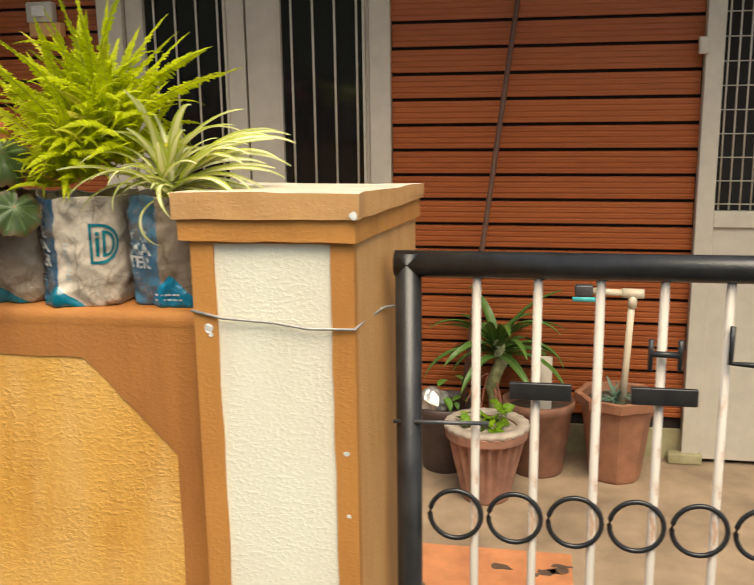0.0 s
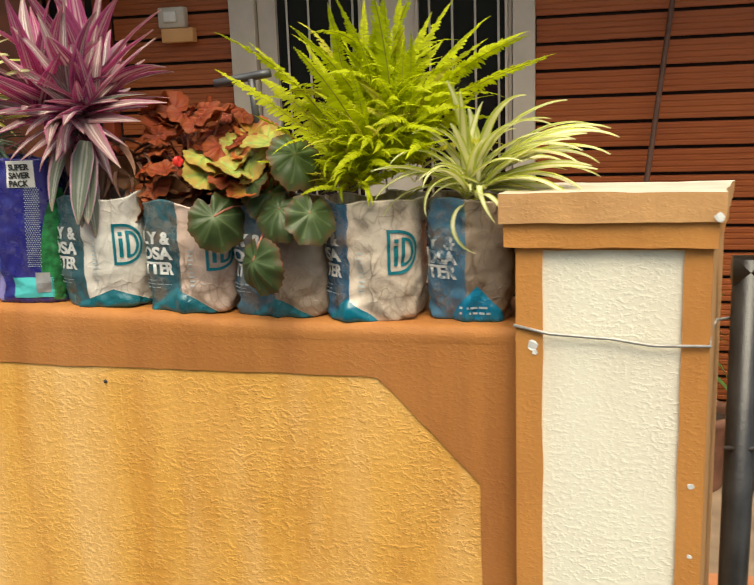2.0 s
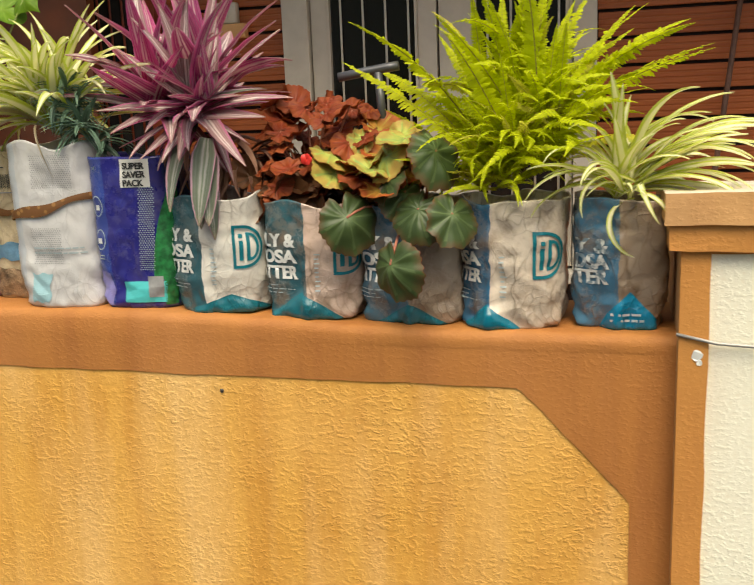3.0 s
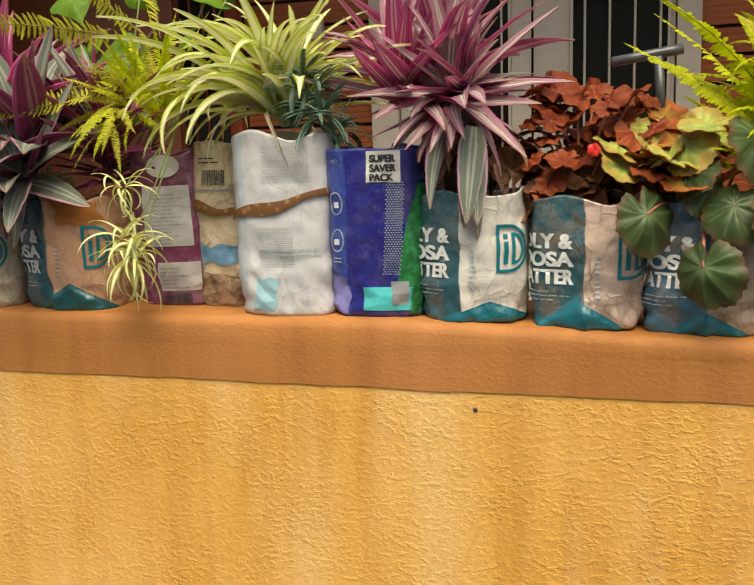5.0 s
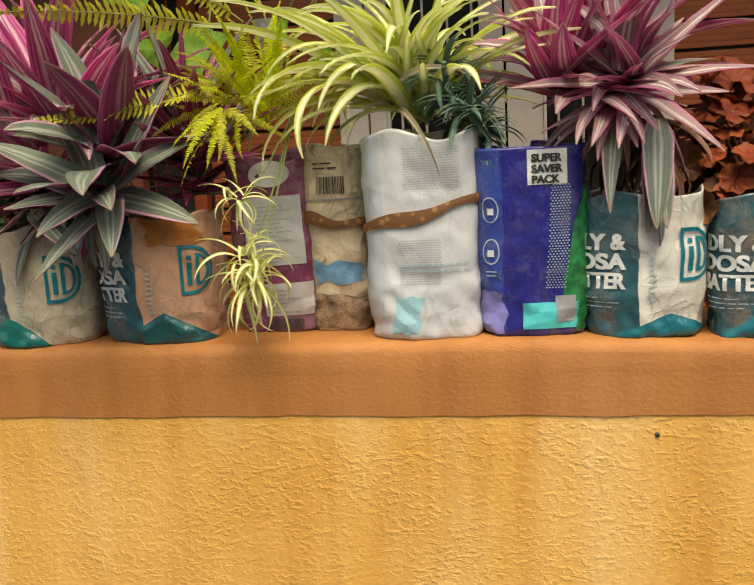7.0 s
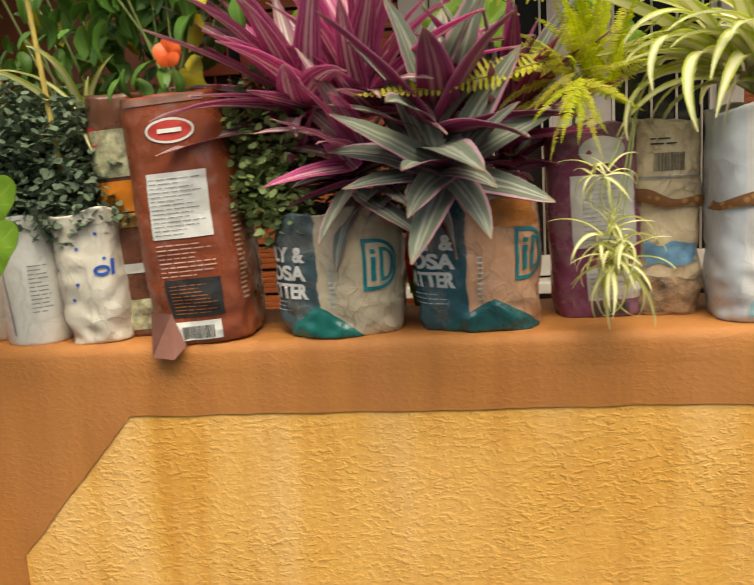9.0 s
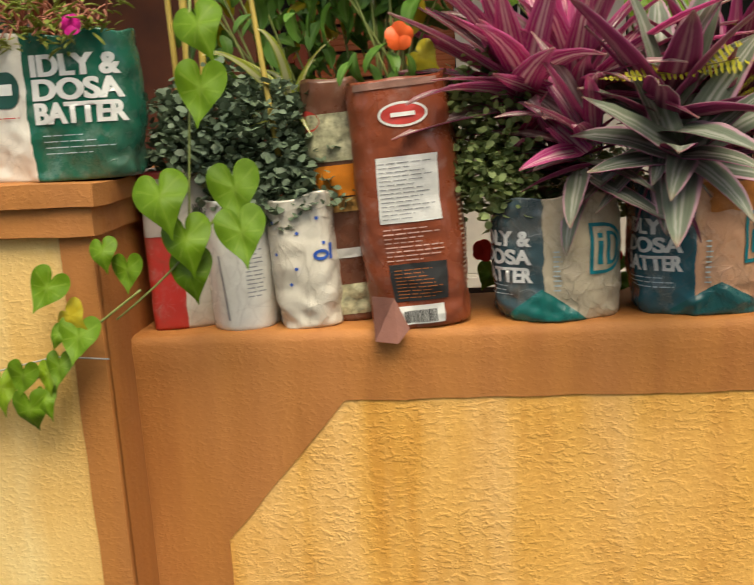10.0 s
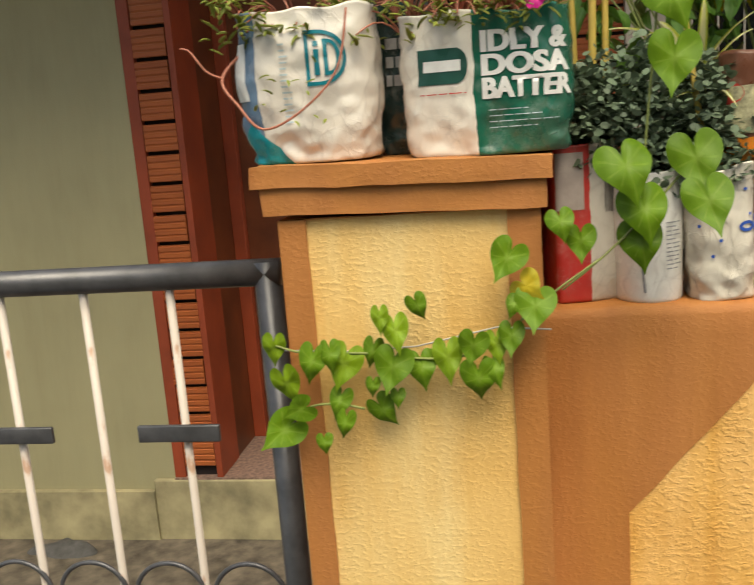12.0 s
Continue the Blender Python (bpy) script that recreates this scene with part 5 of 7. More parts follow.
L["red_stem"] = plain("red_stem", (0.42, 0.15, 0.09), 0.6)
L["cane"] = plain("yellow_cane", (0.50, 0.36, 0.08), 0.5)
L["flower_orange"] = plain("orange_petal", (0.80, 0.12, 0.02), 0.5, 0, 0.1, 60, 0.05)
L["flower_pink"] = plain("magenta_petal", (0.75, 0.01, 0.30), 0.5, 0, 0.1, 60, 0.05)
L["flower_red"] = plain("red_petal", (0.70, 0.03, 0.02), 0.5, 0, 0.1, 60, 0.05)


def finish(name, bm, mats, smooth=True):
    me = bpy.data.meshes.new(name)
    bm.normal_update()
    bm.to_mesh(me)
    bm.free()
    for m in mats:
        me.materials.append(m)
    for pl in me.polygons:
        pl.use_smooth = smooth
    return me


def strap(name, length, width, droop, fold, upper, under, seed, seg=10, twist=0.0, thick=0.0012, start=0.5, point=3.2):
    """A strap leaf along +x that bends down; an upper and an under skin."""
    rnd = random.Random(seed)
    bm = bmesh.new()
    uvl = bm.loops.layers.uv.new("UVMap")
    across = (-1, -0.5, 0, 0.5, 1)
    x = z = 0.0
    rows, side = [], rnd.uniform(-0.25, 0.25)
    y = 0.0
    for i in range(seg + 1):
        f = i / seg
        a = -droop * f ** 1.25
        if i:
            x += math.cos(a) * length / seg
            z += math.sin(a) * length / seg
            y += side * f * length / seg
        w = width / 2 * min(1, start + 2.2 * f) * max(0.02, (1 - f ** point)) ** 0.8
        tw = twist * f
        nrm = Vector((-math.sin(a), 0, math.cos(a)))
        up = [Vector((x, y, z)) + w * u * (Vector((0, 1, 0)) * math.cos(tw) + nrm * math.sin(tw)) + nrm * (fold * w * (abs(u) - 0.4) + 0.05 * width * noise.noise(Vector((f * 5, u, seed)))) for u in across]
        rows.append(([bm.verts.new(q) for q in up], [bm.verts.new(q - nrm * thick) for q in up]))
    for k, mi in ((0, 0), (1, 1)):
        for i in range(seg):
            for j in range(4):
                q = [rows[i][k][j], rows[i + 1][k][j], rows[i + 1][k][j + 1], rows[i][k][j + 1]]
                uvq = [(j / 4, i / seg), (j / 4, (i + 1) / seg), ((j + 1) / 4, (i + 1) / seg), ((j + 1) / 4, i / seg)]
                if k == 0:
                    q, uvq = q[::-1], uvq[::-1]
                f_ = bm.faces.new(q)
                f_.material_index = mi
                for lp, c in zip(f_.loops, uvq):
                    lp[uvl].uv = c
    return finish(name, bm, [upper, under])


def disc_leaf(name, size, outline, cup, veins, upper, under, seed, ripple=0.03):
    """A broad leaf in the x-y plane, its stalk at the origin, its tip towards +x."""
    bm = bmesh.new()
    uvl = bm.loops.layers.uv.new("UVMap")
    n, rings = 54, 5
    pts = {}
    for layer, dz in ((0, 0.0), (1, -0.0010)):
        pts[layer, 0] = [bm.verts.new((0, 0, dz))] * n
        for r in range(1, rings + 1):
            row = []
            for k in range(n):
                a = 2 * math.pi * k / n
                rad = size * outline(a) * r / rings
                f = rad / size
                z = cup * size * f * f + ripple * size * f * math.cos(veins * a + seed) + 0.16 * size * noise.noise(Vector((math.cos(a) * f * 1.6, math.sin(a) * f * 1.6, seed)))
                row.append(bm.verts.new((rad * math.cos(a), rad * math.sin(a), z + dz)))
            pts[layer, r] = row
    for layer in (0, 1):
        for r in range(rings):
            for k in range(n):
                k2 = (k + 1) % n
                if r == 0:
                    q = [pts[layer, 0][0], pts[layer, 1][k], pts[layer, 1][k2]]
                    w = [0.5, 0.5 + 0.5 / rings, 0.5 + 0.5 / rings]
                else:
                    q = [pts[layer, r][k], pts[layer, r + 1][k], pts[layer, r + 1][k2], pts[layer, r][k2]]
                    w = [0.5 + 0.5 * r / rings, 0.5 + 0.5 * (r + 1) / rings] + [0.5 + 0.5 * (r + 1) / rings, 0.5 + 0.5 * r / rings]
                if layer:
                    q, w = q[::-1], w[::-1]
                f_ = bm.faces.new(q)
                f_.material_index = layer
                vein = [w_ - 0.58 if (k % 6 == 0 and w_ < 0.93) else 0.0 for w_ in w]
                for lp, c, vq in zip(f_.loops, w, vein):
                    lp[uvl].uv = (max(0.5, c - vq), 0.5)
    return finish(name, bm, [upper, under])


def begonia_shape(a):
    lobes = 1 + 0.035 * math.cos(9 * a) + 0.022 * math.cos(27 * a)
    cleft = 1 - 0.55 * math.exp(-((abs(a - math.pi)) / 0.20) ** 2)
    return lobes * cleft * (1 + 0.12 * math.sin(a)) * (1 + 0.17 * math.cos(a))


hk = np.linspace(math.pi, 0, 200)
hx = -(13 * np.cos(hk) - 5 * np.cos(2 * hk) - 2 * np.cos(3 * hk) - np.cos(4 * hk)) / 15.0
hy = 16 * np.sin(hk) ** 3 / 17.0
HEART_A, HEART_R = np.arctan2(hy, hx), np.hypot(hx, hy)


def heart_shape(a):
    side = a if a < math.pi else 2 * math.pi - a
    return float(np.interp(side, HEART_A, HEART_R))


def fern_frond(name, length, width, droop, seed, mat, n=46, leaflet=0.0034):
    rnd = random.Random(seed)
    bm = bmesh.new()
    uvl = bm.loops.layers.uv.new("UVMap")
    pts = []
    x = z = 0.0
    for i in range(n + 1):
        f = i / n
        a = -droop * f ** 1.4
        x += math.cos(a) * length / n
        z += math.sin(a) * length / n
        pts.append((Vector((x, 0, z)), a, f))
    bm_tube(bm, [q for q, _, _ in pts[::3]], 0.0011, 5, 0.4)
    for f_ in bm.faces:
        f_.material_index = 1
    for q, a, f in pts[3:]:
        nrm = Vector((-math.sin(a), 0, math.cos(a)))
        along = Vector((math.cos(a), 0, math.sin(a)))
        ln = width * (min(1, 0.45 + 1.8 * f) * (1 - f ** 2.2) + 0.05) * rnd.uniform(0.85, 1.1)
        for sgn in (-1, 1):
            d = (Vector((0, sgn, 0)) + 0.28 * along + nrm * rnd.uniform(-0.35, 0.3)).normalized()
            b = d.cross(nrm).normalized()
            m = 5
            hw_ = leaflet * rnd.uniform(0.85, 1.15)
            prev = None
            for j in range(m + 1):
                g = j / m
                ww = hw_ * (1.0, 1.0, 0.72, 0.95, 0.62, 0.25)[j]
                c = q + d * ln * g - nrm * ln * 0.22 * g * g
                cur = (bm.verts.new(c - b * ww), bm.verts.new(c + nrm * 0.0007), bm.verts.new(c + b * ww))
                if prev:
                    for k in (0, 1):
                        f_ = bm.faces.new((prev[k], cur[k], cur[k + 1], prev[k + 1]))
                        for lp in f_.loops:
                            lp[uvl].uv = (0.5 + 0.3 * g, g)
                prev = cur
    return finish(name, bm, [mat, L["rachis"]])


def spring(m_loc, azim, elev, roll=0.0, scale=1.0):
    return Matrix.Translation(m_loc) @ Matrix.Rotation(radians(azim), 4, "Z") @ Matrix.Rotation(radians(-elev), 4, "Y") @ Matrix.Rotation(radians(roll), 4, "X") @ Matrix.Diagonal((scale, scale, scale, 1))


def sprout(parent, name, me, m, label=""):
    o = new(name, me)
    o.parent = parent
    o.matrix_basis = m
    if label:
        o["label"] = label
    return o


def eased(pts, n=6):
    """A smooth run of points through the given ones."""
    p = [Vector(q) for q in pts]
    rows = []
    for k in range(len(p) - 1):
        a, b, c, d = p[max(k - 1, 0)], p[k], p[k + 1], p[min(k + 2, len(p) - 1)]
        for j in range(n):
            f = j / n
            rows.append(0.5 * (2 * b + (c - a) * f + (2 * a - 5 * b + 4 * c - d) * f * f + (3 * b - a - 3 * c + d) * f ** 3))
    return rows + [p[-1]]


def stalk(parent, a, b, r=0.0016, mat=None, sag=0.0, name="stalk"):
    a, b = Vector(a), Vector(b)
    pts = [a.lerp(b, k / 6) + Vector((0, 0, -sag * math.sin(math.pi * k / 6))) for k in range(7)]
    return part(name, tube(pts, r, 6, 0.7), mat or L["stem"], parent)


RH = [strap("rhoeo_leaf", 0.2, 0.044, 0.10 + 0.13 * k, 0.3, L["rhoeo_top"] if k == 4 else L["rhoeo_pink"], L["rhoeo_under"], 100 + k, twist=0.3 - 0.15 * k, start=0.6, point=1.7) for k in range(6)]
RHM = [strap("rhoeo_leaf", 0.2, 0.043, 0.08 + 0.13 * k, 0.3, (L["rhoeo_under"], L["rhoeo_pink"], L["rhoeo_pink"])[k % 3], L["rhoeo_under"], 110 + k, twist=0.3 - 0.12 * k, start=0.6, point=1.7) for k in range(6)]
RHD = [strap("rhoeo_leaf", 0.2, 0.040, 0.08 + 0.13 * k, 0.3, (L["rhoeo_top"], L["rhoeo_maroon"])[k % 2], L["rhoeo_maroon"], 115 + k, twist=0.3 - 0.12 * k, start=0.6, point=1.7) for k in range(4)]
RHW = [strap("rhoeo_leaf", 0.2, 0.058, 0.06 + 0.12 * k, 0.22, L["rhoeo_top"], L["rhoeo_maroon"], 120 + k, twist=0.2 - 0.1 * k, start=0.55, point=2.6) for k in range(5)]
SP = [strap("spider_leaf", 0.2, 0.0185, 0.8 + 0.35 * k, 0.45, L["spider"], L["spider"], 140 + k, seg=14, twist=0.5 - 0.2 * k, point=2.2) for k in range(6)]
DRY = strap("dry_leaf", 0.2, 0.010, 2.0, 0.5, L["dry"], L["dry"], 160, seg=14, twist=1.2)
WITHER = [strap("withered_leaf", 0.2, 0.020, 1.2 + 0.4 * k, 0.6, L["withered"], L["withered"], 165 + k, seg=10, twist=0.9 - 0.6 * k) for k in range(3)]
FE = [fern_frond("frond", 0.26, 0.021, 0.3 + 0.36 * k, 170 + k, L["fern"] if k != 2 else L["fern_old"]) for k in range(5)]
FEG = [fern_frond("frond", 0.26, 0.022, 0.4 + 0.3 * k, 180 + k, L["fern_old"] if k != 1 else L["fern"], 36, 0.0026) for k in range(3)]
BG = [disc_leaf("begonia_leaf", 0.042, begonia_shape, -0.32 + 0.10 * k, 9, L["begonia"], L["begonia_red"], k * 1.7, 0.05) for k in range(3)]
BL = [disc_leaf("begonia_leaf", 0.034, begonia_shape, -0.1 + 0.2 * k, 9, L["begonia_lime"] if k < 2 else L["begonia_orange"], L["begonia_orange"], k * 2.1, 0.045) for k in range(3)]
BR = [disc_leaf("begonia_leaf", 0.028, begonia_shape, 0.35 * k - 0.1, 7, L["begonia_red"] if k < 2 else L["begonia_bronze"], L["begonia_red"], k * 2.3, 0.09) for k in range(3)]
HT = [disc_leaf("heart_leaf", 0.046, heart_shape, -0.32 + 0.18 * k, 5, L["heart"] if k != 1 else L["heart_young"], L["heart"], k * 1.9, 0.035) for k in range(3)]
FI = [strap("finger_leaf", 0.06, 0.0065, 0.7 + 0.5 * k, -0.5, L["finger"], L["finger"], 190 + k, seg=6, thick=0.004) for k in range(2)]
LI = [strap("lily_leaf", 0.4, 0.046, 0.9 + 0.35 * k, 0.4, L["lily"], L["lily"], 195 + k, seg=12) for k in range(4)]
BA = [strap("balsam_leaf", 0.055, 0.026, 0.8 + 0.4 * k, 0.3, L["balsam"], L["balsam"], 200 + k, seg=6, start=0.25) for k in range(3)]

L["balsam_yellow"] = leaf_material("yellowing_leaf", (0.62, 0.50, 0.03), (0.55, 0.48, 0.04), None, 0, 0.5, 0.3, 0.3, 0.4)
BY = strap("balsam_leaf", 0.055, 0.026, 1.0, 0.3, L["balsam_yellow"], L["balsam_yellow"], 204, seg=6, start=0.25)
L["portulaca"] = leaf_material("portulaca_leaf", (0.27, 0.34, 0.05), (0.36, 0.36, 0.08), None, 0, 0.45, 0.5, 0.3, 0.25)
HTY = disc_leaf("yellow_leaf", 0.040, heart_shape, -0.25, 5, L["balsam_yellow"], L["balsam_yellow"], 2.2, 0.035)
PO = [strap("portulaca_leaf", 0.060, 0.017, 0.5 + 0.5 * k, -0.4, L["portulaca"], L["portulaca"], 205 + k, seg=5, thick=0.003, start=0.4) for k in range(2)]


def rosette(th, meshes, name, centre, count, elev, size, seed, az=(0, 360), lift=0.03, tilt=0.0, roll=25):
    """Leaves that spring from one crown; elev runs from the inner to the outer leaves."""
    rnd = random.Random(seed)
    nod = Matrix.Rotation(radians(tilt), 4, "X")
    for k in range(count):
        f = (k + 0.5) / count
        e = elev[0] + (elev[1] - elev[0]) * f + rnd.uniform(-9, 9)
        a = az[0] + ((k * 137.5 + rnd.uniform(-15, 15)) % 360) / 360 * (az[1] - az[0])
        s = rnd.uniform(*size)
        p = Vector(centre) + Vector((rnd.uniform(-0.012, 0.012), rnd.uniform(-0.012, 0.012), lift * (1 - f)))
        sprout(th, name, meshes[rnd.randrange(len(meshes))], Matrix.Translation(p) @ nod @ spring((0, 0, 0), a, e, rnd.uniform(-roll, roll), s))


def plant(name, x, y, z, label, category="plant"):
    return thing(name, pose(x, y, z), label, category, "plants on the wall")


# spider plant by the right pillar
p1 = plant("spider_plant", 0.076, 0.088, 1.398, "spider plant with cream-edged arching leaves in a batter bag")
rosette(p1, SP[:4], "spider_leaf", (0.0, -0.02, 0.02), 38, (86, 30), (0.45, 0.95), 1)
rosette(p1, SP[:2], "spider_leaf", (0.02, -0.02, 0.03), 28, (60, 8), (0.5, 0.98), 2, az=(-40, 40))
rosette(p1, SP[1:4], "spider_leaf", (-0.01, -0.05, 0.03), 7, (60, 30), (0.5, 0.72), 3, az=(165, 260))
rosette(p1, SP[4:], "spider_leaf", (0.02, -0.06, 0.02), 4, (35, 0), (0.45, 0.62), 33, az=(200, 330))
# fern
p2 = plant("fern", -0.066, 0.095, 1.398, "bright yellow-green sword fern in a batter bag")
for k, (at, n_, size_) in enumerate((((-0.06, 0, 0.03), 34, (0.35, 0.62)), ((0, 0, 0.06), 40, (0.4, 0.7)), ((0.05, 0.01, 0.06), 34, (0.4, 0.7)), ((-0.03, 0.02, 0.12), 30, (0.4, 0.68)), ((0.02, 0.02, 0.13), 30, (0.45, 0.72)), ((-0.01, -0.04, 0.04), 34, (0.3, 0.5)), ((0.05, -0.03, 0.11), 24, (0.35, 0.5)))):
    rosette(p2, FE, "frond", at, n_, (88, 25), size_, 400 + k, roll=80)
rosette(p2, FE[1:], "frond", (-0.02, -0.055, 0.035), 30, (65, 12), (0.22, 0.36), 410, az=(170, 370), roll=60)
rosette(p2, FE[1:], "frond", (0.0, -0.05, 0.08), 30, (70, 10), (0.3, 0.45), 411, az=(170, 370), roll=60)
rosette(p2, FE[:2], "frond", (-0.04, 0.0, 0.06), 4, (58, 42), (0.85, 1.0), 407, az=(155, 195), roll=60)
rosette(p2, FE[:2], "frond", (0.05, 0.0, 0.12), 4, (40, 20), (0.7, 0.85), 409, az=(-20, 25), roll=60)
rosette(p2, FE[:2], "frond", (0.02, 0.0, 0.04), 9, (88, 62), (0.95, 1.1), 408, roll=60)
# green begonia
p3 = plant("begonia", -0.206, 0.088, 1.396, "begonia with lobed green and orange leaves in a batter bag")
rnd = random.Random(7)
# (across, forward, up, size, turn of the tip) of the broad leaves that hang over the bag
for k, (dx, dy, dz, sc, tip) in enumerate(((-0.073, -0.105, -0.010, 1.15, -10), (0.024, -0.100, 0.000, 1.05, 15), (0.070, -0.105, -0.006, 1.0, 25), (-0.010, -0.125, -0.070, 1.1, 0), (0.046, -0.085, 0.075, 1.15, 20), (-0.022, -0.080, 0.038, 0.85, -20), (0.000, -0.075, 0.020, 0.9, 40))):
    q = Vector((dx, dy, dz + 0.02))
    stalk(p3, (0.3 * dx, -0.02, -0.01), q, 0.0026, L["red_stem"], -0.02)
    sprout(p3, "begonia_leaf", BG[k % 3], Matrix.Translation(q) @ Matrix.Rotation(radians((38, -20, 30, -30, 42, -35, 15)[k]), 4, "Z") @ Matrix.Rotation(radians(tip), 4, "Y") @ Matrix.Rotation(radians((72, 58, 66, 80, 62, 50, 55)[k]), 4, "X") @ Matrix.Rotation(radians(270), 4, "Z") @ Matrix.Scale(sc * 0.88, 4), "broad dark green lobed leaf")
for k in range(34):
    a = rnd.uniform(0, 360)
    r, z = rnd.uniform(0.02, 0.085), rnd.uniform(0.03, 0.135)
    q = Vector((r * math.cos(radians(a)) * 1.0 - 0.052, r * math.sin(radians(a)) * 0.7 - 0.035, z - 0.01))
    stalk(p3, (0, 0, 0), q, 0.0020, L["red_stem"], -0.01)
    sprout(p3, "begonia_leaf", (BL + BR[:1])[k % 4], Matrix.Translation(q) @ Matrix.Rotation(radians(rnd.uniform(0, 55)), 4, "X") @ Matrix.Rotation(radians(rnd.uniform(-35, 35)), 4, "Y") @ Matrix.Rotation(radians(rnd.uniform(0, 360)), 4, "Z") @ Matrix.Scale(rnd.uniform(0.6, 1.05), 4))
rosette(p3, WITHER, "withered_leaf", (-0.06, 0.01, 0.0), 16, (60, 0), (0.2, 0.4), 18)
# red begonia
p4 = plant("begonia", -0.362, 0.098, 1.398, "begonia with crowded red-brown leaves in a batter bag")
for k in range(105):
    a = rnd.uniform(0, 360)
    r, z = 0.085 * rnd.random() ** 0.5, rnd.uniform(-0.005, 0.165) ** 1.0
    q = Vector((r * math.cos(radians(a)) * 0.95 + (0.012 if z > 0.08 else -0.02), r * math.sin(radians(a)) * 0.7, z))
    if k % 2 == 0:
        stalk(p4, (0, 0, 0), q, 0.0020, L["red_stem"], -0.01)
    up = rnd.uniform(0, 45) if z > 0.07 else rnd.uniform(30, 80)
    sprout(p4, "begonia_leaf", BR[k % 2 if z > 0.07 else (2 if k % 3 else 0)], Matrix.Translation(q) @ Matrix.Rotation(radians(up), 4, "X") @ Matrix.Rotation(radians(rnd.uniform(-40, 40)), 4, "Y") @ Matrix.Rotation(radians(rnd.uniform(0, 360)), 4, "Z") @ Matrix.Scale(rnd.uniform(0.5, 0.95), 4))


def blossom(th, at, r, mat, petals=5, turn=0.0, name="flower"):
    """Rounded, slightly cupped petals round a small heart, facing forward."""
    bm = bmesh.new()
    for k in range(petals):
        a = 2 * math.pi * k / petals + turn
        d, e = Vector((math.cos(a), 0, math.sin(a))), Vector((-math.sin(a), 0, math.cos(a)))
        tilt = 0.25 * math.sin(3.7 * k + turn)
        mid = bm.verts.new(d * r * 0.55 + Vector((0, -r * 0.30, 0)))
        rim_ = []
        for q in range(9):
            w = -2.3 + 4.6 * q / 8
            rim_.append(bm.verts.new(d * r * (0.55 + 0.50 * math.cos(w)) + e * r * 0.58 * math.sin(w) + Vector((0, -r * (0.12 + 0.10 * math.cos(2 * w) + tilt * math.sin(w)), 0))))
        base = bm.verts.new((0, 0, 0))
        for x, y in zip([base] + rim_, rim_ + [base]):
            bm.faces.new((mid, x, y))
    bm.transform(Matrix.Translation(at))
    return part(name, bm, mat, th)


blossom(p4, (0.02, -0.085, 0.085), 0.008, L["flower_red"], name="flower")
# purple rhoeo over the blue pouch
p5 = plant("rhoeo_plant", -0.560, 0.095, 1.46, "purple and white striped rhoeo with many pointed leaves")
rosette(p5, RH, "rhoeo_leaf", (0.045, -0.04, 0.085), 40, (82, -15), (0.5, 0.80), 11, tilt=30)
rosette(p5, RHM, "rhoeo_leaf", (-0.03, -0.01, 0.09), 32, (80, 10), (0.6, 0.9), 12, tilt=14)
rosette(p5, RH, "rhoeo_leaf", (0.02, 0.03, 0.10), 20, (85, 25), (0.85, 1.12), 15)
rosette(p5, RH, "rhoeo_leaf", (0.03, -0.05, 0.07), 13, (0, -35), (0.4, 0.62), 13, az=(185, 355))
rosette(p5, RHW, "rhoeo_leaf", (0.06, -0.075, 0.03), 4, (-55, -80), (0.5, 0.7), 14, az=(265, 320))
rosette(p5, WITHER, "withered_leaf", (0.05, -0.02, 0.03), 46, (20, -60), (0.3, 0.6), 16)
rosette(p5, WITHER, "withered_leaf", (0.10, 0.0, 0.0), 26, (50, -30), (0.3, 0.5), 17)
# fingered succulent between the pouch and the white bag
p6 = plant("succulent", -0.700, 0.075, 1.49, "blue-green succulent with finger leaves hanging between two bags")
for j in range(4):
    c = (0.014 * j - 0.03, -0.02 - 0.012 * (j % 3), 0.095 - 0.024 * j)
    rosette(p6, FI, "finger_leaf", c, 18, (70, -40), (0.8, 1.2), 30 + j, lift=0.01)
    stalk(p6, (0, 0, 0), c, 0.003)
# spider plant over the white bag
p7 = plant("spider_plant", -0.775, 0.098, 1.485, "large variegated spider plant with arching cream leaves")
rosette(p7, SP[:5], "spider_leaf", (0.01, -0.01, 0.04), 52, (86, 32), (0.7, 1.2), 41)
rosette(p7, SP[:5], "spider_leaf", (-0.03, -0.02, 0.06), 24, (62, 25), (0.8, 1.25), 42, az=(130, 225))
rosette(p7, SP[:3], "spider_leaf", (0.0, -0.03, 0.07), 20, (80, 45), (0.6, 0.95), 43, az=(200, 350))
for k, (a, e) in enumerate(((250, 25), (285, 10), (215, 35), (265, 40))):
    sprout(p7, "dry_leaf", DRY, spring((-0.02, -0.02, 0.06), a, e, 30 * k, 0.75), "dry buff leaf")
# golden fern
p8 = plant("fern", -0.965, 0.09, 1.49, "golden-green fern with long fronds trailing to one side")
rosette(p8, FEG + FE[:1], "frond", (0, -0.01, 0.04), 26, (85, 30), (0.4, 0.65), 51, roll=80)
rosette(p8, FEG, "frond", (-0.03, -0.04, 0.06), 30, (55, -25), (0.25, 0.42), 52, az=(150, 330), roll=60)
rosette(p8, FEG, "frond", (-0.035, -0.085, 0.05), 7, (-10, -50), (0.28, 0.42), 55, az=(200, 320), roll=40)
for at, az_, el, rl, sc in (((-0.02, -0.05, 0.165), 182, 12, 55, 1.12), ((-0.03, -0.07, 0.10), 184, -14, 130, 0.98), ((-0.01, -0.02, 0.17), 172, 38, 60, 1.0), ((0.02, -0.03, 0.16), 130, 62, 40, 1.0)):
    sprout(p8, "frond", FEG[0], spring(at, az_, el, rl, sc), "long golden frond")
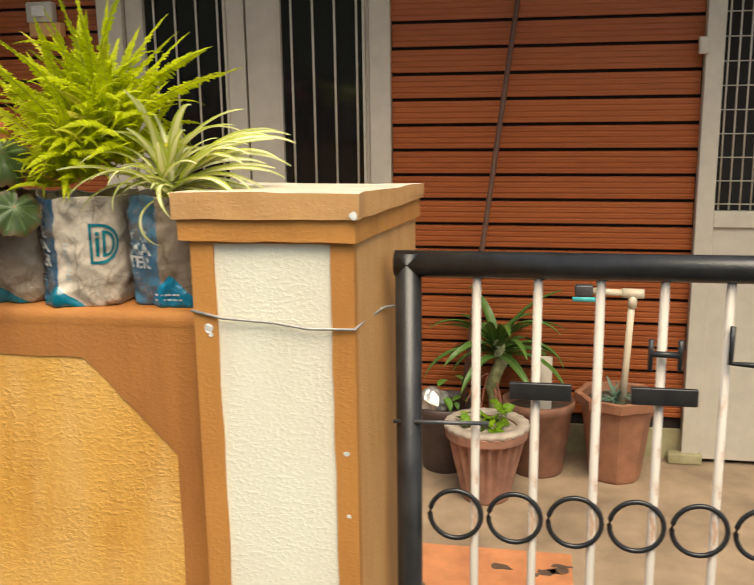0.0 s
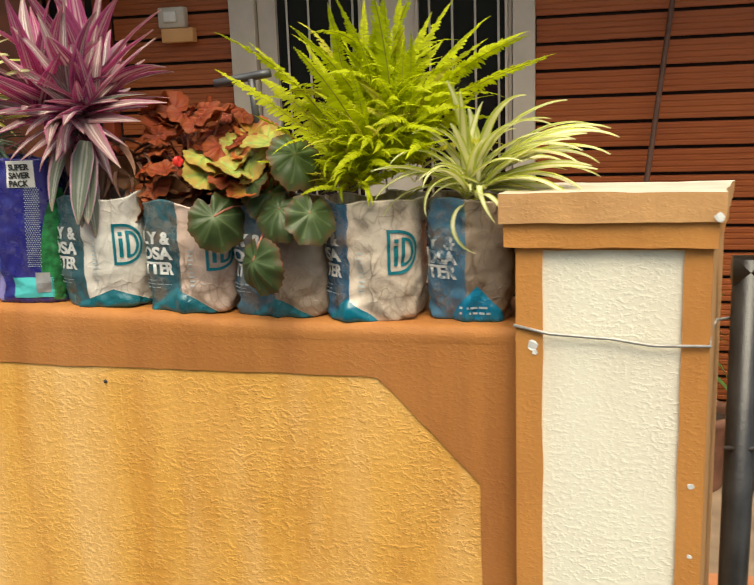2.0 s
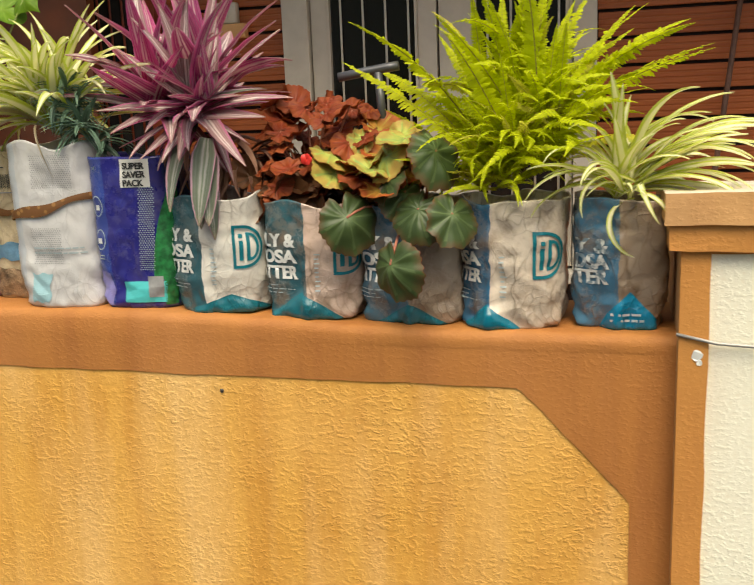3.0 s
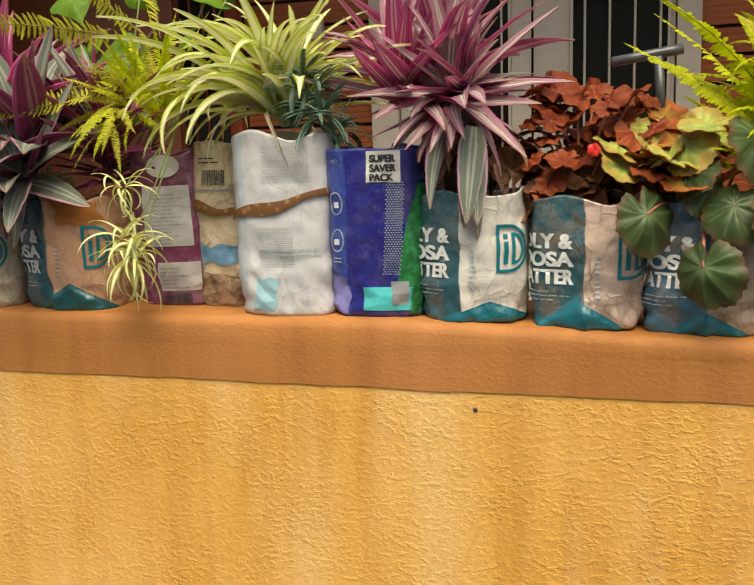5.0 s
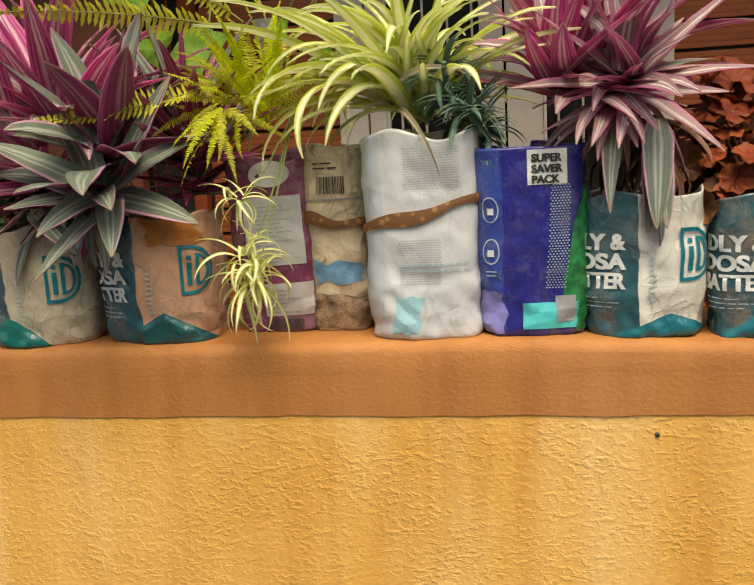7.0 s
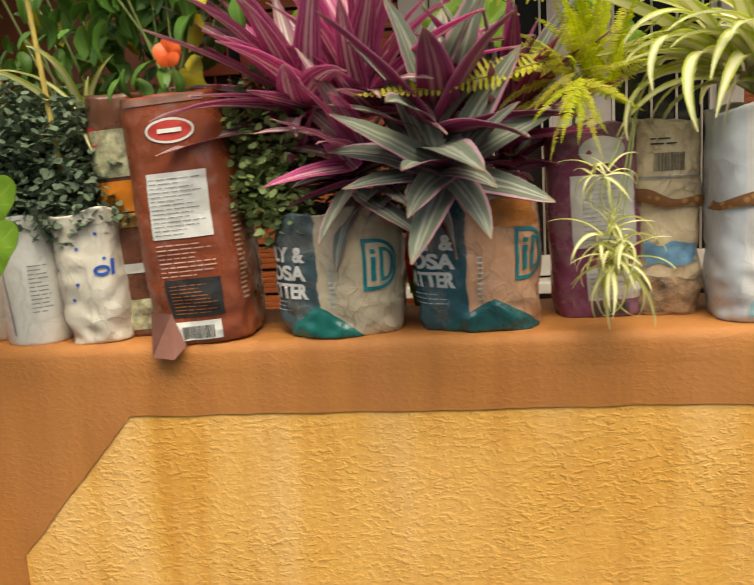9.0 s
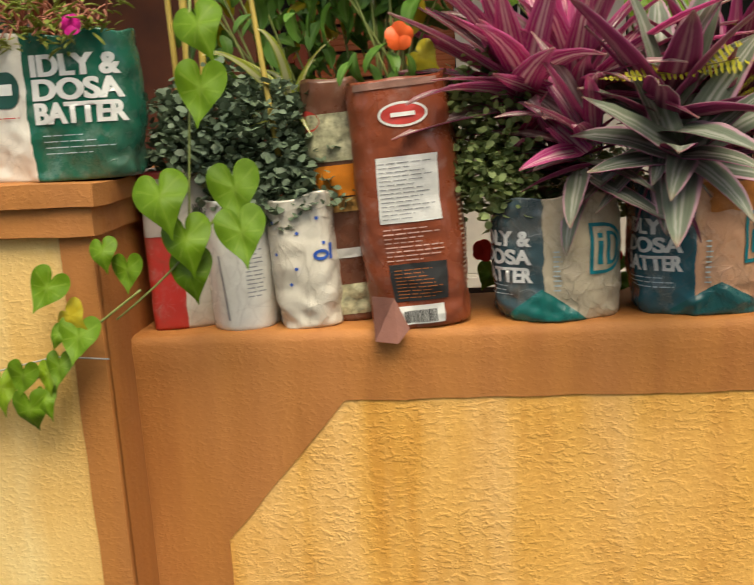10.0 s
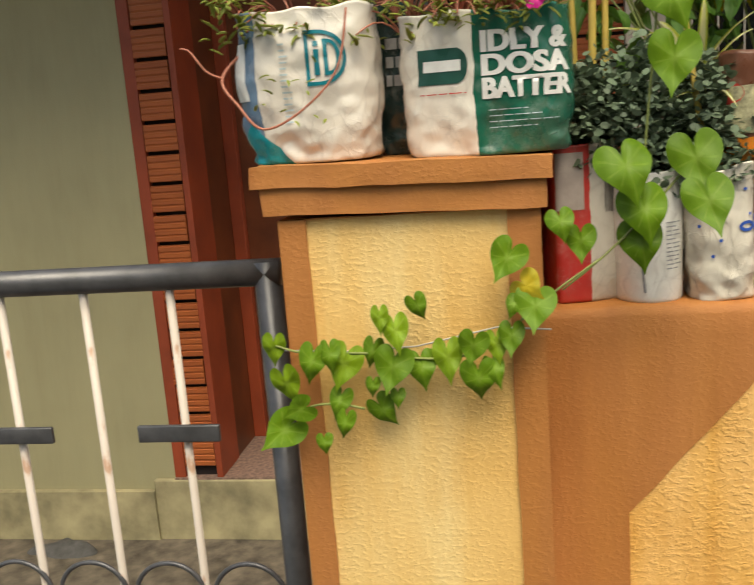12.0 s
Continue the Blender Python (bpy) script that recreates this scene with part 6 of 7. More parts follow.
# hanging spider plantlets
p9 = plant("spider_plantlet", -0.94, 0.055, 1.50, "hanging spider plantlets on thin runners", "plant")
for j, (c, s, n) in enumerate((((-0.035, -0.075, -0.055), 0.30, 18), ((-0.028, -0.082, -0.125), 0.38, 22), ((-0.022, -0.088, -0.152), 0.42, 34))):
    stalk(p9, (0.02, 0, 0.05), c, 0.0013, L["stem"], 0.01, "runner")
    rosette(p9, SP, "spider_leaf", c, n, (70, -55), (s * 0.7, s), 60 + j, lift=0.01)
# broad rhoeo over the peach and beige bags
p10 = plant("rhoeo_plant", -1.16, 0.07, 1.43, "broad rhoeo with striped grey-green leaves and purple undersides")
rosette(p10, RHW, "rhoeo_leaf", (0.012, -0.075, 0.028), 16, (62, 0), (0.58, 0.84), 71, tilt=36, lift=0.01, roll=15)
rosette(p10, RHW, "rhoeo_leaf", (0.0, -0.03, 0.06), 16, (75, 25), (0.75, 1.0), 76, tilt=20)
rosette(p10, RHW, "rhoeo_leaf", (-0.02, -0.06, 0.02), 9, (-20, -65), (0.4, 0.6), 72, az=(190, 350))
rosette(p10, RHW, "rhoeo_leaf", (-0.10, -0.05, 0.01), 7, (20, -45), (0.45, 0.62), 73, az=(170, 340))
p11 = plant("rhoeo_plant", -1.275, 0.105, 1.43, "tall magenta rhoeo with long pointed leaves")
rosette(p11, RHM, "rhoeo_leaf", (0.02, 0.0, 0.10), 42, (84, 12), (0.8, 1.2), 73, tilt=12)
rosette(p11, RHM, "rhoeo_leaf", (-0.05, -0.02, 0.10), 26, (65, 5), (0.75, 1.15), 74, az=(110, 300))
rosette(p11, RHM, "rhoeo_leaf", (0.02, -0.075, 0.04), 12, (60, 20), (0.55, 0.8), 77, az=(100, 260), tilt=20)
rosette(p11, RHD, "rhoeo_leaf", (0.0, -0.01, 0.01), 26, (50, 0), (0.4, 0.62), 78)
rosette(p11, RHM, "rhoeo_leaf", (-0.06, 0.01, 0.02), 20, (70, 10), (0.45, 0.65), 79)
p12 = plant("rhoeo_plant", -1.075, 0.115, 1.43, "purple rhoeo behind the hanging plantlets")
rosette(p12, RHD, "rhoeo_leaf", (0, -0.01, 0.06), 40, (86, 15), (0.6, 0.95), 75, tilt=15)
rosette(p12, RHD, "rhoeo_leaf", (0, -0.01, 0.02), 26, (60, 0), (0.4, 0.65), 80)


def leaf_mass(th, name, boxes, size, mat, seed, label):
    """Very many tiny leaves on hidden stems, as one mesh."""
    rnd = random.Random(seed)
    bm = bmesh.new()
    uvl = bm.loops.layers.uv.new("UVMap")
    for (cx, cy, cz), (rx, ry, rz), count in boxes:
        for _ in range(count):
            d = Vector((rnd.gauss(0, 1), rnd.gauss(0, 1), rnd.gauss(0, 1))).normalized()
            k = rnd.random() ** 0.35 * (0.85 + 0.35 * noise.noise(d * 2.5 + Vector((seed, 0, 0))))
            q = Vector((cx + d.x * rx * k, cy + d.y * ry * k, cz + d.z * rz * k))
            s = size * rnd.uniform(0.6, 1.25)
            m = Matrix.Translation(q) @ Euler((rnd.uniform(-1.3, 0.4), rnd.uniform(-0.8, 0.8), rnd.uniform(0, 6.28))).to_matrix().to_4x4()
            ring = [bm.verts.new(m @ Vector((s * math.cos(w) * 1.15, s * math.sin(w) * 0.85, 0.25 * s * abs(math.sin(w))))) for w in (math.tau * j / 7 for j in range(7))]
            f_ = bm.faces.new(ring)
            for lp in f_.loops:
                lp[uvl].uv = (0.6, 0.5)
    ob = part(name, bm, mat, th, label)
    ob["kind"] = "stuff"
    return ob


p13 = plant("creeper", -1.385, 0.10, 1.415, "small round-leaved creeper between the coffee pouch and a batter bag")
leaf_mass(p13, "foliage", [((0, -0.03, 0.085), (0.085, 0.065, 0.11), 1500), ((0.02, -0.055, 0.03), (0.07, 0.05, 0.07), 700), ((0.14, 0.04, 0.0), (0.12, 0.04, 0.075), 900)], 0.0056, L["tiny_light"], 81, "tiny grey-green leaves")
p14 = plant("creeper", -1.682, 0.085, 1.425, "dense dark small-leaved creeper over three planters")
leaf_mass(p14, "foliage", [((-0.01, -0.005, 0.085), (0.15, 0.10, 0.105), 4200), ((0.03, -0.04, 0.015), (0.11, 0.06, 0.06), 1200), ((-0.09, 0.0, 0.09), (0.05, 0.06, 0.08), 480)], 0.0056, L["tiny"], 82, "tiny dark green leaves")
rosette(p14, SP, "spider_leaf", (0.06, 0.02, 0.09), 22, (80, 20), (0.45, 0.8), 83)
for x, y, z, dx, r in ((-0.085, 0.02, 0.1, 0.01, 0.0065), (-0.065, 0.03, 0.1, 0.005, 0.0055), (-0.10, 0.04, 0.1, -0.01, 0.005)):
    stalk(p14, (x, y, z - 0.1), (x + dx, y, z + 0.35), r, L["cane"], 0, "cane")
stalk(p14, (0.045, -0.045, 0.06), (0.01, -0.02, 0.36), 0.0042, L["cane"], 0, "twig")
for dx, dy, dz in ((0.004, 0.085, -0.085), (0.175, 0.09, -0.075), (0.182, 0.085, -0.10)):
    blossom(p13, (dx, dy, dz), 0.016, L["flower_red"], 5)
    sprout(p13, "heart_leaf", HT[0], Matrix.Translation((dx + 0.008, dy, dz - 0.035)) @ Matrix.Rotation(radians(70), 4, "X") @ Matrix.Rotation(radians(240), 4, "Z") @ Matrix.Scale(0.5, 4))
# balsam with an orange flower in the coffee pouch
p15 = plant("balsam", -1.49, 0.095, 1.560, "balsam with soft green leaves and an orange flower")
for k in range(300):
    a = rnd.uniform(0, 360)
    r, z = rnd.uniform(0.01, 0.16), rnd.uniform(0.06, 0.30)
    q = Vector((r * math.cos(radians(a)) * 1.0 - 0.03, r * math.sin(radians(a)) * 0.6 + 0.02, z + 0.03))
    if k % 16 == 0:
        stalk(p15, (0.02 * math.cos(a), 0.02 * math.sin(a), 0), q, 0.0020)
    sprout(p15, "balsam_leaf", BY if k % 14 == 5 else BA[k % 3], spring(q, rnd.uniform(0, 360), rnd.uniform(-75, 10), rnd.uniform(-50, 50), rnd.uniform(0.6, 1.15)))
for k in range(150):
    q = Vector((rnd.uniform(-0.30, -0.05), rnd.uniform(0.02, 0.12), rnd.uniform(0.02, 0.28)))
    if k % 15 == 0:
        stalk(p15, (q.x * 0.6, 0.04, -0.02), q, 0.0020)
    sprout(p15, "balsam_leaf", BY if k % 17 == 5 else BA[k % 3], spring(q, rnd.uniform(0, 360), rnd.uniform(-75, 10), rnd.uniform(-50, 50), rnd.uniform(0.5, 1.0)))
for k in range(7):
    q = Vector((rnd.uniform(-0.05, 0.05), -0.065 - rnd.uniform(0, 0.02), rnd.uniform(0.02, 0.07)))
    sprout(p15, "balsam_leaf", BA[k % 3], spring(q, rnd.uniform(200, 340), rnd.uniform(-60, 0), 0, rnd.uniform(0.6, 0.9)))
blossom(p15, (0.015, -0.075, 0.060), 0.017, L["flower_orange"], turn=0.3)
sprout(p15, "yellow_leaf", HTY, Matrix.Translation((0.042, -0.08, 0.035)) @ Matrix.Rotation(radians(-50), 4, "Y") @ Matrix.Rotation(radians(70), 4, "X") @ Matrix.Rotation(radians(270), 4, "Z") @ Matrix.Scale(0.55, 4), "yellowed heart-shaped leaf")
# heart-leaved vine
p16 = plant("heart_vine", -1.70, 0.06, 1.43, "heart-leaved vine climbing over the planters and along the pillar")
VX = [(-1.69, 1.615, 0.95), (-1.69, 1.545, 0.95), (-1.745, 1.430, 1.05), (-1.665, 1.432, 1.0), (-1.724, 1.378, 0.95), (-1.655, 1.385, 0.95), (-1.727, 1.338, 0.85), (-1.797, 1.345, 0.6), (-1.82, 1.37, 0.55)]
for k, (x, z, s) in enumerate(VX):
    q = Vector((x + 1.70, -0.085 - 0.012 * (k % 3) - 0.06, z - 1.43 + 0.025))
    sprout(p16, "heart_leaf", HT[2 * (k % 2)], Matrix.Translation(q) @ Matrix.Rotation(radians(rnd.uniform(-14, 14)), 4, "Y") @ Matrix.Rotation(radians(rnd.uniform(62, 82)), 4, "X") @ Matrix.Rotation(radians(270 + rnd.uniform(-22, 22)), 4, "Z") @ Matrix.Diagonal((1.12, 0.88, 1, 1)) @ Matrix.Scale(s * 0.82, 4))
stalk(p16, (0.0, -0.13, 0.24), (-0.03, -0.135, -0.06), 0.0018, L["stem"], 0)
stalk(p16, (0.03, -0.13, 0.02), (-0.12, -0.15, -0.12), 0.0018, L["stem"], 0.01)


def trailing(th, pts, leaves, seed):
    """A runner in front of the pillar with hanging heart leaves (x, z of the middle, size, turn)."""
    rn = random.Random(seed)
    base = Vector(th.matrix_world.translation)
    part("runner", tube(eased([Vector((x, -0.112, z)) - base for x, z in pts]), 0.0016, 6), L["stem"], th)
    for x, z, sc, turn in leaves:
        q = Vector((x, -0.113 - rn.uniform(0.0, 0.02), z + 0.020 * sc)) - base
        sprout(th, "heart_leaf", HT[rn.randrange(3)], Matrix.Translation(q) @ Matrix.Rotation(radians(turn), 4, "Y") @ Matrix.Rotation(radians(rn.uniform(62, 100)), 4, "X") @ Matrix.Rotation(radians(270 + rn.uniform(-12, 12)), 4, "Z") @ Matrix.Diagonal((1.05, rn.uniform(0.62, 0.9), 1, 1)) @ Matrix.Scale(sc, 4))


bpy.context.view_layer.update()
trailing(p16, [(-1.778, 1.349), (-1.855, 1.295), (-1.884, 1.266), (-1.943, 1.238), (-2.002, 1.237), (-2.062, 1.245), (-2.135, 1.247), (-2.175, 1.258)], [(-1.883, 1.346, 0.62, 35), (-1.853, 1.287, 0.66, 5), (-1.877, 1.296, 0.36, 20), (-1.882, 1.254, 0.50, 10), (-1.900, 1.243, 0.50, 0), (-1.904, 1.215, 0.50, -5), (-1.923, 1.202, 0.60, -8), (-1.928, 1.244, 0.50, 5), (-1.960, 1.225, 0.66, -8), (-1.993, 1.215, 0.58, 0), (-2.027, 1.217, 0.68, 10), (-2.021, 1.263, 0.60, -10), (-1.993, 1.295, 0.42, -25), (-2.039, 1.284, 0.42, 0), (-2.053, 1.239, 0.46, 25), (-2.089, 1.220, 0.70, 15), (-2.127, 1.229, 0.60, 20)], 5)
trailing(p16, [(-2.068, 1.173), (-2.104, 1.180), (-2.142, 1.175), (-2.177, 1.143)], [(-2.104, 1.239, 0.50, -10), (-2.162, 1.200, 0.62, -10), (-2.178, 1.246, 0.50, 10), (-2.172, 1.136, 0.72, 55), (-2.147, 1.169, 0.50, 70), (-2.098, 1.176, 0.50, 15), (-2.092, 1.151, 0.45, 20), (-2.045, 1.160, 0.55, -25), (-2.120, 1.129, 0.32, 0), (-2.053, 1.202, 0.30, 0), (-2.024, 1.185, 0.30, 10)], 6)
part("tie", tube([Vector(q) - p16.matrix_world.translation for q in ((-1.835, -0.09, 1.262), (-1.90, -0.094, 1.268), (-2.0, -0.094, 1.247), (-2.08, -0.094, 1.243), (-2.17, -0.092, 1.246))], 0.0012, 5), M["wire"], p16, "thin wire that holds the vine")
sprout(p16, "yellow_leaf", HTY, Matrix.Translation((-0.162, -0.180, -0.107)) @ Matrix.Rotation(radians(-50), 4, "Y") @ Matrix.Rotation(radians(70), 4, "X") @ Matrix.Rotation(radians(270), 4, "Z") @ Matrix.Scale(0.55, 4), "yellowed heart-shaped leaf")
# portulaca on the pillar
p17 = plant("portulaca", -2.05, 0.03, 1.630, "portulaca with reddish stems and magenta flowers over the pillar bags")
for k in range(110):
    a = rnd.uniform(0, 360)
    c = rnd.choice((-0.09, -0.03, 0.05, 0.12, 0.17))
    q = Vector((c + rnd.uniform(-0.06, 0.06), rnd.uniform(-0.10, 0.06), rnd.uniform(-0.01, 0.09)))
    stalk(p17, (c, 0, -0.01), q, 0.0013, L["red_stem"], -0.02)
    for j in range(4):
        sprout(p17, "portulaca_leaf", PO[j % 2], spring(q + Vector((0, 0, -0.004 * j)), rnd.uniform(0, 360), rnd.uniform(-20, 60), 0, rnd.uniform(0.22, 0.42)))
for at in ((0.12, -0.11, 0.045), (0.21, -0.10, 0.02), (0.05, -0.09, 0.09)):
    blossom(p17, at, 0.012, L["flower_pink"], 6)
part("loose_stem", tube(eased([(-0.145, -0.06, 0.0), (-0.172, -0.10, -0.04), (-0.15, -0.115, -0.075), (-0.12, -0.118, -0.105), (-0.07, -0.115, -0.085), (-0.025, -0.11, -0.04), (-0.01, -0.10, 0.03)]), 0.0020, 6, 0.7), L["red_stem"], p17)
part("loose_stem", tube(eased([(-0.172, -0.10, -0.04), (-0.19, -0.105, -0.03), (-0.21, -0.10, -0.005), (-0.222, -0.10, 0.0)]), 0.0016, 6, 0.7), L["red_stem"], p17)
for k in range(40):
    q = Vector((rnd.uniform(-0.20, -0.09), rnd.uniform(-0.11, -0.02), rnd.uniform(-0.02, 0.07)))
    sprout(p17, "portulaca_leaf", PO[k % 2], spring(q, rnd.uniform(0, 360), rnd.uniform(-20, 60), 0, rnd.uniform(0.3, 0.5)))
for k in range(14):
    q = Vector((rnd.uniform(-0.13, -0.03), -0.115, rnd.uniform(-0.10, -0.03)))
    sprout(p17, "portulaca_leaf", PO[k % 2], spring(q, rnd.uniform(180, 360), rnd.uniform(-20, 60), 0, rnd.uniform(0.2, 0.3)))
# broad leaves behind the row
p18 = plant("pothos", -1.12, 0.19, 1.50, "broad green pothos leaves behind the row of bags")
for k in range(10):
    q = Vector((rnd.uniform(-0.22, 0.30), rnd.uniform(-0.01, 0.05), rnd.uniform(0.12, 0.30)))
    stalk(p18, (q.x * 0.3, 0, 0), q, 0.002)
    sprout(p18, "heart_leaf", HT[2 * (k % 2)], Matrix.Translation(q) @ Matrix.Rotation(radians(rnd.uniform(-50, 50)), 4, "Y") @ Matrix.Rotation(radians(rnd.uniform(30, 80)), 4, "X") @ Matrix.Rotation(radians(270 + rnd.uniform(-40, 40)), 4, "Z") @ Matrix.Scale(rnd.uniform(0.6, 1.0), 4))
# grey tool handle that stands among the begonias
tool = thing("garden_fork", pose(-0.272, 0.125, 1.39), "grey steel hand tool with a cross handle stuck in a planter", "garden tool")
part("cross_handle", tube([Vector(q) for q in ((-0.052, -0.006, 0.203), (-0.02, -0.002, 0.208), (0.02, 0.002, 0.214), (0.036, 0.004, 0.216))], 0.0068, 8), M["grey_steel"], tool, "flattened grey cross handle")
part("shank", tube([Vector(q) for q in ((0.006, 0.0, 0.208), (0.010, 0.0, 0.15), (0.016, 0.0, 0.06), (0.018, 0.0, -0.02))], 0.0062, 8), M["grey_steel"], tool)
for k in range(80):
    c = rnd.choice((-0.15, -0.10, -0.05, 0.07, 0.12, 0.18, 0.22))
    q = Vector((c + rnd.uniform(-0.04, 0.04), rnd.uniform(-0.125, -0.07), rnd.uniform(0.0, 0.06)))
    stalk(p17, (c, -0.03, 0.005), q, 0.0013, L["red_stem"], -0.02)
    for j in range(3):
        sprout(p17, "portulaca_leaf", PO[j % 2], spring(q + Vector((0.004 * j, 0, -0.005 * j)), rnd.uniform(0, 360), rnd.uniform(-30, 60), 0, rnd.uniform(0.2, 0.38)))


# ---- porch ----
def pot(name, x, y, profile, mat, label, sides=40, shape=None, soil_z=None, soil_r=None):
    th = thing(name, pose(x, y, FLOOR), label, "flower pot", "pots on the porch")
    bm = bmesh.new()
    bm_lathe(bm, profile, sides, shape)
    part("pot_body", bm, mat, th, smooth=shape is None)
    bm = bmesh.new()
    bmesh.ops.create_circle(bm, cap_ends=True, segments=28, radius=soil_r, matrix=Matrix.Translation((0, 0, soil_z)))
    part("soil", bm, M["soil"], th, "dark potting soil")
    return th


def flutes(a, r, z):
    return r * (1 + (0.075 * math.cos(a * 22) if 0.02 < z < 0.27 else 0.0))


def octagon(a, r, z):
    k = math.pi / 4
    return r * (0.45 + 0.55 * math.cos(k / 2) / math.cos((a % k) - k / 2) * 1.04) * (1 + (0.03 * math.cos(8 * a) if z > 0.33 else 0))


pot("fluted_pot", 0.448, 2.30, [(0.095, 0.0), (0.10, 0.01), (0.145, 0.25), (0.155, 0.275), (0.172, 0.28), (0.176, 0.315), (0.168, 0.32), (0.125, 0.318), (0.12, 0.27), (0.1, 0.26)], plain("red_grey_concrete", (0.30, 0.15, 0.10), 0.85, 0, 0.3, 14, 0.4), "fluted concrete pot with a thick grey rim", 132, flutes, 0.29, 0.124)
rim = bmesh.new()
bm_lathe(rim, [(0.126, 0.312), (0.174, 0.312), (0.178, 0.326), (0.172, 0.334), (0.130, 0.334), (0.124, 0.30)], 88, lambda a, r, z: r * (1 + (0.02 * math.cos(a * 22) if r > 0.16 else 0)))
o = part("rim", rim, M["concrete"], bpy.data.objects["fluted_pot"], "pale grey rim")
pot("clay_pot", 0.66, 2.62, [(0.11, 0.0), (0.115, 0.01), (0.150, 0.29), (0.160, 0.30), (0.162, 0.335), (0.152, 0.34), (0.145, 0.31), (0.14, 0.28)], M["old_clay"], "weathered brown clay pot", soil_z=0.29, soil_r=0.142)
pot("terracotta_pot", 1.0, 2.60, [(0.105, 0.0), (0.11, 0.01), (0.150, 0.33), (0.172, 0.345), (0.176, 0.385), (0.166, 0.39), (0.148, 0.385), (0.14, 0.34)], M["terracotta"], "eight-sided terracotta pot with a scalloped rim", 48, octagon, 0.35, 0.14)
pot("dark_pot", 0.245, 2.60, [(0.10, 0.0), (0.105, 0.01), (0.145, 0.27), (0.152, 0.28), (0.154, 0.31), (0.146, 0.315), (0.14, 0.28)], plain("black_plastic_pot", (0.07, 0.045, 0.04), 0.5, 0, 0.3, 14, 0.2), "dark brown plastic pot", soil_z=0.28, soil_r=0.138)
bm = bmesh.new()
bmesh.ops.create_icosphere(bm, subdivisions=4, radius=0.062)
wobble(bm, 0.03, 26, 4)
ob = part("crumpled_foil", bm, M["foil"], smooth=False)
ob.location = (0.20, 2.52, FLOOR + 0.335)
tagged(ob, "crumpled silver plastic bundle on the dark pot", "bundle")
# clover in the fluted pot
cl = thing("clover", pose(0.448, 2.30, FLOOR + 0.29), "bright green clover in the fluted pot", "plant", "porch plants")
rnd = random.Random(90)
for k in range(34):
    a, r = rnd.uniform(0, 360), 0.11 * rnd.random() ** 0.5
    q = Vector((r * math.cos(radians(a)), r * math.sin(radians(a)), rnd.uniform(0.02, 0.09) * (1.4 if r * math.cos(radians(a)) > 0.02 else 0.8)))
    stalk(cl, (q.x * 0.7, q.y * 0.7, 0), q, 0.0018)
    sprout(cl, "clover_leaf", HT[k % 3], Matrix.Translation(q) @ Euler((rnd.uniform(0, 0.9), rnd.uniform(-0.4, 0.4), rnd.uniform(0, 6))).to_matrix().to_4x4() @ Matrix.Scale(rnd.uniform(0.45, 0.75), 4))
# lily behind
ly = thing("crinum_lily", pose(0.47, 2.62, FLOOR), "tall lily with long arching leaves on a bare bulb stem", "plant", "porch plants")
part("bulb_stem", tube([(0.0, 0.0, 0.0), (0.0, 0.0, 0.30), (-0.02, -0.02, 0.40), (0.02, -0.02, 0.50), (0.0, 0, 0.66)], 0.034, 12, 0.9), plain("bulb_skin", (0.30, 0.30, 0.14), 0.6, 0, 0.4, 30, 0.3), ly, "pale ringed stem")
rosette(ly, LI, "lily_leaf", (0, 0, 0.52), 30, (82, 18), (0.65, 1.1), 91)
for k in range(5):
    stalk(ly, (-0.03, -0.02, 0.45), (rnd.uniform(-0.25, 0.15), -0.06, rnd.uniform(0.12, 0.3)), 0.004, L["red_stem"], -0.05, "dry_root")
for k in range(16):
    q = Vector((-0.22 + rnd.uniform(-0.1, 0.09), -0.06 + rnd.uniform(-0.06, 0.05), 0.30 + rnd.uniform(0.0, 0.16)))
    sprout(ly, "small_leaf", BA[k % 3], spring(q, rnd.uniform(0, 360), rnd.uniform(-20, 40), 0, rnd.uniform(1.0, 1.6)))
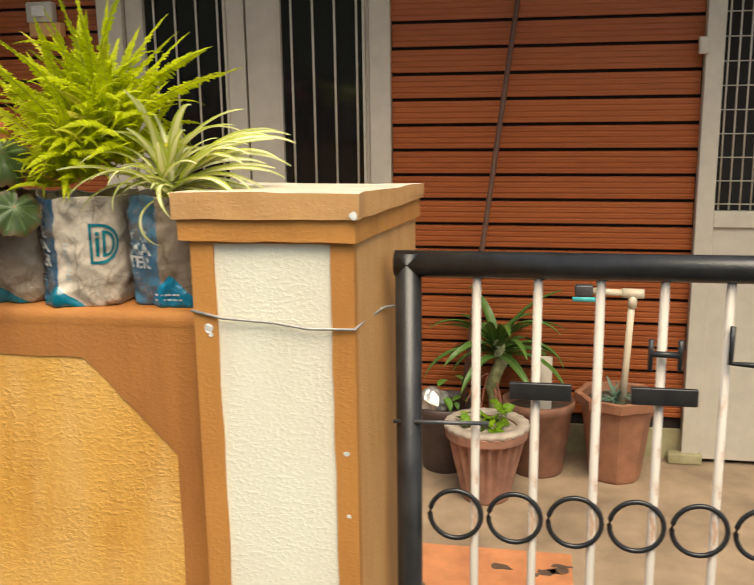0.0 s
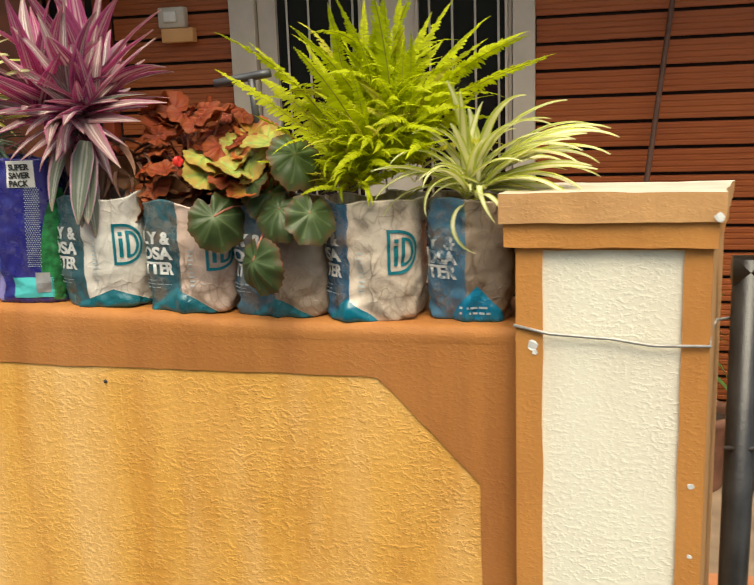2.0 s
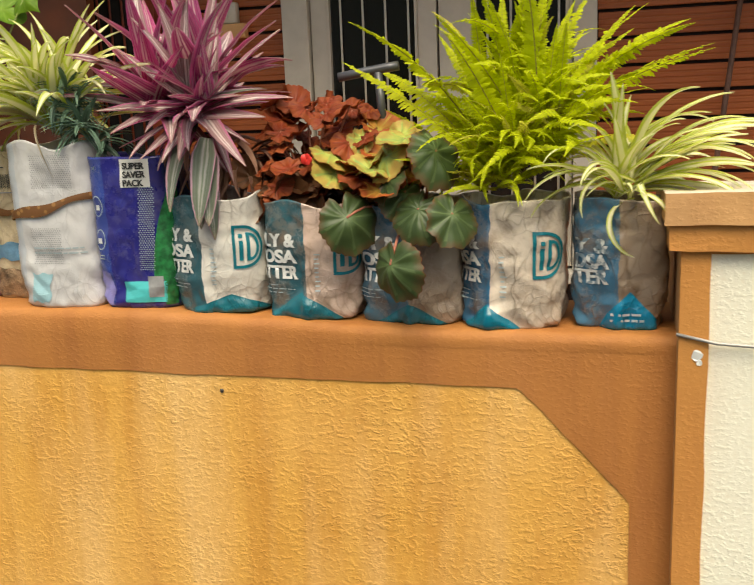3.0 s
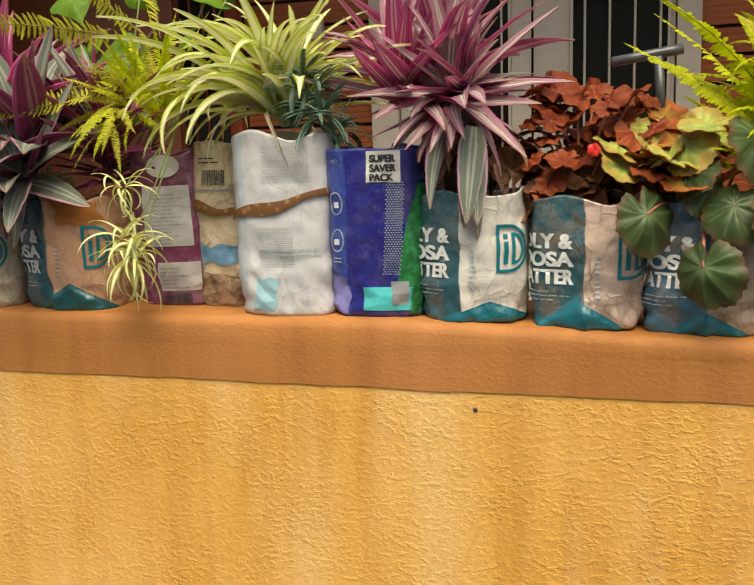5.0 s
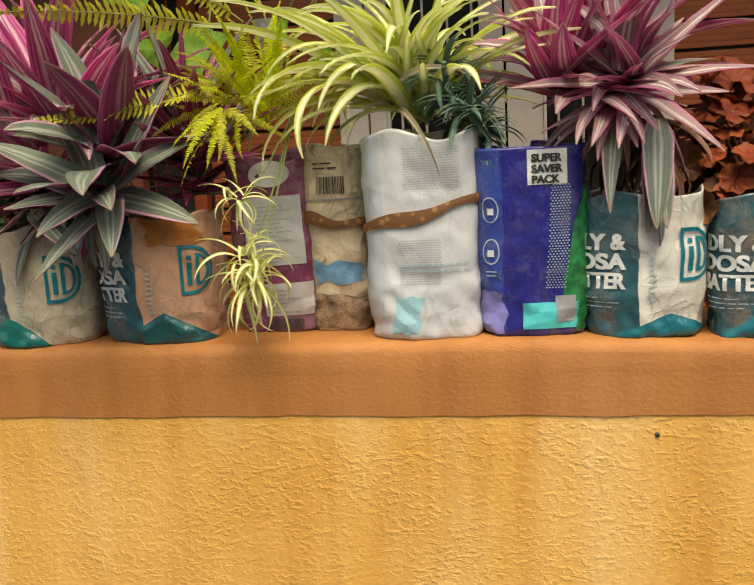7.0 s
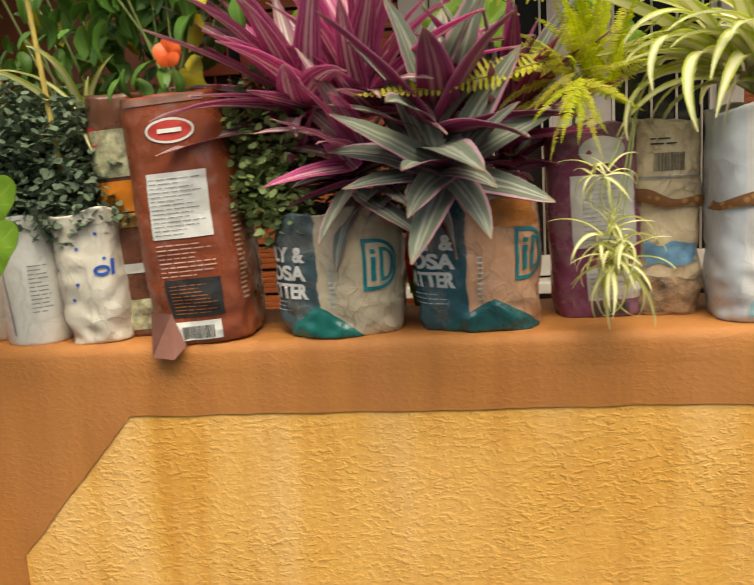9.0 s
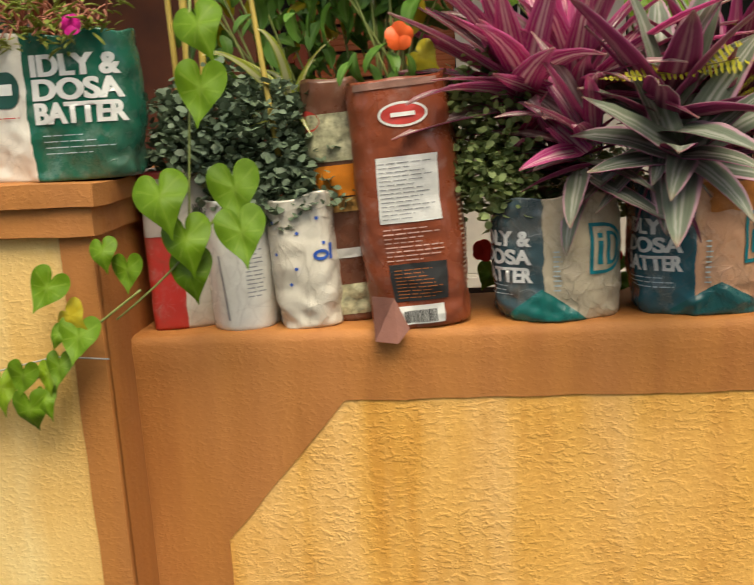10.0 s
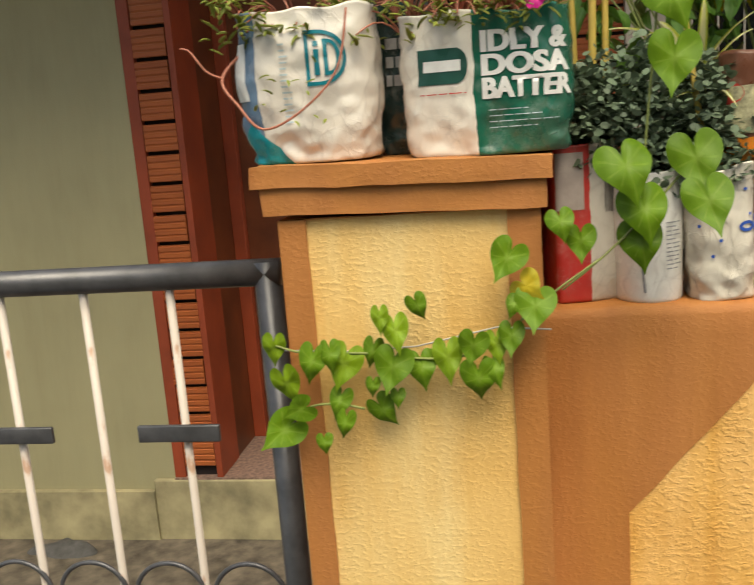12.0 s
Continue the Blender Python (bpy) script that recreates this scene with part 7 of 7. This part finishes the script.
# stand pipe with a tap
tp = thing("water_tap", pose(1.015, 2.56, FLOOR + 0.35), "cream plastic stand pipe with a side tap in a pot", "tap")
part("pipe", tube([(0, 0, -0.02), (0.012, 0, 0.22), (0.024, 0, 0.485)], 0.0145, 14), M["pvc"], tp)
part("elbow", tube([(0.07, 0, 0.49), (0.045, 0, 0.49), (-0.02, 0, 0.492)], 0.021, 14), M["pvc"], tp)
part("side_pipe", tube([(-0.02, 0, 0.492), (-0.14, 0, 0.497)], 0.0145, 14), M["pvc"], tp)
part("collar", tube([(0.024, 0, 0.43), (0.024, 0, 0.485)], 0.019, 14), M["pvc"], tp)
part("valve", box(-0.215, -0.14, -0.022, 0.022, 0.475, 0.525, bevel=0.008), M["grey_steel"], tp, "grey metal valve")
part("green_tag", box(-0.225, -0.13, -0.026, -0.022, 0.455, 0.475), M["ink_cyan"], tp, "pale green tape")
agave = thing("agave", pose(0.985, 2.58, FLOOR + 0.35), "small grey-green rosette in the terracotta pot", "plant", "porch plants")
rosette(agave, FI, "finger_leaf", (0, 0, 0.0), 20, (75, 15), (1.1, 1.7), 92)
st = part("leaning_stick", tube([(0.325, 2.52, FLOOR + 0.29), (0.375, 2.60, 0.72), (0.45, 2.68, 1.33), (0.535, 2.80, 2.02), (0.57, 2.822, 2.30)], 0.0125, 8, 0.85), M["stick"])
tagged(st, "dark wooden stick leaning against the clay wall", "stick")
sl = part("wood_slat", box(0.665, 0.715, 2.55, 2.562, FLOOR + 0.28, 0.46, bevel=0.003), M["white_paint"])
tagged(sl, "short pale wooden slat in the clay pot", "slat")
mat_ = thing("floor_tile", pose(0.15, 1.35, FLOOR), "worn red oxide floor patch with dark flaked spots", "floor", kind="structure")
part("patch", box(-0.9, 0.64, -0.7, 0.49, 0.0, 0.007, bevel=0.002), M["red_tile"], mat_, smooth=False)
for k in range(26):
    bm = bmesh.new()
    r = rnd.uniform(0.012, 0.045)
    bmesh.ops.create_circle(bm, cap_ends=True, segments=12, radius=r, matrix=Matrix.Translation((rnd.uniform(-0.2, 0.6), rnd.uniform(-0.1, 0.46), 0.0085)) @ Matrix.Diagonal((1.6, 0.8, 1, 1)))
    wobble(bm, r * 0.9, 40, k)
    for vv in bm.verts:
        vv.co.z = 0.0085
    part("flaked_spot", bm, M["chip"], mat_, smooth=False)

# ---- cladding strips of the house front ----
strips(facade, -0.028, 1.308, 0.05, hw, FY)
strips(facade, -2.03, -1.426, 0.05, hw, FY)
strips(facade, -3.10, -2.03, 0.05, 1.15, FY)
